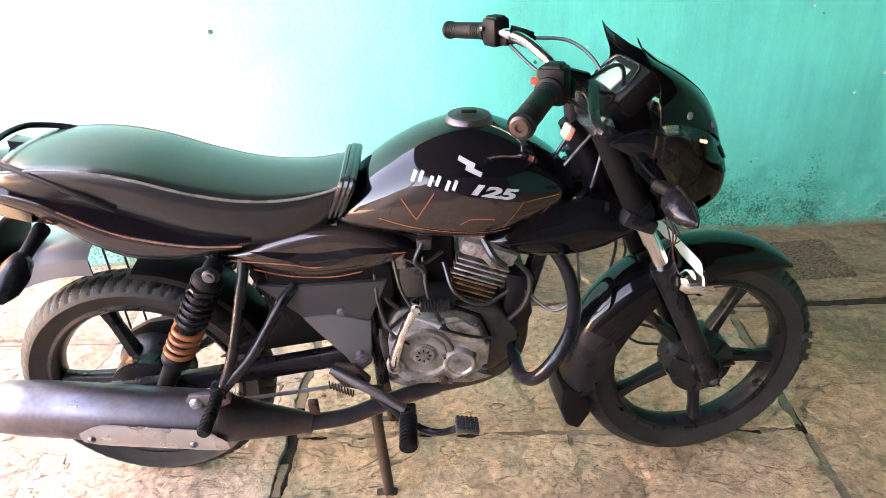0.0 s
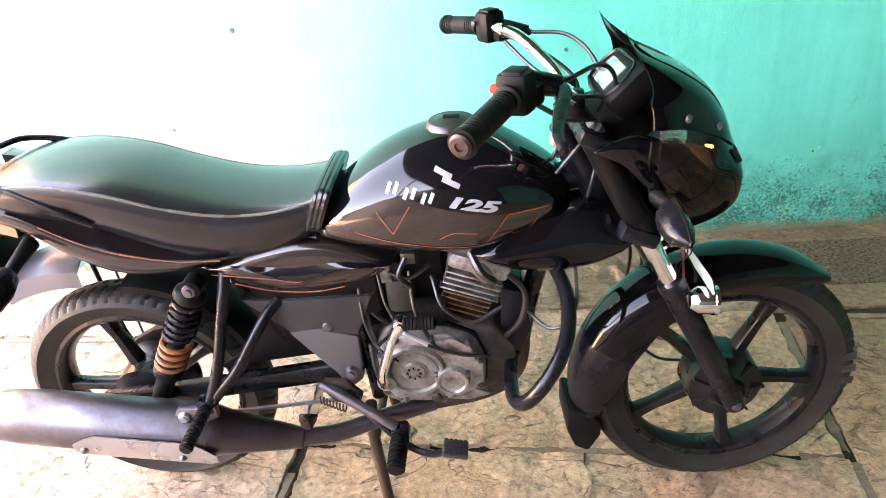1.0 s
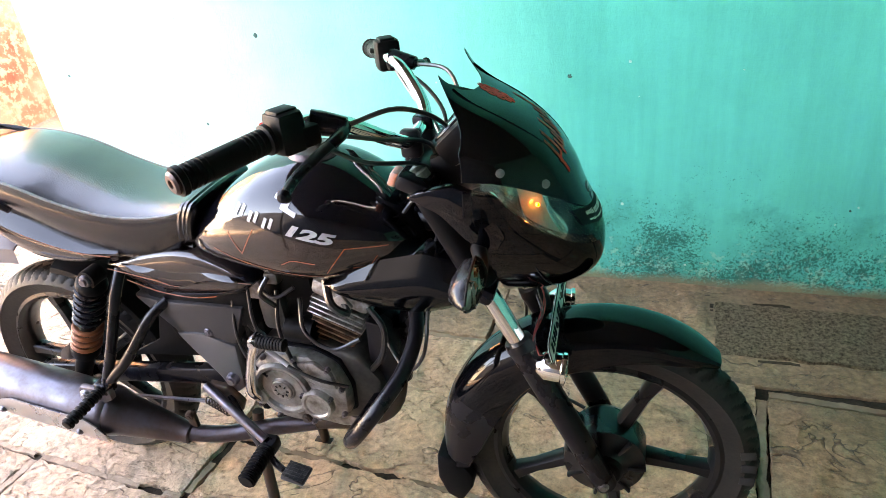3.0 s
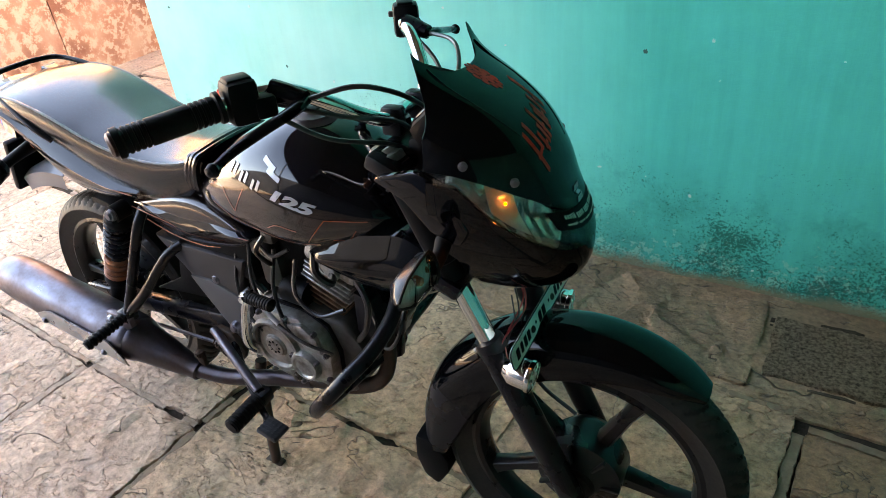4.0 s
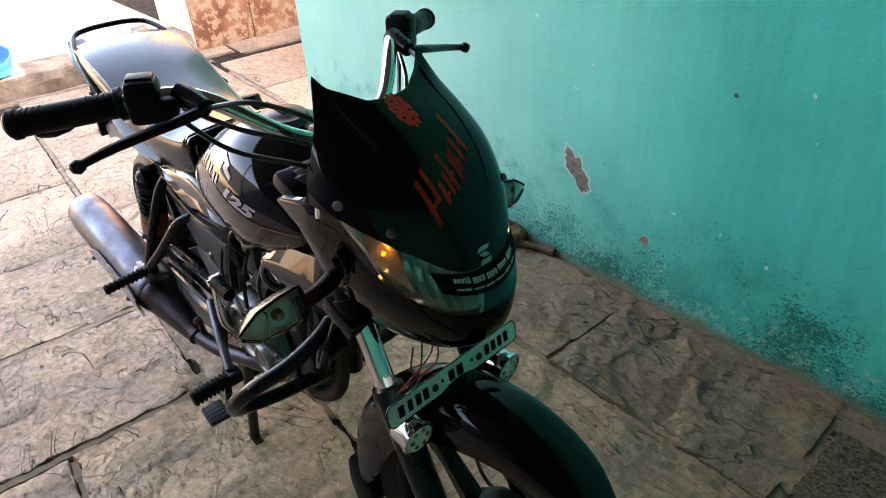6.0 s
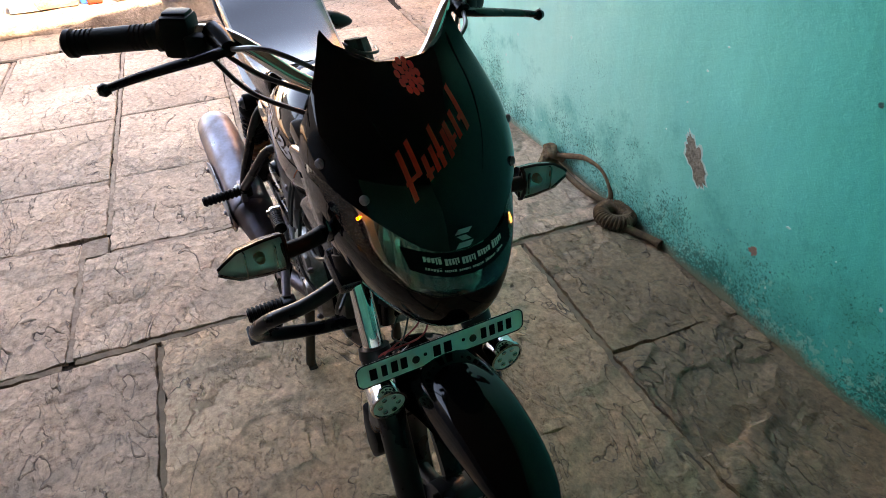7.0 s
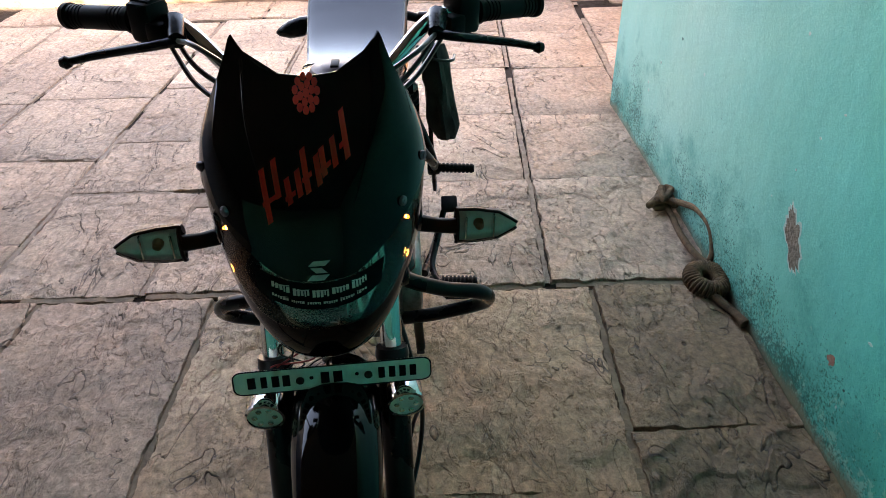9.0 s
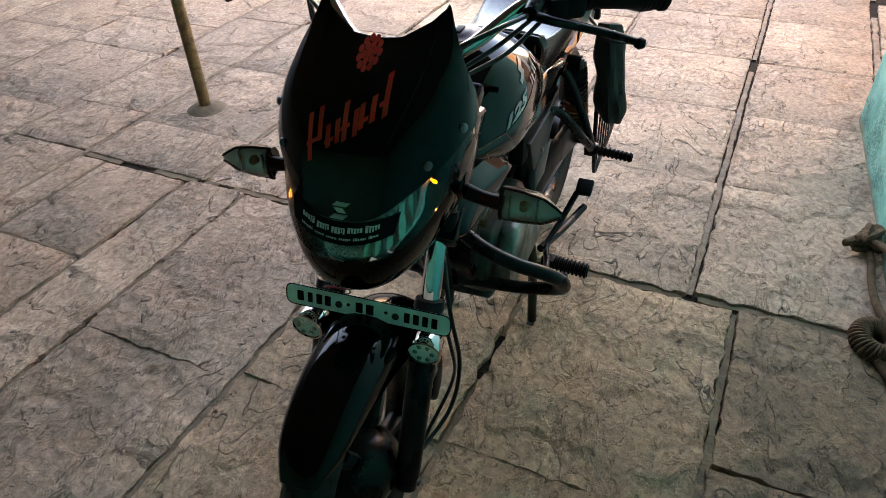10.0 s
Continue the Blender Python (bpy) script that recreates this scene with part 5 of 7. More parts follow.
# kick starter
kick = new("kick_starter")
kick.parent = BIKE
tagged(kick, "chrome kick-start lever with a ribbed rubber")
bpart("arm", tube([(0.585, -0.12, 0.385), (0.588, -0.137, 0.42), (0.615, -0.145, 0.50), (0.642, -0.148, 0.555)], [0.013, 0.011, 0.009, 0.010], 12, 4), CHROME, kick)
prof = [(0.010, 0)]
for k in range(9):
    prof += [(0.0125, 0.003 + 0.0065 * k), (0.0125, 0.007 + 0.0065 * k), (0.010, 0.0075 + 0.0065 * k)]
bpart("rubber", lathe(prof + [(0.0001, 0.066)], (0.648, -0.15, 0.557), (1, 0, -0.03), 18), GRIP, kick)
bpart("pivot", bolt((0.642, -0.15, 0.556), 0.013, 0.014, (0, -1, 0)), CHROME, kick)

# ---- frame, swing arm, stands ----
bpart("down_tube", tube([(0.965, 0, 0.78), (0.93, 0, 0.66), (0.885, 0, 0.50), (0.86, 0, 0.38)], 0.019, 12, 4), SATIN, BIKE)
bpart("head_tube", tube([HEAD + Vector((0.045 * 0.42, 0, -0.045 * 0.9)), HEAD + Vector((0.19 * 0.42, 0, -0.19 * 0.9))], 0.03, 14, 1, False), SATIN, BIKE)
bpart("spine_tube", tube([(0.98, 0, 0.76), (0.85, 0, 0.735), (0.6, 0, 0.68), (0.42, 0, 0.67)], 0.026, 12, 4), SATIN, BIKE)
bpart("battery_box", box((0.47, 0, 0.60), (0.26, 0.17, 0.15), 0.02), PLASTIC, BIKE)
for s in (-1, 1):
    bpart("wheel_hugger", slab([(0.20, 0.39), (0.30, 0.405), (0.47, 0.425), (0.455, 0.50), (0.40, 0.585), (0.335, 0.63), (0.305, 0.60), (0.335, 0.52), (0.31, 0.45)], s * 0.052, s * 0.064, 0.004), PLASTIC, BIKE)
bpart("inner_mudguard", box((0.33, 0, 0.58), (0.02, 0.13, 0.26), 0.006, Matrix.Rotation(radians(-22), 4, "Y")), PLASTIC, BIKE)
bpart("engine_mount", slab([(0.83, 0.56), (0.87, 0.55), (0.885, 0.46), (0.86, 0.40), (0.82, 0.42)], -0.06, 0.06, 0.004), SATIN, BIKE)
for s in (-1, 1):
    y = s * 0.105
    bpart("frame_tube", tube([(0.44, s * 0.055, 0.67), (0.52, s * 0.06, 0.55), (0.545, s * 0.06, 0.42), (0.55, s * 0.06, 0.30)], 0.016, 10, 4), SATIN, BIKE)
    bpart("seat_rail", tube([(0.5, s * 0.06, 0.70), (0.25, s * 0.06, 0.665), (0.0, s * 0.06, 0.74), (-0.2, s * 0.06, 0.80)], 0.014, 10, 4), SATIN, BIKE)
    arm = bpart("swing_arm", slab([(-0.06, 0.318), (-0.06, 0.352), (0.02, 0.36), (0.30, 0.395), (0.52, 0.425), (0.545, 0.405), (0.52, 0.38), (0.30, 0.352), (0.02, 0.315)], s * 0.07, s * 0.098, 0.006), SATIN, BIKE, "dusty black box-section swing arm")
    bpart("chain_adjuster", tube([(-0.05, s * 0.10, 0.336), (-0.095, s * 0.10, 0.330)], 0.006, 8, 1, False), STEEL, arm)
    bpart("pivot_bolt", bolt((0.515, s * 0.105, 0.403), 0.014, 0.010, (0, s, 0)), STEEL, arm)
    bpart("footrest_hanger", tube([(0.31, s * 0.085, 0.65), (0.305, s * 0.115, 0.61), (0.275, s * 0.155, 0.49), (0.25, s * 0.17, 0.425), (0.235, s * 0.172, 0.395)], 0.0115, 10, 4), SATIN, BIKE)
    bpart("footrest_stay", tube([(0.40, s * 0.085, 0.58), (0.37, s * 0.115, 0.555), (0.31, s * 0.155, 0.47), (0.265, s * 0.17, 0.425), (0.24, s * 0.172, 0.40)], 0.0115, 10, 4), SATIN, BIKE)
    # footrests
    for (x, z, tilt, nm) in ((0.23, 0.395, -0.15, "rear"), (0.607, 0.288, 0.0, "front")):
        peg = new("footrest")
        peg.parent = BIKE
        tagged(peg, "ribbed black rubber footrest")
        y0, L = (0.182, 0.10) if nm == "rear" else (0.17, 0.085)
        r = 0.0135 if nm == "rear" else 0.019
        prof = [(0.006, -0.02), (0.008, 0.0)]
        n = 9
        for k in range(n):
            h = L * k / n
            prof += [(r, h + 0.002), (r, h + L / n * 0.6), (r * 0.8, h + L / n * 0.66), (r * 0.8, h + L / n * 0.98)]
        bpart("rubber", lathe(prof + [(r * 0.7, L), (0.0001, L)], (x, s * y0, z), (tilt * 0.5, s, -0.06 + tilt * 0.4), 14), GRIP, peg)
        bpart("knuckle", box((x, s * (y0 - 0.012), z), (0.034, 0.034, 0.030), 0.006), SATIN, peg)
    # shock absorber
    shock = new("rear_shock")
    shock.parent = BIKE
    tagged(shock, "coil-over rear shock with an orange spring")
    t0, t1 = Vector((0.252, s * 0.108, 0.640)), Vector((0.084, s * 0.104, 0.348))
    d = (t1 - t0).normalized()
    L = (t1 - t0).length
    at = lambda u: t0 + d * (u * L)
    bpart("top_cap", tube([at(0.02), at(0.05), at(0.09)], [0.020, 0.031, 0.031], 20, 2), PLASTIC, shock)
    u = d.orthogonal().normalized()
    v = d.cross(u)
    for lo_u, hi_u, turns, paint, words in ((0.08, 0.42, 6.5, SATIN, "black painted upper coils"), (0.42, 0.68, 4.5, SPRING, "rusty orange lower coils")):
        coil = [at(lo_u + (hi_u - lo_u) * k / 90) + 0.0275 * (u * math.cos(2 * math.pi * turns * k / 90) + v * math.sin(2 * math.pi * turns * k / 90)) for k in range(91)]
        bpart("spring", tube(coil, 0.0056, 8, 1, False), paint, shock, words)
    bpart("damper_tube", tube([at(0.08), at(0.40), at(0.68)], 0.0165, 14, 1, False), PLASTIC, shock)
    bpart("lower_body", tube([at(0.66), at(0.68), at(0.73), at(0.75), at(0.9), at(0.99)], [0.026, 0.031, 0.031, 0.021, 0.020, 0.018], 16, 3), PLASTIC, shock)
    for q in (0.0, 1.0):
        bpart("eye_bolt", bolt(at(q) + Vector((0, s * 0.018, 0)), 0.014, 0.012, (0, s, 0)), STEEL, shock)
        bpart("eye", tube([at(q) - Vector((0, 0.018, 0)), at(q) + Vector((0, 0.018, 0))], 0.02, 14, 1, False), PLASTIC, shock)
    # crash guard
    bpart("crash_guard", tube([(0.90, s * 0.0, 0.61), (0.93, s * 0.04, 0.598), (0.95, s * 0.10, 0.572), (0.948, s * 0.165, 0.545), (0.928, s * 0.222, 0.520), (0.895, s * 0.248, 0.480), (0.865, s * 0.243, 0.440), (0.845, s * 0.208, 0.412), (0.838, s * 0.14, 0.392), (0.842, s * 0.06, 0.388), (0.86, s * 0.02, 0.395)], 0.0138, 12, 5), SATIN, BIKE, "bent black tubular crash guard")
# centre stand
stand = new("centre_stand")
stand.parent = BIKE
tagged(stand, "rusty black centre stand holding the rear wheel up")
for s, fx, fy in ((-1, 0.535, -0.130), (1, 0.535, 0.110)):
    bpart("leg", tube([(0.535, s * 0.085, 0.30), (0.53, s * 0.10, 0.22), (fx + 0.005, fy, 0.04), (fx, fy, 0.016)], 0.0125, 10, 3), RUST, stand)
    bpart("foot", box((fx, fy, 0.008), (0.05, 0.022, 0.016), 0.004), RUST, stand)
bpart("cross_bar", tube([(0.53, -0.105, 0.20), (0.53, 0.10, 0.20)], 0.010, 10, 1, False), RUST, stand)
side_stand = new("side_stand")
side_stand.parent = BIKE
tagged(side_stand, "folded black side stand")
bpart("leg", tube([(0.58, 0.13, 0.30), (0.47, 0.155, 0.285), (0.38, 0.17, 0.27), (0.33, 0.185, 0.275)], 0.010, 10, 4), SATIN, side_stand)
# brake pedal and gear lever
pedal = new("brake_pedal")
pedal.parent = BIKE
tagged(pedal, "black brake pedal with a checkered steel pad")
bpart("arm", tube([(0.50, -0.11, 0.36), (0.56, -0.15, 0.31), (0.62, -0.18, 0.272), (0.67, -0.205, 0.272), (0.718, -0.235, 0.315)], 0.0075, 10, 5), SATIN, pedal)
bpart("pad", box((0.728, -0.245, 0.328), (0.048, 0.042, 0.010), 0.004, Matrix.Rotation(radians(12), 4, "Y")), GREYPL, pedal)
for i in range(5):
    for j in range(5):
        bpart("stud", box((0.710 + 0.009 * i, -0.261 + 0.008 * j, 0.3335 - (0.009 * i - 0.018) * 0.21), (0.0055, 0.005, 0.003), 0, Matrix.Rotation(radians(12), 4, "Y")), GREYPL, pedal)
gear = new("gear_lever")
gear.parent = BIKE
tagged(gear, "black heel-and-toe gear lever")
bpart("arm", tube([(0.72, 0.175, 0.345), (0.66, 0.165, 0.33), (0.60, 0.15, 0.335), (0.53, 0.165, 0.36), (0.47, 0.185, 0.405)], 0.0075, 10, 5), SATIN, gear)
bpart("heel_pad", box((0.455, 0.20, 0.415), (0.045, 0.04, 0.012), 0.005, Matrix.Rotation(radians(28), 4, "Y")), GRIP, gear)
bpart("toe_pad", tube([(0.72, 0.175, 0.345), (0.725, 0.225, 0.348)], 0.011, 10, 1, False), GRIP, gear)
# clutter round the engine
for k, pts in enumerate(([(0.60, -0.05, 0.64), (0.57, -0.07, 0.60), (0.575, -0.075, 0.54), (0.60, -0.07, 0.50)], [(0.58, -0.04, 0.66), (0.55, -0.06, 0.61), (0.56, -0.065, 0.52), (0.57, -0.08, 0.46)], [(0.84, -0.06, 0.60), (0.875, -0.075, 0.56), (0.865, -0.08, 0.50), (0.83, -0.07, 0.45)], [(0.70, -0.07, 0.63), (0.66, -0.08, 0.61), (0.62, -0.07, 0.62)], [(0.86, -0.05, 0.52), (0.92, -0.10, 0.49), (0.965, -0.11, 0.54), (0.97, -0.07, 0.62)], [(0.56, -0.085, 0.46), (0.565, -0.10, 0.40), (0.575, -0.095, 0.34)])):
    bpart("hose", tube(pts, (0.0065, 0.005, 0.006, 0.004, 0.0035, 0.004)[k], 8, 6), CABLE, BIKE)
bpart("horn", lathe([(0.0001, 0.012), (0.02, 0.014), (0.034, 0.008), (0.036, -0.006), (0.015, -0.02)], (0.93, 0.0, 0.66), (1, 0, 0.1), 24), PLASTIC, BIKE)
bpart("regulator", box((0.60, -0.062, 0.615), (0.05, 0.02, 0.04), 0.004), FINS, BIKE)
bpart("coil_box", box((0.55, -0.06, 0.645), (0.07, 0.05, 0.05), 0.008), PLASTIC, BIKE)
bpart("air_box", box((0.53, 0.0, 0.55), (0.13, 0.11, 0.15), 0.02), PLASTIC, BIKE)
bpart("sump_guard", slab([(0.56, 0.305), (0.60, 0.285), (0.74, 0.283), (0.80, 0.30), (0.76, 0.318), (0.6, 0.318)], -0.075, 0.075, 0.008), ALLOY, BIKE)
bpart("chain_case", slab([(-0.06, 0.37), (0.0, 0.40), (0.3, 0.445), (0.54, 0.45), (0.54, 0.40), (0.3, 0.37), (0.02, 0.29), (-0.05, 0.30)], 0.075, 0.10, 0.01), PLASTIC, BIKE, "black chain case")
bpart("rear_brake_rod", tube([(0.03, -0.075, 0.26), (0.3, -0.09, 0.30), (0.5, -0.10, 0.33)], 0.0045, 8, 4), STEEL, BIKE)
bpart("brake_arm", slab([(-0.01, 0.29), (0.02, 0.30), (0.045, 0.255), (0.03, 0.245)], -0.082, -0.07, 0.002), STEEL, BIKE)

# ---- exhaust ----
ex = new("exhaust")
ex.parent = BIKE
tagged(ex, "stained steel exhaust with a bolted heat shield")
bpart("header_pipe", tube([(0.81, -0.02, 0.545), (0.85, -0.02, 0.51), (0.865, -0.025, 0.42), (0.845, -0.035, 0.33), (0.78, -0.05, 0.29), (0.66, -0.07, 0.28)], 0.0165, 14, 6), RUST, ex, "sooty header pipe")
bpart("link_pipe", tube([(0.67, -0.069, 0.28), (0.56, -0.10, 0.270), (0.47, -0.13, 0.262), (0.39, -0.150, 0.270)], 0.0185, 14, 6), PIPE, ex)
A, B = Vector((0.40, -0.150, 0.268)), Vector((-0.195, -0.188, 0.403))
d = (B - A).normalized()
bpart("silencer_cone", lathe([(0.019, 0.0), (0.0235, 0.004), (0.0235, 0.02), (0.026, 0.03), (0.047, 0.165), (0.053, 0.18), (0.053, 0.195)], A, d, 40), PIPE, ex, "blue-black silencer cone")
bpart("silencer", lathe([(0.051, 0.19), (0.056, 0.195), (0.058, 0.21), (0.058, 0.40), (0.056, 0.56), (0.052, 0.61), (0.048, 0.622), (0.026, 0.624), (0.024, 0.60)], A, d, 40), STEEL, ex, "dull steel silencer")
shield_row = []
rings = []
for k in range(13):
    u = k / 12
    q = A + d * (0.165 + 0.28 * u)
    w = 0.72 * min(1, 0.35 + 3 * min(u, 1 - u) ** 0.8)
    row = []
    for j in range(9):
        t = radians(-100 + w * (j - 4) * 11)
        row.append(q + 0.0665 * (Vector((0, 1, 0)) * math.sin(t) * 1.0 + Vector((0, 0, 1)) * math.cos(t)))
    rings.append(row + [p - (p - q).normalized() * 0.004 for p in row[::-1]])
shield = bpart("heat_shield", loft(rings), SHIELD, ex, "bright heat shield")
for u in (0.24, 0.93):
    q = A + d * (0.165 + 0.28 * u)
    t = radians(-100)
    o = Vector((0, math.sin(t), math.cos(t)))
    bpart("shield_bolt", bolt(q + o * 0.068, 0.008, 0.005, tuple(o)), STEEL, shield)
bpart("clamp_lug", box((0.405, -0.14, 0.302), (0.022, 0.012, 0.045), 0.004), RUST, ex)
bpart("lug_bolt", bolt((0.405, -0.147, 0.317), 0.010, 0.006, (0, -1, 0)), RUST, ex)
bpart("hanger_plate", slab([(0.15, 0.36), (0.17, 0.395), (0.25, 0.395), (0.25, 0.37), (0.2, 0.345)], -0.185, -0.17, 0.002), STEEL, ex)
bpart("hanger_bolt", bolt((0.182, -0.188, 0.376), 0.013, 0.008, (0, -1, 0)), SHIELD, ex)

# ---- tail: rear mudguard, lamp, indicators, grab rail ----
rings = []
for k in range(19):
    th = radians(25 + 55 * k / 18)
    r = 0.325 + 0.01 * math.sin(math.pi * k / 18)
    o = Vector((math.cos(th), 0, math.sin(th)))
    row = [Vector(RW) + o * (r - dz) + Vector((0, w, 0)) for w, dz in ((-0.058, 0.02), (-0.056, 0.012), (-0.04, 0.004), (0, 0), (0.04, 0.004), (0.056, 0.012), (0.058, 0.02))]
    rings.append(row + [p - o * 0.004 for p in row[::-1]])
bpart("rear_mudguard", loft(rings), PLASTIC, BIKE, "matte black rear mudguard")
rings = []
for k in range(15):
    th = radians(92 + 30 * k / 14)
    r = 0.375 + 0.02 * k / 14
    o = Vector((math.cos(th), 0, math.sin(th)))
    row = [Vector(RW) + o * (r - dz) + Vector((0, w, 0)) for w, dz in ((-0.072, 0.05), (-0.07, 0.018), (-0.045, 0.004), (0, 0), (0.045, 0.004), (0.07, 0.018), (0.072, 0.05))]
    rings.append(row + [p - o * 0.004 for p in row[::-1]])
bpart("rear_fender", loft(rings), FENDER, BIKE, "silver-grey plastic rear fender under the tail")
bpart("tail_fairing", loft([[(x, y * w, z + dz * h) for y, dz in ((-1, -0.5), (-0.9, 0.4), (-0.5, 0.55), (0, 0.6), (0.5, 0.55), (0.9, 0.4), (1, -0.5), (0, -0.7))] for x, z, w, h in ((-0.05, 0.795, 0.105, 0.06), (-0.10, 0.81, 0.098, 0.065), (-0.145, 0.825, 0.080, 0.06), (-0.175, 0.835, 0.06, 0.045))]), GLOSS, BIKE)
bpart("tail_lamp", box((-0.175, 0, 0.785), (0.05, 0.13, 0.05), 0.014), RED, BIKE, "red tail lamp")
bpart("plate_holder", box((-0.19, 0, 0.66), (0.02, 0.17, 0.14), 0.006, Matrix.Rotation(radians(18), 4, "Y")), PLASTIC, BIKE)
for s in (-1, 1):
    ind = new("rear_indicator")
    ind.parent = BIKE
    tagged(ind, "black rear direction indicator on a rubber stem")
    bpart("stem", tube([(-0.06, s * 0.07, 0.735), (-0.062, s * 0.115, 0.725), (-0.064, s * 0.15, 0.715)], [0.016, 0.013, 0.012], 12, 3), GRIP, ind)
    rings = []
    for yy, a, h in ((0.145, 0.012, 0.014), (0.152, 0.020, 0.022), (0.18, 0.026, 0.028), (0.215, 0.024, 0.025), (0.245, 0.012, 0.012), (0.254, 0.003, 0.003)):
        rings.append([(-0.066 + a * math.cos(t), s * yy, 0.712 + h * math.sin(t) - (yy - 0.145) * 0.2) for t in (2 * math.pi * i / 14 for i in range(14))])
    bpart("shell", loft(rings), SATIN, ind)
RAIL = [(0.11, -0.112, 0.785), (0.075, -0.121, 0.812), (0.02, -0.119, 0.845), (-0.04, -0.109, 0.872), (-0.10, -0.087, 0.888), (-0.118, -0.045, 0.893)]
bpart("grab_rail", tube(RAIL + [(-0.12, 0, 0.894)] + [(x, -y, z) for x, y, z in RAIL[::-1]], 0.0060, 12, 5), SATIN, BIKE, "black grab rail round the seat tail")
# left side: sari guard frame
guard = new("sari_guard")
guard.parent = BIKE
tagged(guard, "black wire guard beside the rear wheel")
bpart("rail", tube([(0.20, 0.165, 0.55), (0.16, 0.172, 0.30), (0.10, 0.175, 0.285), (-0.10, 0.175, 0.30), (-0.14, 0.172, 0.33), (-0.14, 0.16, 0.60)], 0.006, 8, 4), SATIN, guard)
for k in range(6):
    x = 0.13 - 0.045 * k
    bpart("wire", tube([(x, 0.172, 0.295), (x, 0.168, 0.58)], 0.0028, 6, 1, False), SATIN, guard)

# ---- tank fittings and graphics ----
CAPM = Matrix.Translation((0.765, -0.0, 0.881)) @ Matrix.Rotation(radians(2), 4, "Y")
cap = bpart("fuel_cap", moved(lathe([(0.0001, 0.010), (0.022, 0.010), (0.026, 0.007), (0.040, 0.006), (0.044, 0.002), (0.046, -0.006)], (0, 0, 0), (0, 0, 1), 36), CAPM), PIPE, tank, "chrome fuel filler cap")
bpart("cap_flap", moved(box((0, 0, 0.011), (0.03, 0.014, 0.005), 0.002), CAPM), PLASTIC, cap)


def ribbon(rows, half, material, name, out=0.0012, parent=None, flip=(1, -1)):
    """A painted stripe laid on both flanks of the tank, through (x, z) rows."""
    path = smooth_path([(x, 0, z) for x, z in rows], 5) if len(rows) > 2 else [Vector((rows[0][0] + (rows[1][0] - rows[0][0]) * k / 8, 0, rows[0][1] + (rows[1][1] - rows[0][1]) * k / 8)) for k in range(9)]
    for s in flip:
        b = bmesh.new()
        pairs = []
        for k, q in enumerate(path):
            dv = (path[min(k + 1, len(path) - 1)] - path[max(k - 1, 0)]).normalized()
            nv = Vector((-dv.z, 0, dv.x)) * half
            pairs.append([b.verts.new((p.x, s * tank_side(p.x, p.z, out), p.z)) for p in (q + nv, q - nv)])
        for (a, c), (e, g) in zip(pairs, pairs[1:]):
            b.faces.new((a, c, g, e))
        bpart(name, b, material, parent or tank)


def tank_patch(poly, material, name, out=0.0008, flip=(1, -1), cuts=3):
    """A painted field on the tank's flanks: an outline of (x, z) rows filled in strips."""
    for s in flip:
        b = bmesh.new()
        lo, hi = poly
        n = 40
        rows = []
        for k in range(n + 1):
            x = lo[0][0] + (lo[-1][0] - lo[0][0]) * k / n
            z0, z1 = spl(lo, x), spl(hi, x)
            rows.append([b.verts.new((x, s * tank_side(x, z0 + (z1 - z0) * j / 8, out), z0 + (z1 - z0) * j / 8)) for j in range(9)])
        for r0, r1 in zip(rows, rows[1:]):
            for j in range(8):
                b.faces.new((r0[j], r0[j + 1], r1[j + 1], r1[j]))
        bpart(name, b, material, tank)


tank_patch(([(0.51, 0.712), (0.6, 0.69), (0.7, 0.676), (0.8, 0.675), (0.93, 0.735)], [(0.51, 0.722), (0.58, 0.765), (0.66, 0.798), (0.76, 0.775), (0.85, 0.755), (0.93, 0.757)]), BROWN, "flank_paint")
for rows in ([(0.63, 0.775), (0.655, 0.735)], [(0.655, 0.735), (0.69, 0.785)], [(0.585, 0.735), (0.66, 0.715), (0.75, 0.700), (0.83, 0.697)], [(0.735, 0.722), (0.76, 0.732), (0.80, 0.727)], [(0.815, 0.705), (0.855, 0.753)], [(0.855, 0.753), (0.925, 0.752)], [(0.86, 0.712), (0.885, 0.712), (0.905, 0.735)]):
    ribbon(rows, 0.0009, ORANGE, "pinstripe", 0.0014)
# maker's badge as plain slanted shapes
for dx, dz in ((0.0, 0.0065), (0.012, -0.0085)):
    ribbon([(0.738 + dx, 0.836 + dz), (0.766 + dx, 0.822 + dz)], 0.0042, SILVER, "tank_badge", 0.0015)
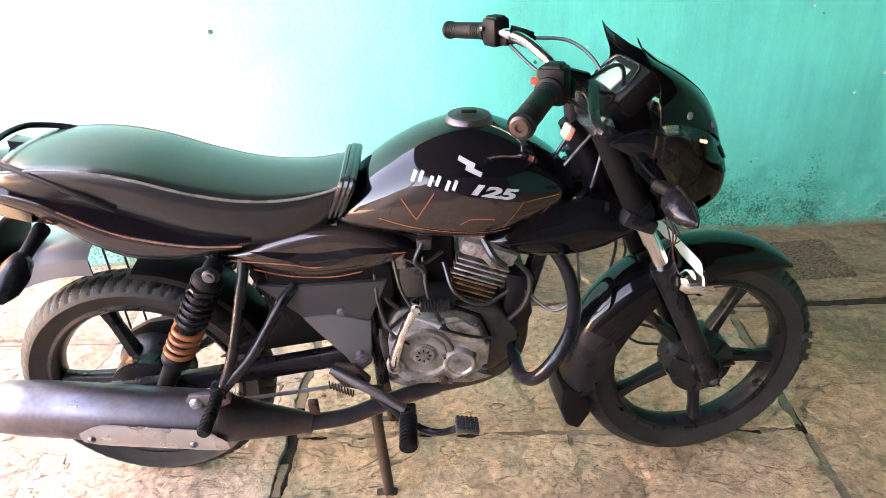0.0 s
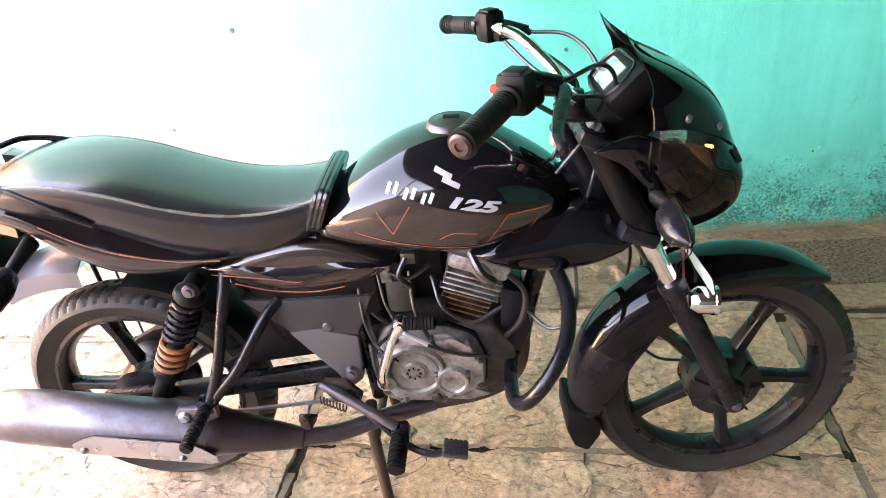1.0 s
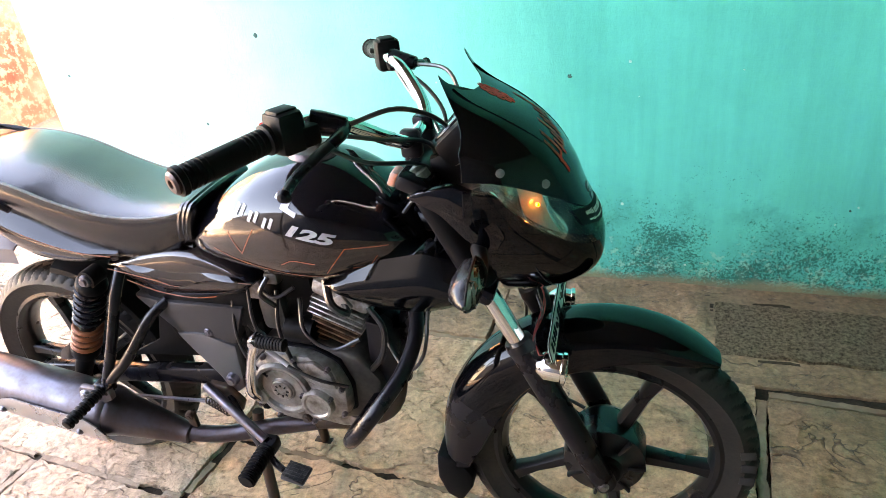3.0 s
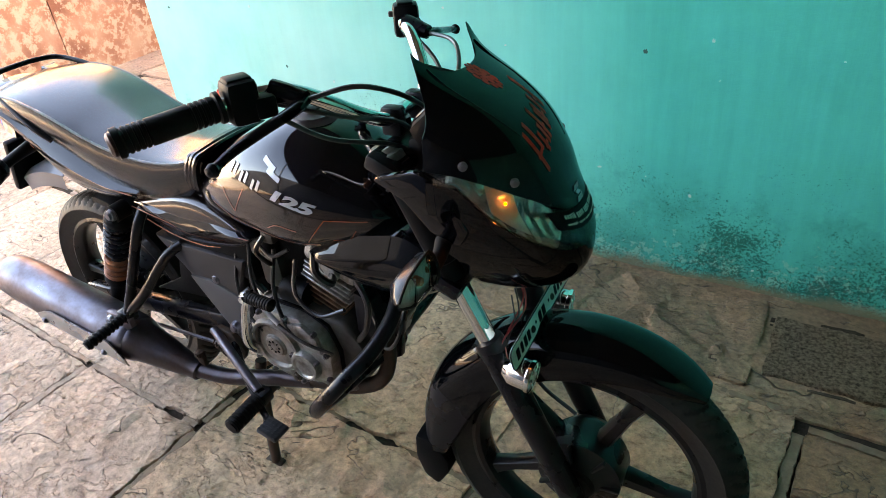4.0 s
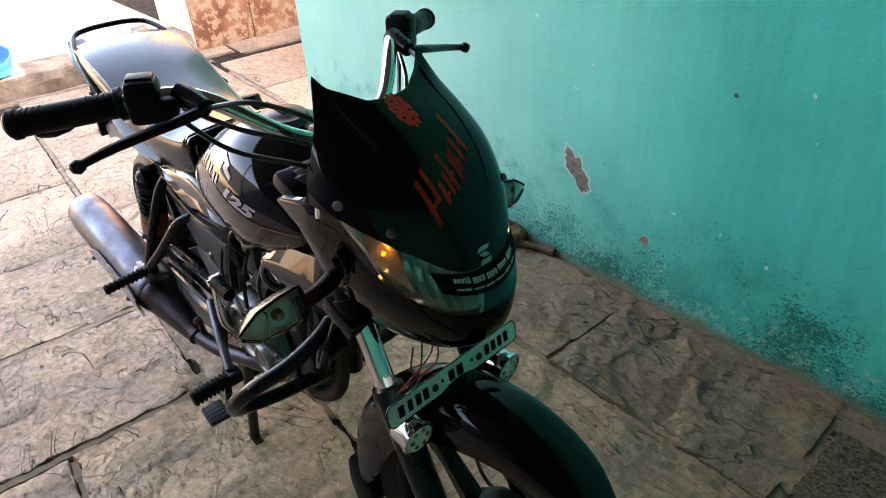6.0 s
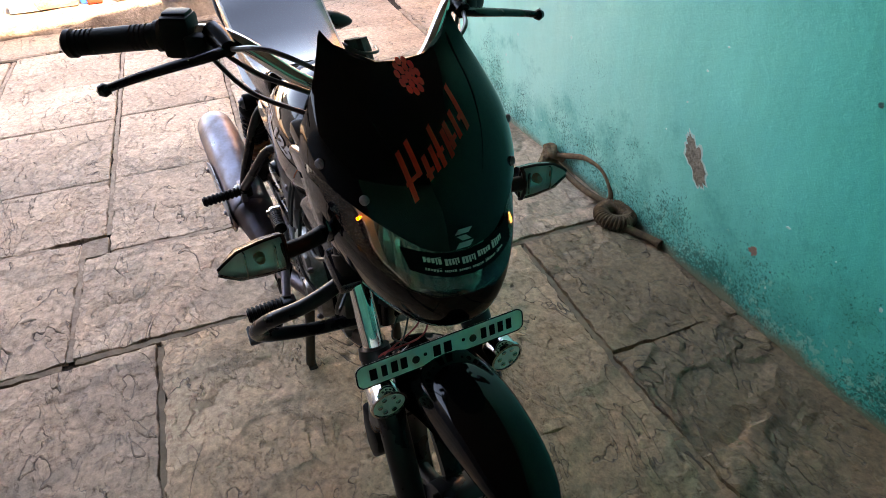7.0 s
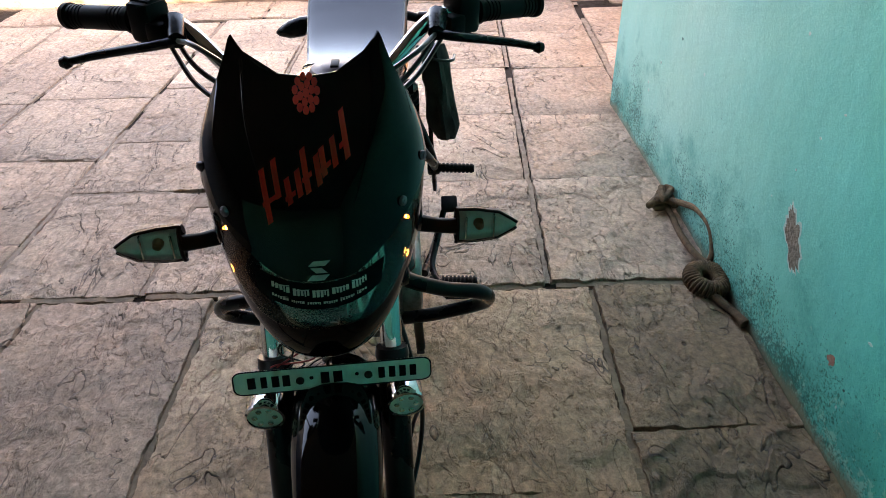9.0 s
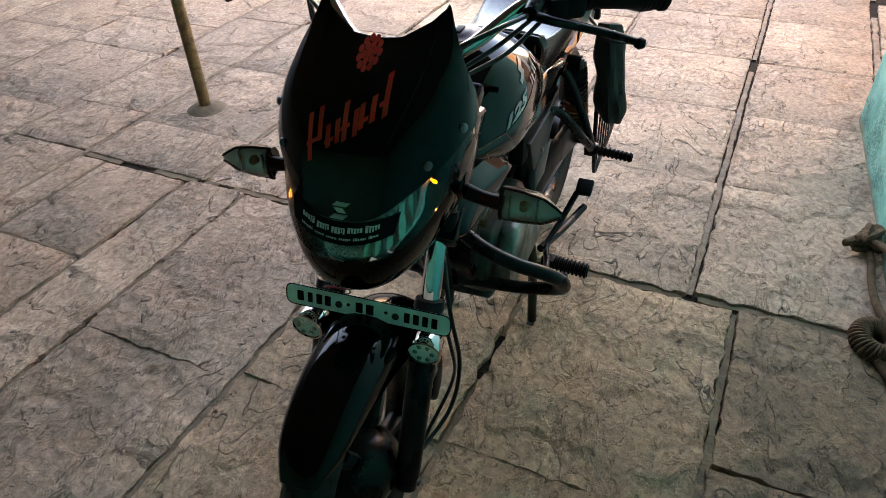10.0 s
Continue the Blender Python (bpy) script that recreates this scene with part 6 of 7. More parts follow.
# model lettering: three slanted bars, then the number
for k in range(3):
    x = 0.662 + 0.030 * k
    z = 0.814 - 0.26 * (x - 0.662)
    for dx in (-0.0065, 0.0065):
        ribbon([(x + dx - 0.0035, z - 0.0085), (x + dx + 0.0045, z + 0.0085)], 0.0032, SILVER, "letter_bar", 0.0015)
for s in (1, -1):
    cu = bpy.data.curves.new("number", "FONT")
    cu.body, cu.size, cu.shear, cu.offset = "125", 0.036, 0.35, 0.0018
    ob = new("number", cu)
    me = bpy.data.meshes.new_from_object(ob.evaluated_get(bpy.context.evaluated_depsgraph_get()))
    bpy.data.objects.remove(ob)
    b = bmesh.new()
    b.from_mesh(me)
    for _ in range(2):
        bmesh.ops.subdivide_edges(b, edges=[e for e in b.edges if e.calc_length() > 0.006], cuts=2, use_grid_fill=False)
    bmesh.ops.triangulate(b, faces=b.faces)
    for v in b.verts:
        u = v.co.x * 1.72
        x = 0.749 + u * 0.92 if s > 0 else 0.862 - u * 0.92
        z = 0.783 - 0.26 * (x - 0.755) + v.co.y * 0.75
        v.co = Vector((x, s * tank_side(x, z, 0.0016), z))
    bpart("model_number", b, SILVER, tank, "silver number lettering")
for s in (-1, 1):
    for k, rows in enumerate((([0.29, 0.655], [0.398, 0.638], [0.456, 0.628], [0.531, 0.650], [0.63, 0.649]), ([0.33, 0.632], [0.40, 0.611], [0.48, 0.604], [0.54, 0.612]))):
        bpart("panel_stripe", tube([(x, s * 0.0985, z) for x, z in rows], 0.0012, 5, 6), ORANGE, BIKE)
    bpart("tail_stripe", tube([(x, s * 0.1075, z) for x, z in ((0.0, 0.785), (0.06, 0.748), (0.13, 0.718), (0.23, 0.695), (0.32, 0.690))], 0.0015, 5, 6), ORANGE, BIKE)
    bpart("cover_screw", bolt((0.485, s * 0.094, 0.515), 0.010, 0.005, (0, s, 0)), STEEL, BIKE)
    bpart("cover_screw", bolt((0.515, s * 0.099, 0.403), 0.015, 0.008, (0, s, 0)), STEEL, BIKE)

# orange lettering on the tail, as bars
for s in (-1, 1):
    for k in range(7):
        x = -0.105 + 0.016 * k
        z = 0.826 - 0.0075 * k - 0.0006 * k * k
        bpart("tail_letter_bar", slab([(x, z), (x + 0.009, z - 0.005), (x + 0.007, z - 0.013), (x - 0.002, z - 0.008)], s * 0.094, s * 0.1010, 0), ORANGE, BIKE)
# cast ribs and brake plate on the front hub
for k in range(7):
    a = 2 * math.pi * k / 7
    q = Vector(FW) + Vector((0.055 * math.cos(a), -0.052, 0.055 * math.sin(a)))
    bpart("hub_rib", box(q, (0.042, 0.012, 0.006), 0.002, Matrix.Rotation(-a, 4, "Y")), RIM, fwheel, "", True)
bpart("speedo_drive", lathe([(0.0001, 0.012), (0.03, 0.012), (0.036, 0.004), (0.04, -0.012)], (FW[0], -0.06, FW[2]), (0, -1, 0), 28), PLASTIC, fwheel, "", True)
bpart("valve_stem", tube([(-0.155, 0, 0.46), (-0.13, -0.012, 0.445)], 0.004, 8, 1, False), GRIP, rwheel)
# worn raised lettering on the front tyre, as bars
for k in range(3):
    a = radians(-4 + 7 * k)
    q = Vector(FW) + Vector((0.252 * math.cos(a), -0.0415, 0.252 * math.sin(a)))
    bpart("tyre_letter_bar", box(q, (0.026, 0.0015, 0.018), 0.0006, Matrix.Rotation(-a, 4, "Y")), GREYPL, fwheel, "", True)

# ---- flagstones ----
def laid(b):
    """The paving lies a little askew to the wall."""
    for v in b.verts:
        x, y = v.co.x, v.co.y
        v.co.x, v.co.y = 0.038 + 0.9657 * x + 0.0402 * y, 0.0517 - 0.0536 * x + 0.9706 * y
    return b


def slab_mesh(x0, x1, y0, y1, seed, top=0.0, wob=0.004, chip=0.0045):
    """One split sandstone flag: ragged broken outline with a worn arris."""
    rnd = random.Random(seed)
    rim = []
    def edge(ax, ay, bx, by):
        dx, dy = bx - ax, by - ay
        L = math.hypot(dx, dy)
        n = max(4, int(L / 0.014))
        k0 = rnd.uniform(0, 50)
        for k in range(n):
            u = k / n
            d = u * L
            j = wob * 1.6 * noise.noise((k0 + d * 3.5, seed * 0.37, 0)) + chip * noise.noise((k0 + d * 22, 7.7, seed)) + chip * 0.8 * max(0, noise.noise((k0 + d * 55, 3.1, seed)))
            rim.append((ax + dx * u - dy / L * j, ay + dy * u + dx / L * j))
    c = 0.006
    edge(x0 + c, y0, x1 - c, y0)
    edge(x1, y0 + c, x1, y1 - c)
    edge(x1 - c, y1, x0 + c, y1)
    edge(x0, y1 - c, x0, y0 + c)
    mx, my = (x0 + x1) / 2, (y0 + y1) / 2
    b = bmesh.new()
    rows = []
    for f, z in ((0.0, -0.02), (0.0, -0.005), (0.003, -0.0012), (0.008, 0.0)):
        rows.append([b.verts.new((x + (mx - x) * f / max(0.2, abs(x1 - x0)), y + (my - y) * f / max(0.2, abs(y1 - y0)), top + z)) for x, y in rim])
    for a, d in zip(rows, rows[1:]):
        for i in range(len(a)):
            b.faces.new((a[i], a[(i + 1) % len(a)], d[(i + 1) % len(a)], d[i]))
    b.faces.new(rows[-1])
    return b


def cleft_flag(x0, x1, y0, y1, seed, top=0.0, cell=0.0085, relief=1.0):
    """A rough-split flag: terraced face with broken rims."""
    nx, ny = int((x1 - x0) / cell), int((y1 - y0) / cell)
    turn = random.Random(seed).uniform(-0.5, 0.5)
    ca, sa = math.cos(turn), math.sin(turn)
    b = bmesh.new()
    grid = []
    for j in range(ny + 1):
        row = []
        for i in range(nx + 1):
            x, y = x0 + (x1 - x0) * i / nx, y0 + (y1 - y0) * j / ny
            rim = min(i, nx - i, j, ny - j)
            u, v = (x * ca - y * sa), (x * sa + y * ca)
            h = noise.noise((u * 4.2, v * 2.0, seed)) + 0.45 * noise.noise((u * 11, v * 6, seed + 3)) + 0.2 * noise.noise((u * 30, v * 19, seed + 7))
            q = h * 2.6
            step = math.floor(q)
            z = top + relief * 0.0026 * (step + min(1.0, (q - step) * 9)) + relief * (0.0012 * noise.noise((u * 9, v * 5, seed + 11)) + 0.0008 * noise.noise((x * 70, y * 70, seed)))
            if rim < 2:
                wide = rim == 0
                inset = 0.0 if wide else 0.0028 - cell
                if i < 2 or i > nx - 2:
                    x += (1 if i < 2 else -1) * (inset - 0.006 + 0.012 * noise.noise((y * 17, seed, 1.0 + (i > 2))) + 0.005 * noise.noise((y * 60, seed, 4.0)))
                if j < 2 or j > ny - 2:
                    y += (1 if j < 2 else -1) * (inset - 0.006 + 0.012 * noise.noise((x * 17, seed, 2.0 + (j > 2))) + 0.005 * noise.noise((x * 60, seed, 6.0)))
                z = min(z, top) - 0.018 if wide else z - 0.0012
            row.append(b.verts.new((x, y, z)))
        grid.append(row)
    for r0, r1 in zip(grid, grid[1:]):
        for i in range(nx):
            b.faces.new((r0[i], r0[i + 1], r1[i + 1], r1[i]))
    return b


FLOOR = bpy.data.objects["floor"]
FLAGS_BY_WALL = [
    (0.465, 0.965, (-2.9, -2.25, -1.62, -1.02, -0.42, 0.225)), (0.59, 0.965, (0.255, 0.81)), (-0.2, 0.435, (-2.9, -2.25, -1.65, -1.05, -0.42, 0.235)), (0.015, 0.565, (0.265, 0.985, 1.59)), (-0.35, 0.53, (1.62, 2.3, 3.0, 3.7)),
    (-0.57, -0.005, (0.27, 1.0, 1.6)), (-0.735, -0.22, (-2.65, -2.05, -1.48, -0.84, -0.29)), (-0.815, -0.22, (-0.265, 0.24)), (-1.34, -0.755, (-2.65, -2.0, -1.46, -0.83, -0.4)), (-1.34, -0.835, (-0.375, 0.25)),
]
FLAGS_MIDDLE = [
    (-1.12, -0.59, (0.28, 1.03, 1.65)), (-1.385, -1.14, (0.28, 1.03, 1.7)), (-1.81, -1.405, (0.29, 0.8, 1.71)), (-1.95, -1.36, (-2.6, -2.0, -1.35, -0.68, -0.05, 0.26)),
    (-2.4, -1.97, (-2.6, -1.9, -1.3, -0.68, -0.1, 0.26, 0.9, 1.6)), (-3.1, -2.42, (-2.6, -1.8, -1.1, -0.68, 0.0, 0.3, 1.0, 1.8)), (1.0, 1.7, (-2.7, -2.0, -1.17)), (1.72, 2.5, (-2.8, -2.1, -1.20)),
]
FLAGS_COURT = [
    (-0.4, 0.3, (-3.45, -2.93)), (-1.1, -0.42, (-3.45, -2.68)), (-2.0, -1.12, (-3.45, -2.68)), (0.32, 1.2, (-3.45, -2.93)),
    (-2.9, -2.02, (-3.45, -2.63)), (1.22, 2.4, (-3.8, -3.3, -2.83)), (-3.75, -3.12, (-2.75, -2.1, -1.45, -0.8, -0.15, 0.5, 1.2, 1.9)), (-4.4, -3.77, (-2.6, -1.9, -1.25, -0.6, 0.05, 0.7, 1.4, 2.2, 3.0, 3.98)),
]
FLAGS_FAR = [
    (-1.06, -0.37, (1.72, 2.45, 3.2, 3.98)), (-1.75, -1.08, (1.73, 2.5, 3.25, 3.98)), (-1.955, -1.825, (0.29, 0.9, 1.71)),
    (-2.44, -1.77, (1.75, 2.5, 3.2, 3.98)), (-3.1, -2.46, (1.83, 2.6, 3.3, 3.98)), (-3.75, -3.12, (1.92, 2.7, 3.35, 3.98)),
]
BANDS = FLAGS_BY_WALL + FLAGS_MIDDLE + FLAGS_COURT + FLAGS_FAR
n = 0
for y0, y1, cuts in BANDS:
    for x0, x1 in zip(cuts, cuts[1:]):
        n += 1
        g = random.Random(n).uniform(0.002, 0.006)
        near = x0 > -0.9 and x1 < 1.8 and y0 > -1.5
        # flags by the wall and far in take the darkened stone
        stone_kind = SHADED_STONE if x0 > 1.6 and y1 > -0.02 or x0 > 0.2 and y1 > 0.9 else TAN_STONE if x0 > 0.2 and y1 > -0.58 else STONE
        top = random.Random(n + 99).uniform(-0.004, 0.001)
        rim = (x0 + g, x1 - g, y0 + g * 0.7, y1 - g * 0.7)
        part("flagstone", laid(cleft_flag(*rim, n, top, relief=1.5 if stone_kind is SHADED_STONE else 1.1) if near else slab_mesh(*rim, n, top)), stone_kind, FLOOR, "", 30 if near else 38)


def mortar_run(ax, ay, bx, by, half, seed, material=None, name="mortar"):
    """Crumbling mortar along one joint: ragged lengths with gaps between."""
    rnd = random.Random(seed)
    d = Vector((bx - ax, by - ay, 0))
    L = d.length
    d.normalize()
    side = Vector((-d.y, d.x, 0))
    b = bmesh.new()
    u = 0.004
    while u < L - 0.02:
        v = min(L - 0.002, u + rnd.uniform(0.05, 0.22))
        if rnd.random() < (0.85 if material is GROUT else 0.45 if material is GRIME else 0.9):
            n = max(3, int((v - u) / 0.011))
            rows = []
            for k in range(n + 1):
                w = u + (v - u) * k / n
                taper = 1.0
                c = Vector((ax, ay, 0)) + d * w
                h0, h1 = (half * taper * (1.0 + 0.45 * noise.noise((w * 60 + q, seed * 1.7, q)) + 0.6 * noise.noise((w * 14 + q, seed * 0.7, q + 3))) for q in (0.0, 31.0))
                z = (-0.005 if material is GROUT else -0.004) + 0.003 * noise.noise((w * 35, seed, 5.0))
                rows.append([b.verts.new(c + side * h0 + Vector((0, 0, z - 0.012))), b.verts.new(c + side * h0 * 0.85 + Vector((0, 0, z))), b.verts.new(c - side * h1 * 0.85 + Vector((0, 0, z))), b.verts.new(c - side * h1 + Vector((0, 0, z - 0.012)))])
            for r0, r1 in zip(rows, rows[1:]):
                for j in range(3):
                    b.faces.new((r0[j], r0[j + 1], r1[j + 1], r1[j]))
        u = v
    if len(b.faces):
        part(name, b if material is GRIME else laid(b), material or JOINT, FLOOR)
    else:
        b.free()


n = 0
for y0, y1, cuts in BANDS:
    n += 1
    if y1 < 0.96:
        # joints in the shaded veranda take a darker cement colour
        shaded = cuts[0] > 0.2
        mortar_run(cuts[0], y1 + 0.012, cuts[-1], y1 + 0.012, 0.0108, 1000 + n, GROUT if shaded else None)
    for x in cuts[1:]:
        n += 1
        last = x == cuts[-1]
        mx = x + (0.014 if last else 0.0)
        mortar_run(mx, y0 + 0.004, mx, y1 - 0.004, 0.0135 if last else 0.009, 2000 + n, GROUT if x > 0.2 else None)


part("flagstone", cleft_flag(0.862, 1.47, 0.575, 0.925, 201, 0.003, 0.0075, 2.2), SHADED_STONE, FLOOR, "", 30)
for ax, ay, bx, by, half in ((1.50, 0.895, 2.0, 0.893, 0.008), (1.487, 0.64, 1.492, 0.88, 0.006), (1.50, 0.618, 1.98, 0.628, 0.006)):
    mortar_run(ax, ay, bx, by, half, int(ax * 1000), GRIME, "grime")
part("flagstone", cleft_flag(1.505, 2.1, 0.638, 0.875, 202, 0.001, 0.006, 1.8), CONCRETE, FLOOR, "", 30)
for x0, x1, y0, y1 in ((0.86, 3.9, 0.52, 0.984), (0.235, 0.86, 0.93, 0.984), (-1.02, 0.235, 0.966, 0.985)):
    part("mortar_strip", slab_mesh(x0, x1, y0, y1, int(x1 * 100) + 400, -0.005, 0.004, 0.004), SHADED_STONE, FLOOR)

part("mortar", laid(slab_mesh(-0.384, -0.274, -0.832, -0.738, 77, -0.003)), JOINT, FLOOR)

mortar_run(-2.85, 0.983, -1.17, 0.983, 0.016, 1999)

# ---- wall blemishes ----
WALLN = bpy.data.objects["wall_north"]


def blemish(name, cx, cz, w, h, tilt, material, seed, y=0.001):
    rnd = random.Random(seed)
    b = bmesh.new()
    vs = []
    for k in range(44):
        a = 2 * math.pi * k / 44
        r = 1 + 0.5 * noise.noise((math.cos(a) * 2.3 + seed * 1.37, math.sin(a) * 2.3, seed * 0.71)) + rnd.uniform(-0.14, 0.14)
        x, z = w / 2 * r * math.cos(a), h / 2 * r * math.sin(a)
        vs.append(b.verts.new((cx + x * math.cos(tilt) - z * math.sin(tilt), WALL_Y - y, cz + x * math.sin(tilt) + z * math.cos(tilt))))
    top = b.faces.new(vs)
    r = bmesh.ops.extrude_face_region(b, geom=[top])
    bmesh.ops.translate(b, vec=(0, y + 0.004, 0), verts=[v for v in r["geom"] if isinstance(v, bmesh.types.BMVert)])
    return part(name, b, material, WALLN)


blemish("bare_patch", 0.592, 0.345, 0.070, 0.155, radians(36), CHIP, 3, 0.0006)
blemish("bare_core", 0.592, 0.343, 0.056, 0.138, radians(36), BARE, 3, 0.0012)
blemish("bare_spot", 0.851, 0.203, 0.027, 0.025, 0, BARERED, 4)
for k in range(40):
    rnd = random.Random(300 + k)
    x, z = rnd.uniform(-0.9, 2.4), rnd.uniform(0.06, 1.0) ** 1.2
    s = rnd.uniform(0.004, 0.013)
    blemish("paint_chip", x, z, s, s * rnd.uniform(0.4, 1.4), rnd.uniform(-1, 1), CHIP if rnd.random() < 0.75 else STAIN, 50 + k, 0.0015)
part("nail_hole", lathe([(0.0001, -0.003), (0.007, -0.002), (0.009, 0.002)], (0.002, WALL_Y, 0.846), (0, 1, 0), 12), STAIN, WALLN)

# ---- things round the yard ----
pole = thing("roof_post", "thin weathered yellow-brown wooden post carrying the veranda roof", "post", pose(-0.265, -1.64, 0))
part("shaft", tube([(0, 0, 0), (0.004, 0.002, 0.8), (-0.003, 0.0, 1.7), (0, 0, ROOF)], [0.026, 0.025, 0.026, 0.026], 14, 6), BAMBOO, pole)
part("collar", lathe([(0.0001, 0.02), (0.04, 0.018), (0.07, 0.006), (0.085, -0.004)], (0, 0, 0), (0, 0, 1), 18), GROUT, pole, "daub of cement round the foot")

rope = thing("rope_coil", "coiled brown coir rope lying by the wall foot", "rope", pose(0.071, 0.021, 0))
part("ring", tube([(0.258 + 0.052 * math.cos(a) + 0.006 * math.sin(3 * a), 0.918 + 0.042 * math.sin(a), 0.022 + 0.004 * math.sin(5 * a)) for a in (2 * math.pi * k / 16 for k in range(16))], 0.022, 10, 3, True, None, True), ROPE, rope, "wound ring of rope")
for k in range(34):
    a = 2 * math.pi * k / 34
    m = Vector((0.258 + 0.052 * math.cos(a), 0.918 + 0.042 * math.sin(a), 0.022))
    d = Vector((math.cos(a), math.sin(a), 0))
    t = Vector((-math.sin(a), math.cos(a), 0))
    part("winding", tube([m + (d * math.cos(q) + Vector((0, 0, 1)) * math.sin(q)) * 0.0245 + t * 0.006 * math.sin(q) for q in (2 * math.pi * j / 10 for j in range(10))], 0.0042, 6, 2, True, None, True), ROPE, rope)
part("tail", tube([(0.31, 0.905, 0.02), (0.36, 0.925, 0.016), (0.41, 0.945, 0.014), (0.45, 0.955, 0.013)], [0.013, 0.012, 0.012, 0.015], 10, 5), ROPE, rope)
part("loop", tube([(-0.16, 0.92, 0.03), (-0.10, 0.93, 0.014), (0.0, 0.925, 0.012), (0.10, 0.93, 0.013), (0.165, 0.95, 0.015), (0.16, 0.966, 0.05), (0.10, 0.970, 0.10), (0.0, 0.968, 0.10), (-0.09, 0.955, 0.07), (-0.15, 0.93, 0.05)], 0.011, 10, 6), ROPE, rope)
for k in range(4):
    rnd = random.Random(k)
    pts = [(-0.17 + rnd.uniform(-0.05, 0.05), 0.905 + rnd.uniform(-0.045, 0.045), 0.015 + 0.012 * k + rnd.uniform(0, 0.02)) for _ in range(6)]
    part("knot", tube(pts, 0.012, 8, 5), ROPE, rope)

for k, ((x0, y0), (x1, y1)) in enumerate(zip(EDGE, EDGE[1:])):
    rnd = random.Random(60 + k)
    b = bmesh.new()
    cells = {}
    nx, ny = 6, 12
    for i in range(nx + 1):
        for j in range(ny + 1):
            u = (j + 0.0) / ny
            px, py = x0 + (x1 - x0) * u, y0 + (y1 - y0) * u
            d = -0.30 * (1 - i / nx)
            w = noise.noise((px * 6, py * 6, 3.0 + k))
            z = HIGH - 0.003 + 0.008 * noise.noise((px * 9 + d * 9, py * 9, 8.0)) - (0.012 if i == nx else 0)
            cells[i, j] = b.verts.new((px + d + (0.028 * w if i >= nx - 1 else 0), py + (0.006 if j == 0 else -0.006 if j == ny else 0), z))
    for j in range(ny + 1):
        q = cells[nx, j].co
        cells[nx + 1, j] = b.verts.new((q.x + 0.035 + 0.04 * noise.noise((q.x * 5, q.y * 7, 1.0)), q.y, HIGH * 0.55))
        cells[nx + 2, j] = b.verts.new((q.x + 0.045 + 0.03 * noise.noise((q.x * 7, q.y * 5, 2.0)), q.y, -0.02))
    for i in range(nx + 2):
        for j in range(ny):
            b.faces.new((cells[i, j], cells[i + 1, j], cells[i + 1, j + 1], cells[i, j + 1]))
    part("edge_stone", b, LEDGE, platform, "", 30)

tub = thing("plastic_tub", "bright blue plastic tub with a cut-away side on the plinth", "tub", pose(-2.98, -0.10, HIGH, 0, 0, 12))
b = bmesh.new()
rings = []
for k in range(33):
    a = radians(-250 + 320 * k / 32)
    cx, cy = (math.copysign(abs(f(a)) ** 0.5, f(a)) for f in (math.cos, math.sin))
    dip = 0.5 + 0.5 * math.cos(a)
    top = 0.16 - 0.085 * max(0, dip) ** 3
    rings.append([(0.12 * cx, 0.17 * cy, 0.0), (0.14 * cx, 0.19 * cy, top), (0.15 * cx, 0.20 * cy, top + 0.004), (0.148 * cx, 0.198 * cy, top - 0.008), (0.115 * cx, 0.165 * cy, 0.01)])
rings.append(rings[0])
part("shell", loft(rings, False), BLUE, tub)
part("base", lathe([(0.0001, 0.012), (0.13, 0.012), (0.13, 0.0), (0.0001, 0.0)], (0, 0, 0), (0, 0, 1), 24), BLUE, tub)
for x, y, turn in ((-3.03, 0.95, 60), (-2.97, 0.78, 75)):
    o = thing("slipper", "pale mint rubber slipper resting on the plinth", "slipper", pose(x, y, HIGH, 0, 0, turn), "pair of slippers")
    sole = []
    for z in (0.0, 0.016, 0.018):
        sole.append([(0.125 * math.cos(a), (0.045 + 0.010 * math.cos(a)) * math.sin(a) * (0.97 if z > 0.017 else 1), z) for a in (2 * math.pi * k / 28 for k in range(28))])
    part("sole", loft(sole), CHIP, o)
    part("strap", tube([(0.03, -0.045, 0.015), (0.055, -0.025, 0.04), (0.085, 0.0, 0.022), (0.055, 0.025, 0.04), (0.03, 0.045, 0.015)], 0.006, 8, 5), CHIP, o)
tray = thing("plastic_tray", "pale blue plastic tray on the plinth edge", "tray", pose(-3.12, -1.29, HIGH, 0, 0, 15))
rings = []
for z, q in ((0.0, 0.9), (0.035, 1.0), (0.04, 1.03), (0.036, 0.97), (0.008, 0.87)):
    rings.append([(0.085 * q * math.copysign(abs(math.cos(a)) ** 0.4, math.cos(a)), 0.12 * q * math.copysign(abs(math.sin(a)) ** 0.4, math.sin(a)), z) for a in (2 * math.pi * k / 28 for k in range(28))])
part("shell", loft(rings), PALEBLUE, tray)
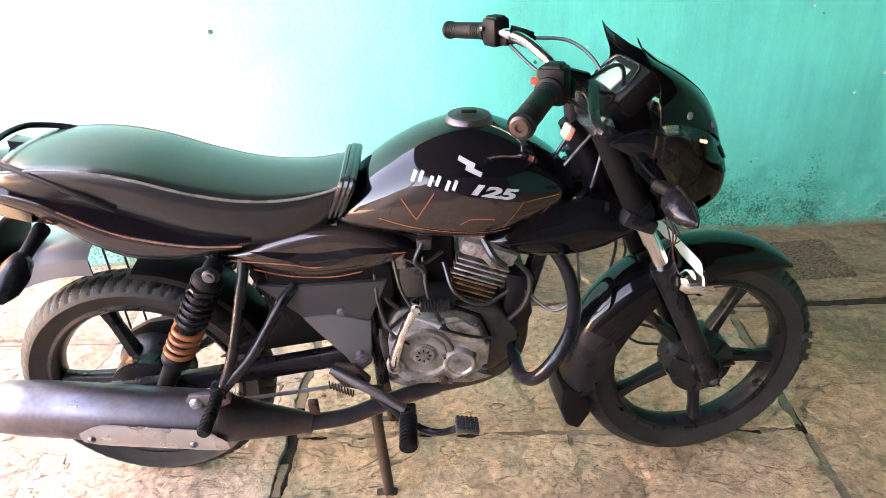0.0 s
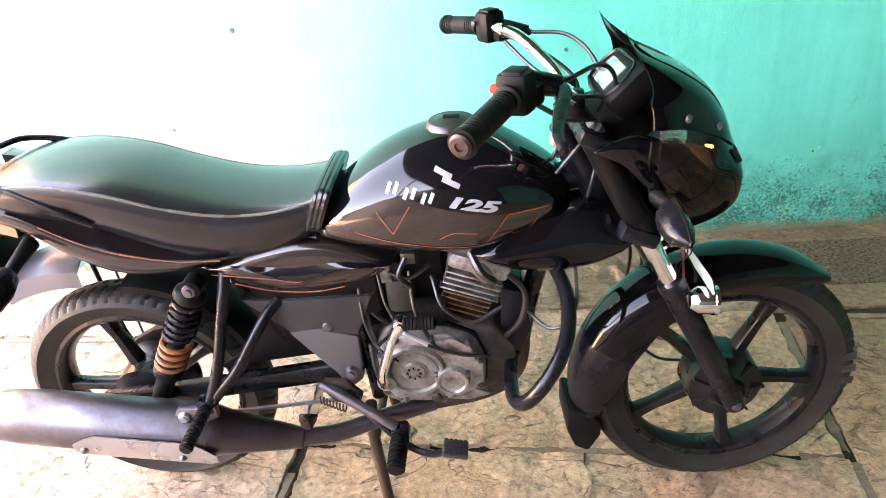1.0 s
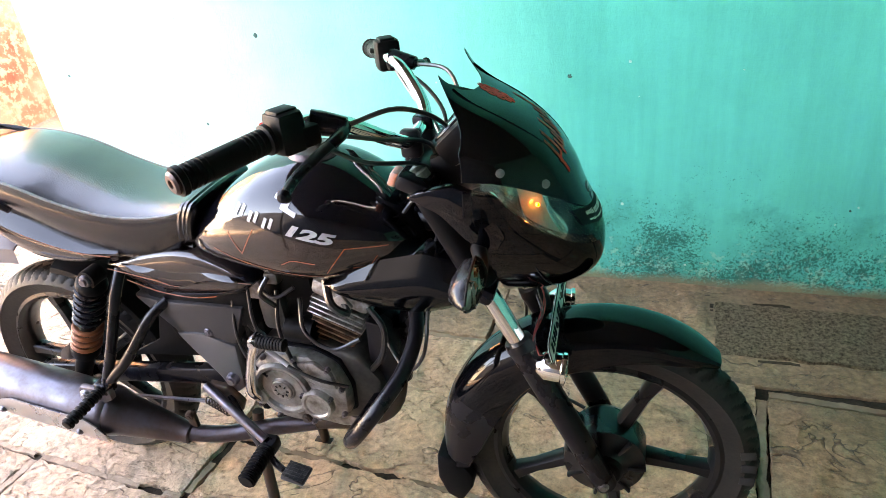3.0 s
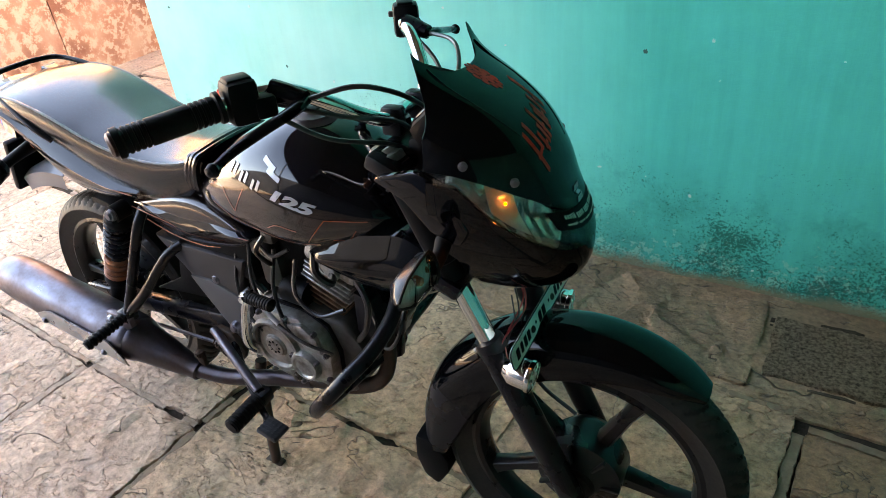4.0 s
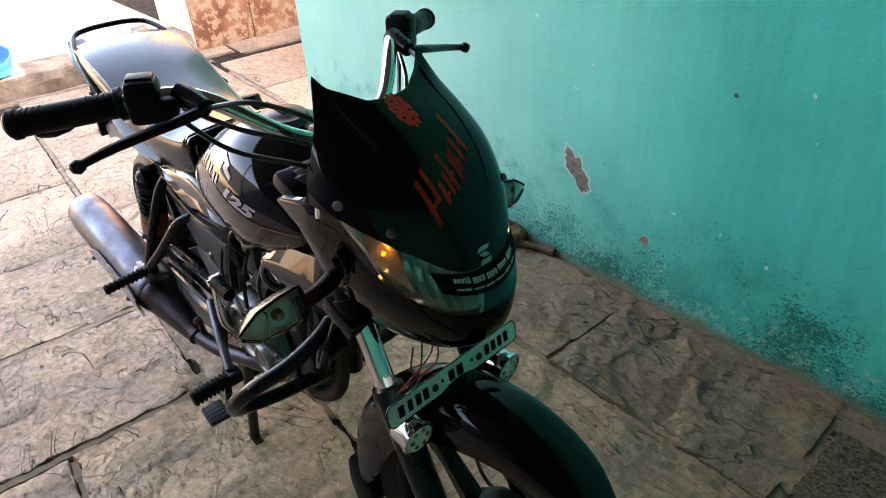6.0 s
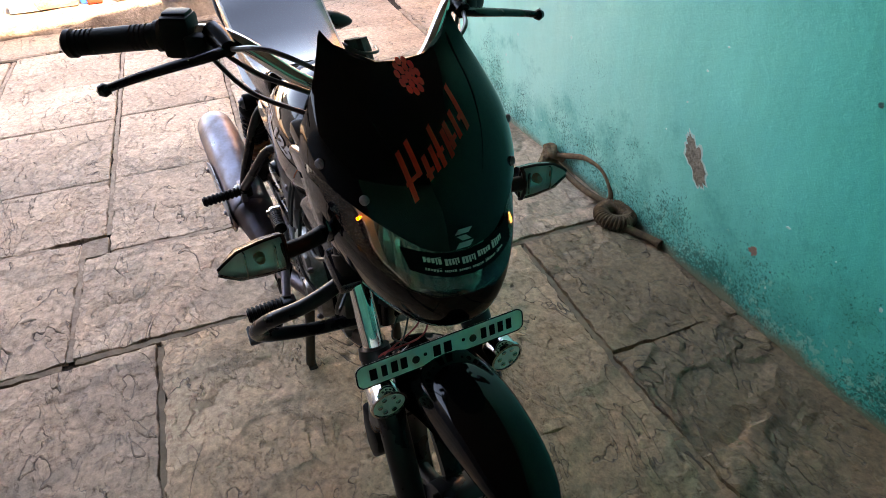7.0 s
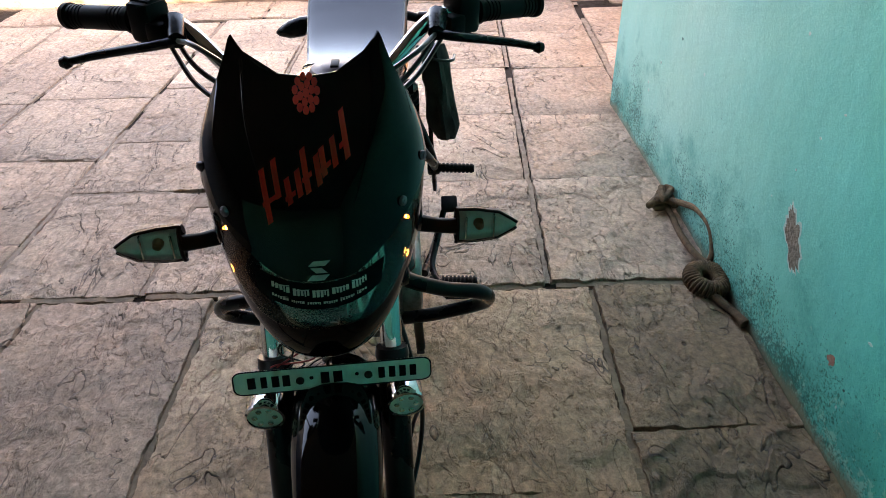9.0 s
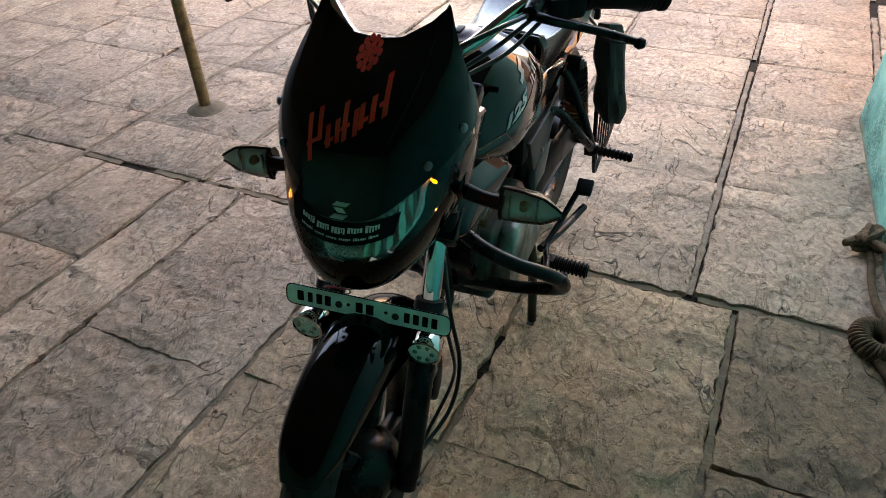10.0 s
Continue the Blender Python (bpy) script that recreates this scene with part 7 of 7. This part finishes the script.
for nm, lab, cat, mtl, x, y, sx, sy, sz, rough in (("white_bag", "crumpled white plastic bag on the plinth", "bag", WHITE, -3.10, -1.03, 0.15, 0.2, 0.09, 0.025), ("stone_block", "rough brown stone block on the plinth edge", "block", LEDGE, -3.10, -0.86, 0.16, 0.24, 0.10, 0.012), ("red_carton", "small red carton among the clutter", "carton", RED, -3.04, -0.64, 0.08, 0.09, 0.07, 0.004), ("blue_jar", "small blue jar beside the cartons", "jar", BLUE, -3.05, -0.70, 0.05, 0.05, 0.09, 0.003), ("brown_carton", "small brown carton at the plinth edge", "carton", CONCRETE, -3.02, -0.46, 0.1, 0.12, 0.09, 0.005)):
    o = thing(nm, lab, cat, pose(x, y, HIGH))
    b = box((0, 0, sz / 2), (sx, sy, sz), 0.012, None, None, 2)
    bmesh.ops.subdivide_edges(b, edges=b.edges[:], cuts=2, use_grid_fill=True)
    for v in b.verts:
        v.co += Vector((noise.noise(v.co * 20 + Vector((x, 0, 0))), noise.noise(v.co * 20 + Vector((0, 5, 0))), 0)) * rough
    part("body", b, mtl, o)

rag = thing("cloth_bag", "limp dark brown cloth bag hanging on the motorcycle's flank", "bag")
rings = []
for k in range(30):
    u = k / 29
    c0 = Vector((0.225 - 0.04 * u, 0.150 + 0.030 * u, 0.725 - 0.275 * u))
    w = (0.028 + 0.015 * min(1.0, u * 3)) * (1 - 0.35 * max(0.0, u - 0.85) / 0.15) + 0.003 * math.sin(9 * u)
    ring = []
    for j in range(28):
        a = 2 * math.pi * j / 28
        r = w * (1 + 0.20 * noise.noise((math.cos(a) * 1.5, math.sin(a) * 1.5, u * 4)) + 0.09 * math.sin(5 * a + 3 * u) + 0.05 * math.sin(9 * a - 5 * u))
        ring.append(c0 + Vector((math.cos(a) * r * 1.1, math.sin(a) * r * 0.85, 0.3 * math.cos(a) * r)))
    rings.append(ring)
part("cloth", loft(rings), RAG, rag)
part("drawstring", tube([(0.19, 0.095, 0.72), (0.225, 0.12, 0.715), (0.262, 0.15, 0.70), (0.255, 0.195, 0.692), (0.21, 0.205, 0.69)], 0.004, 8, 4), CABLE, rag)
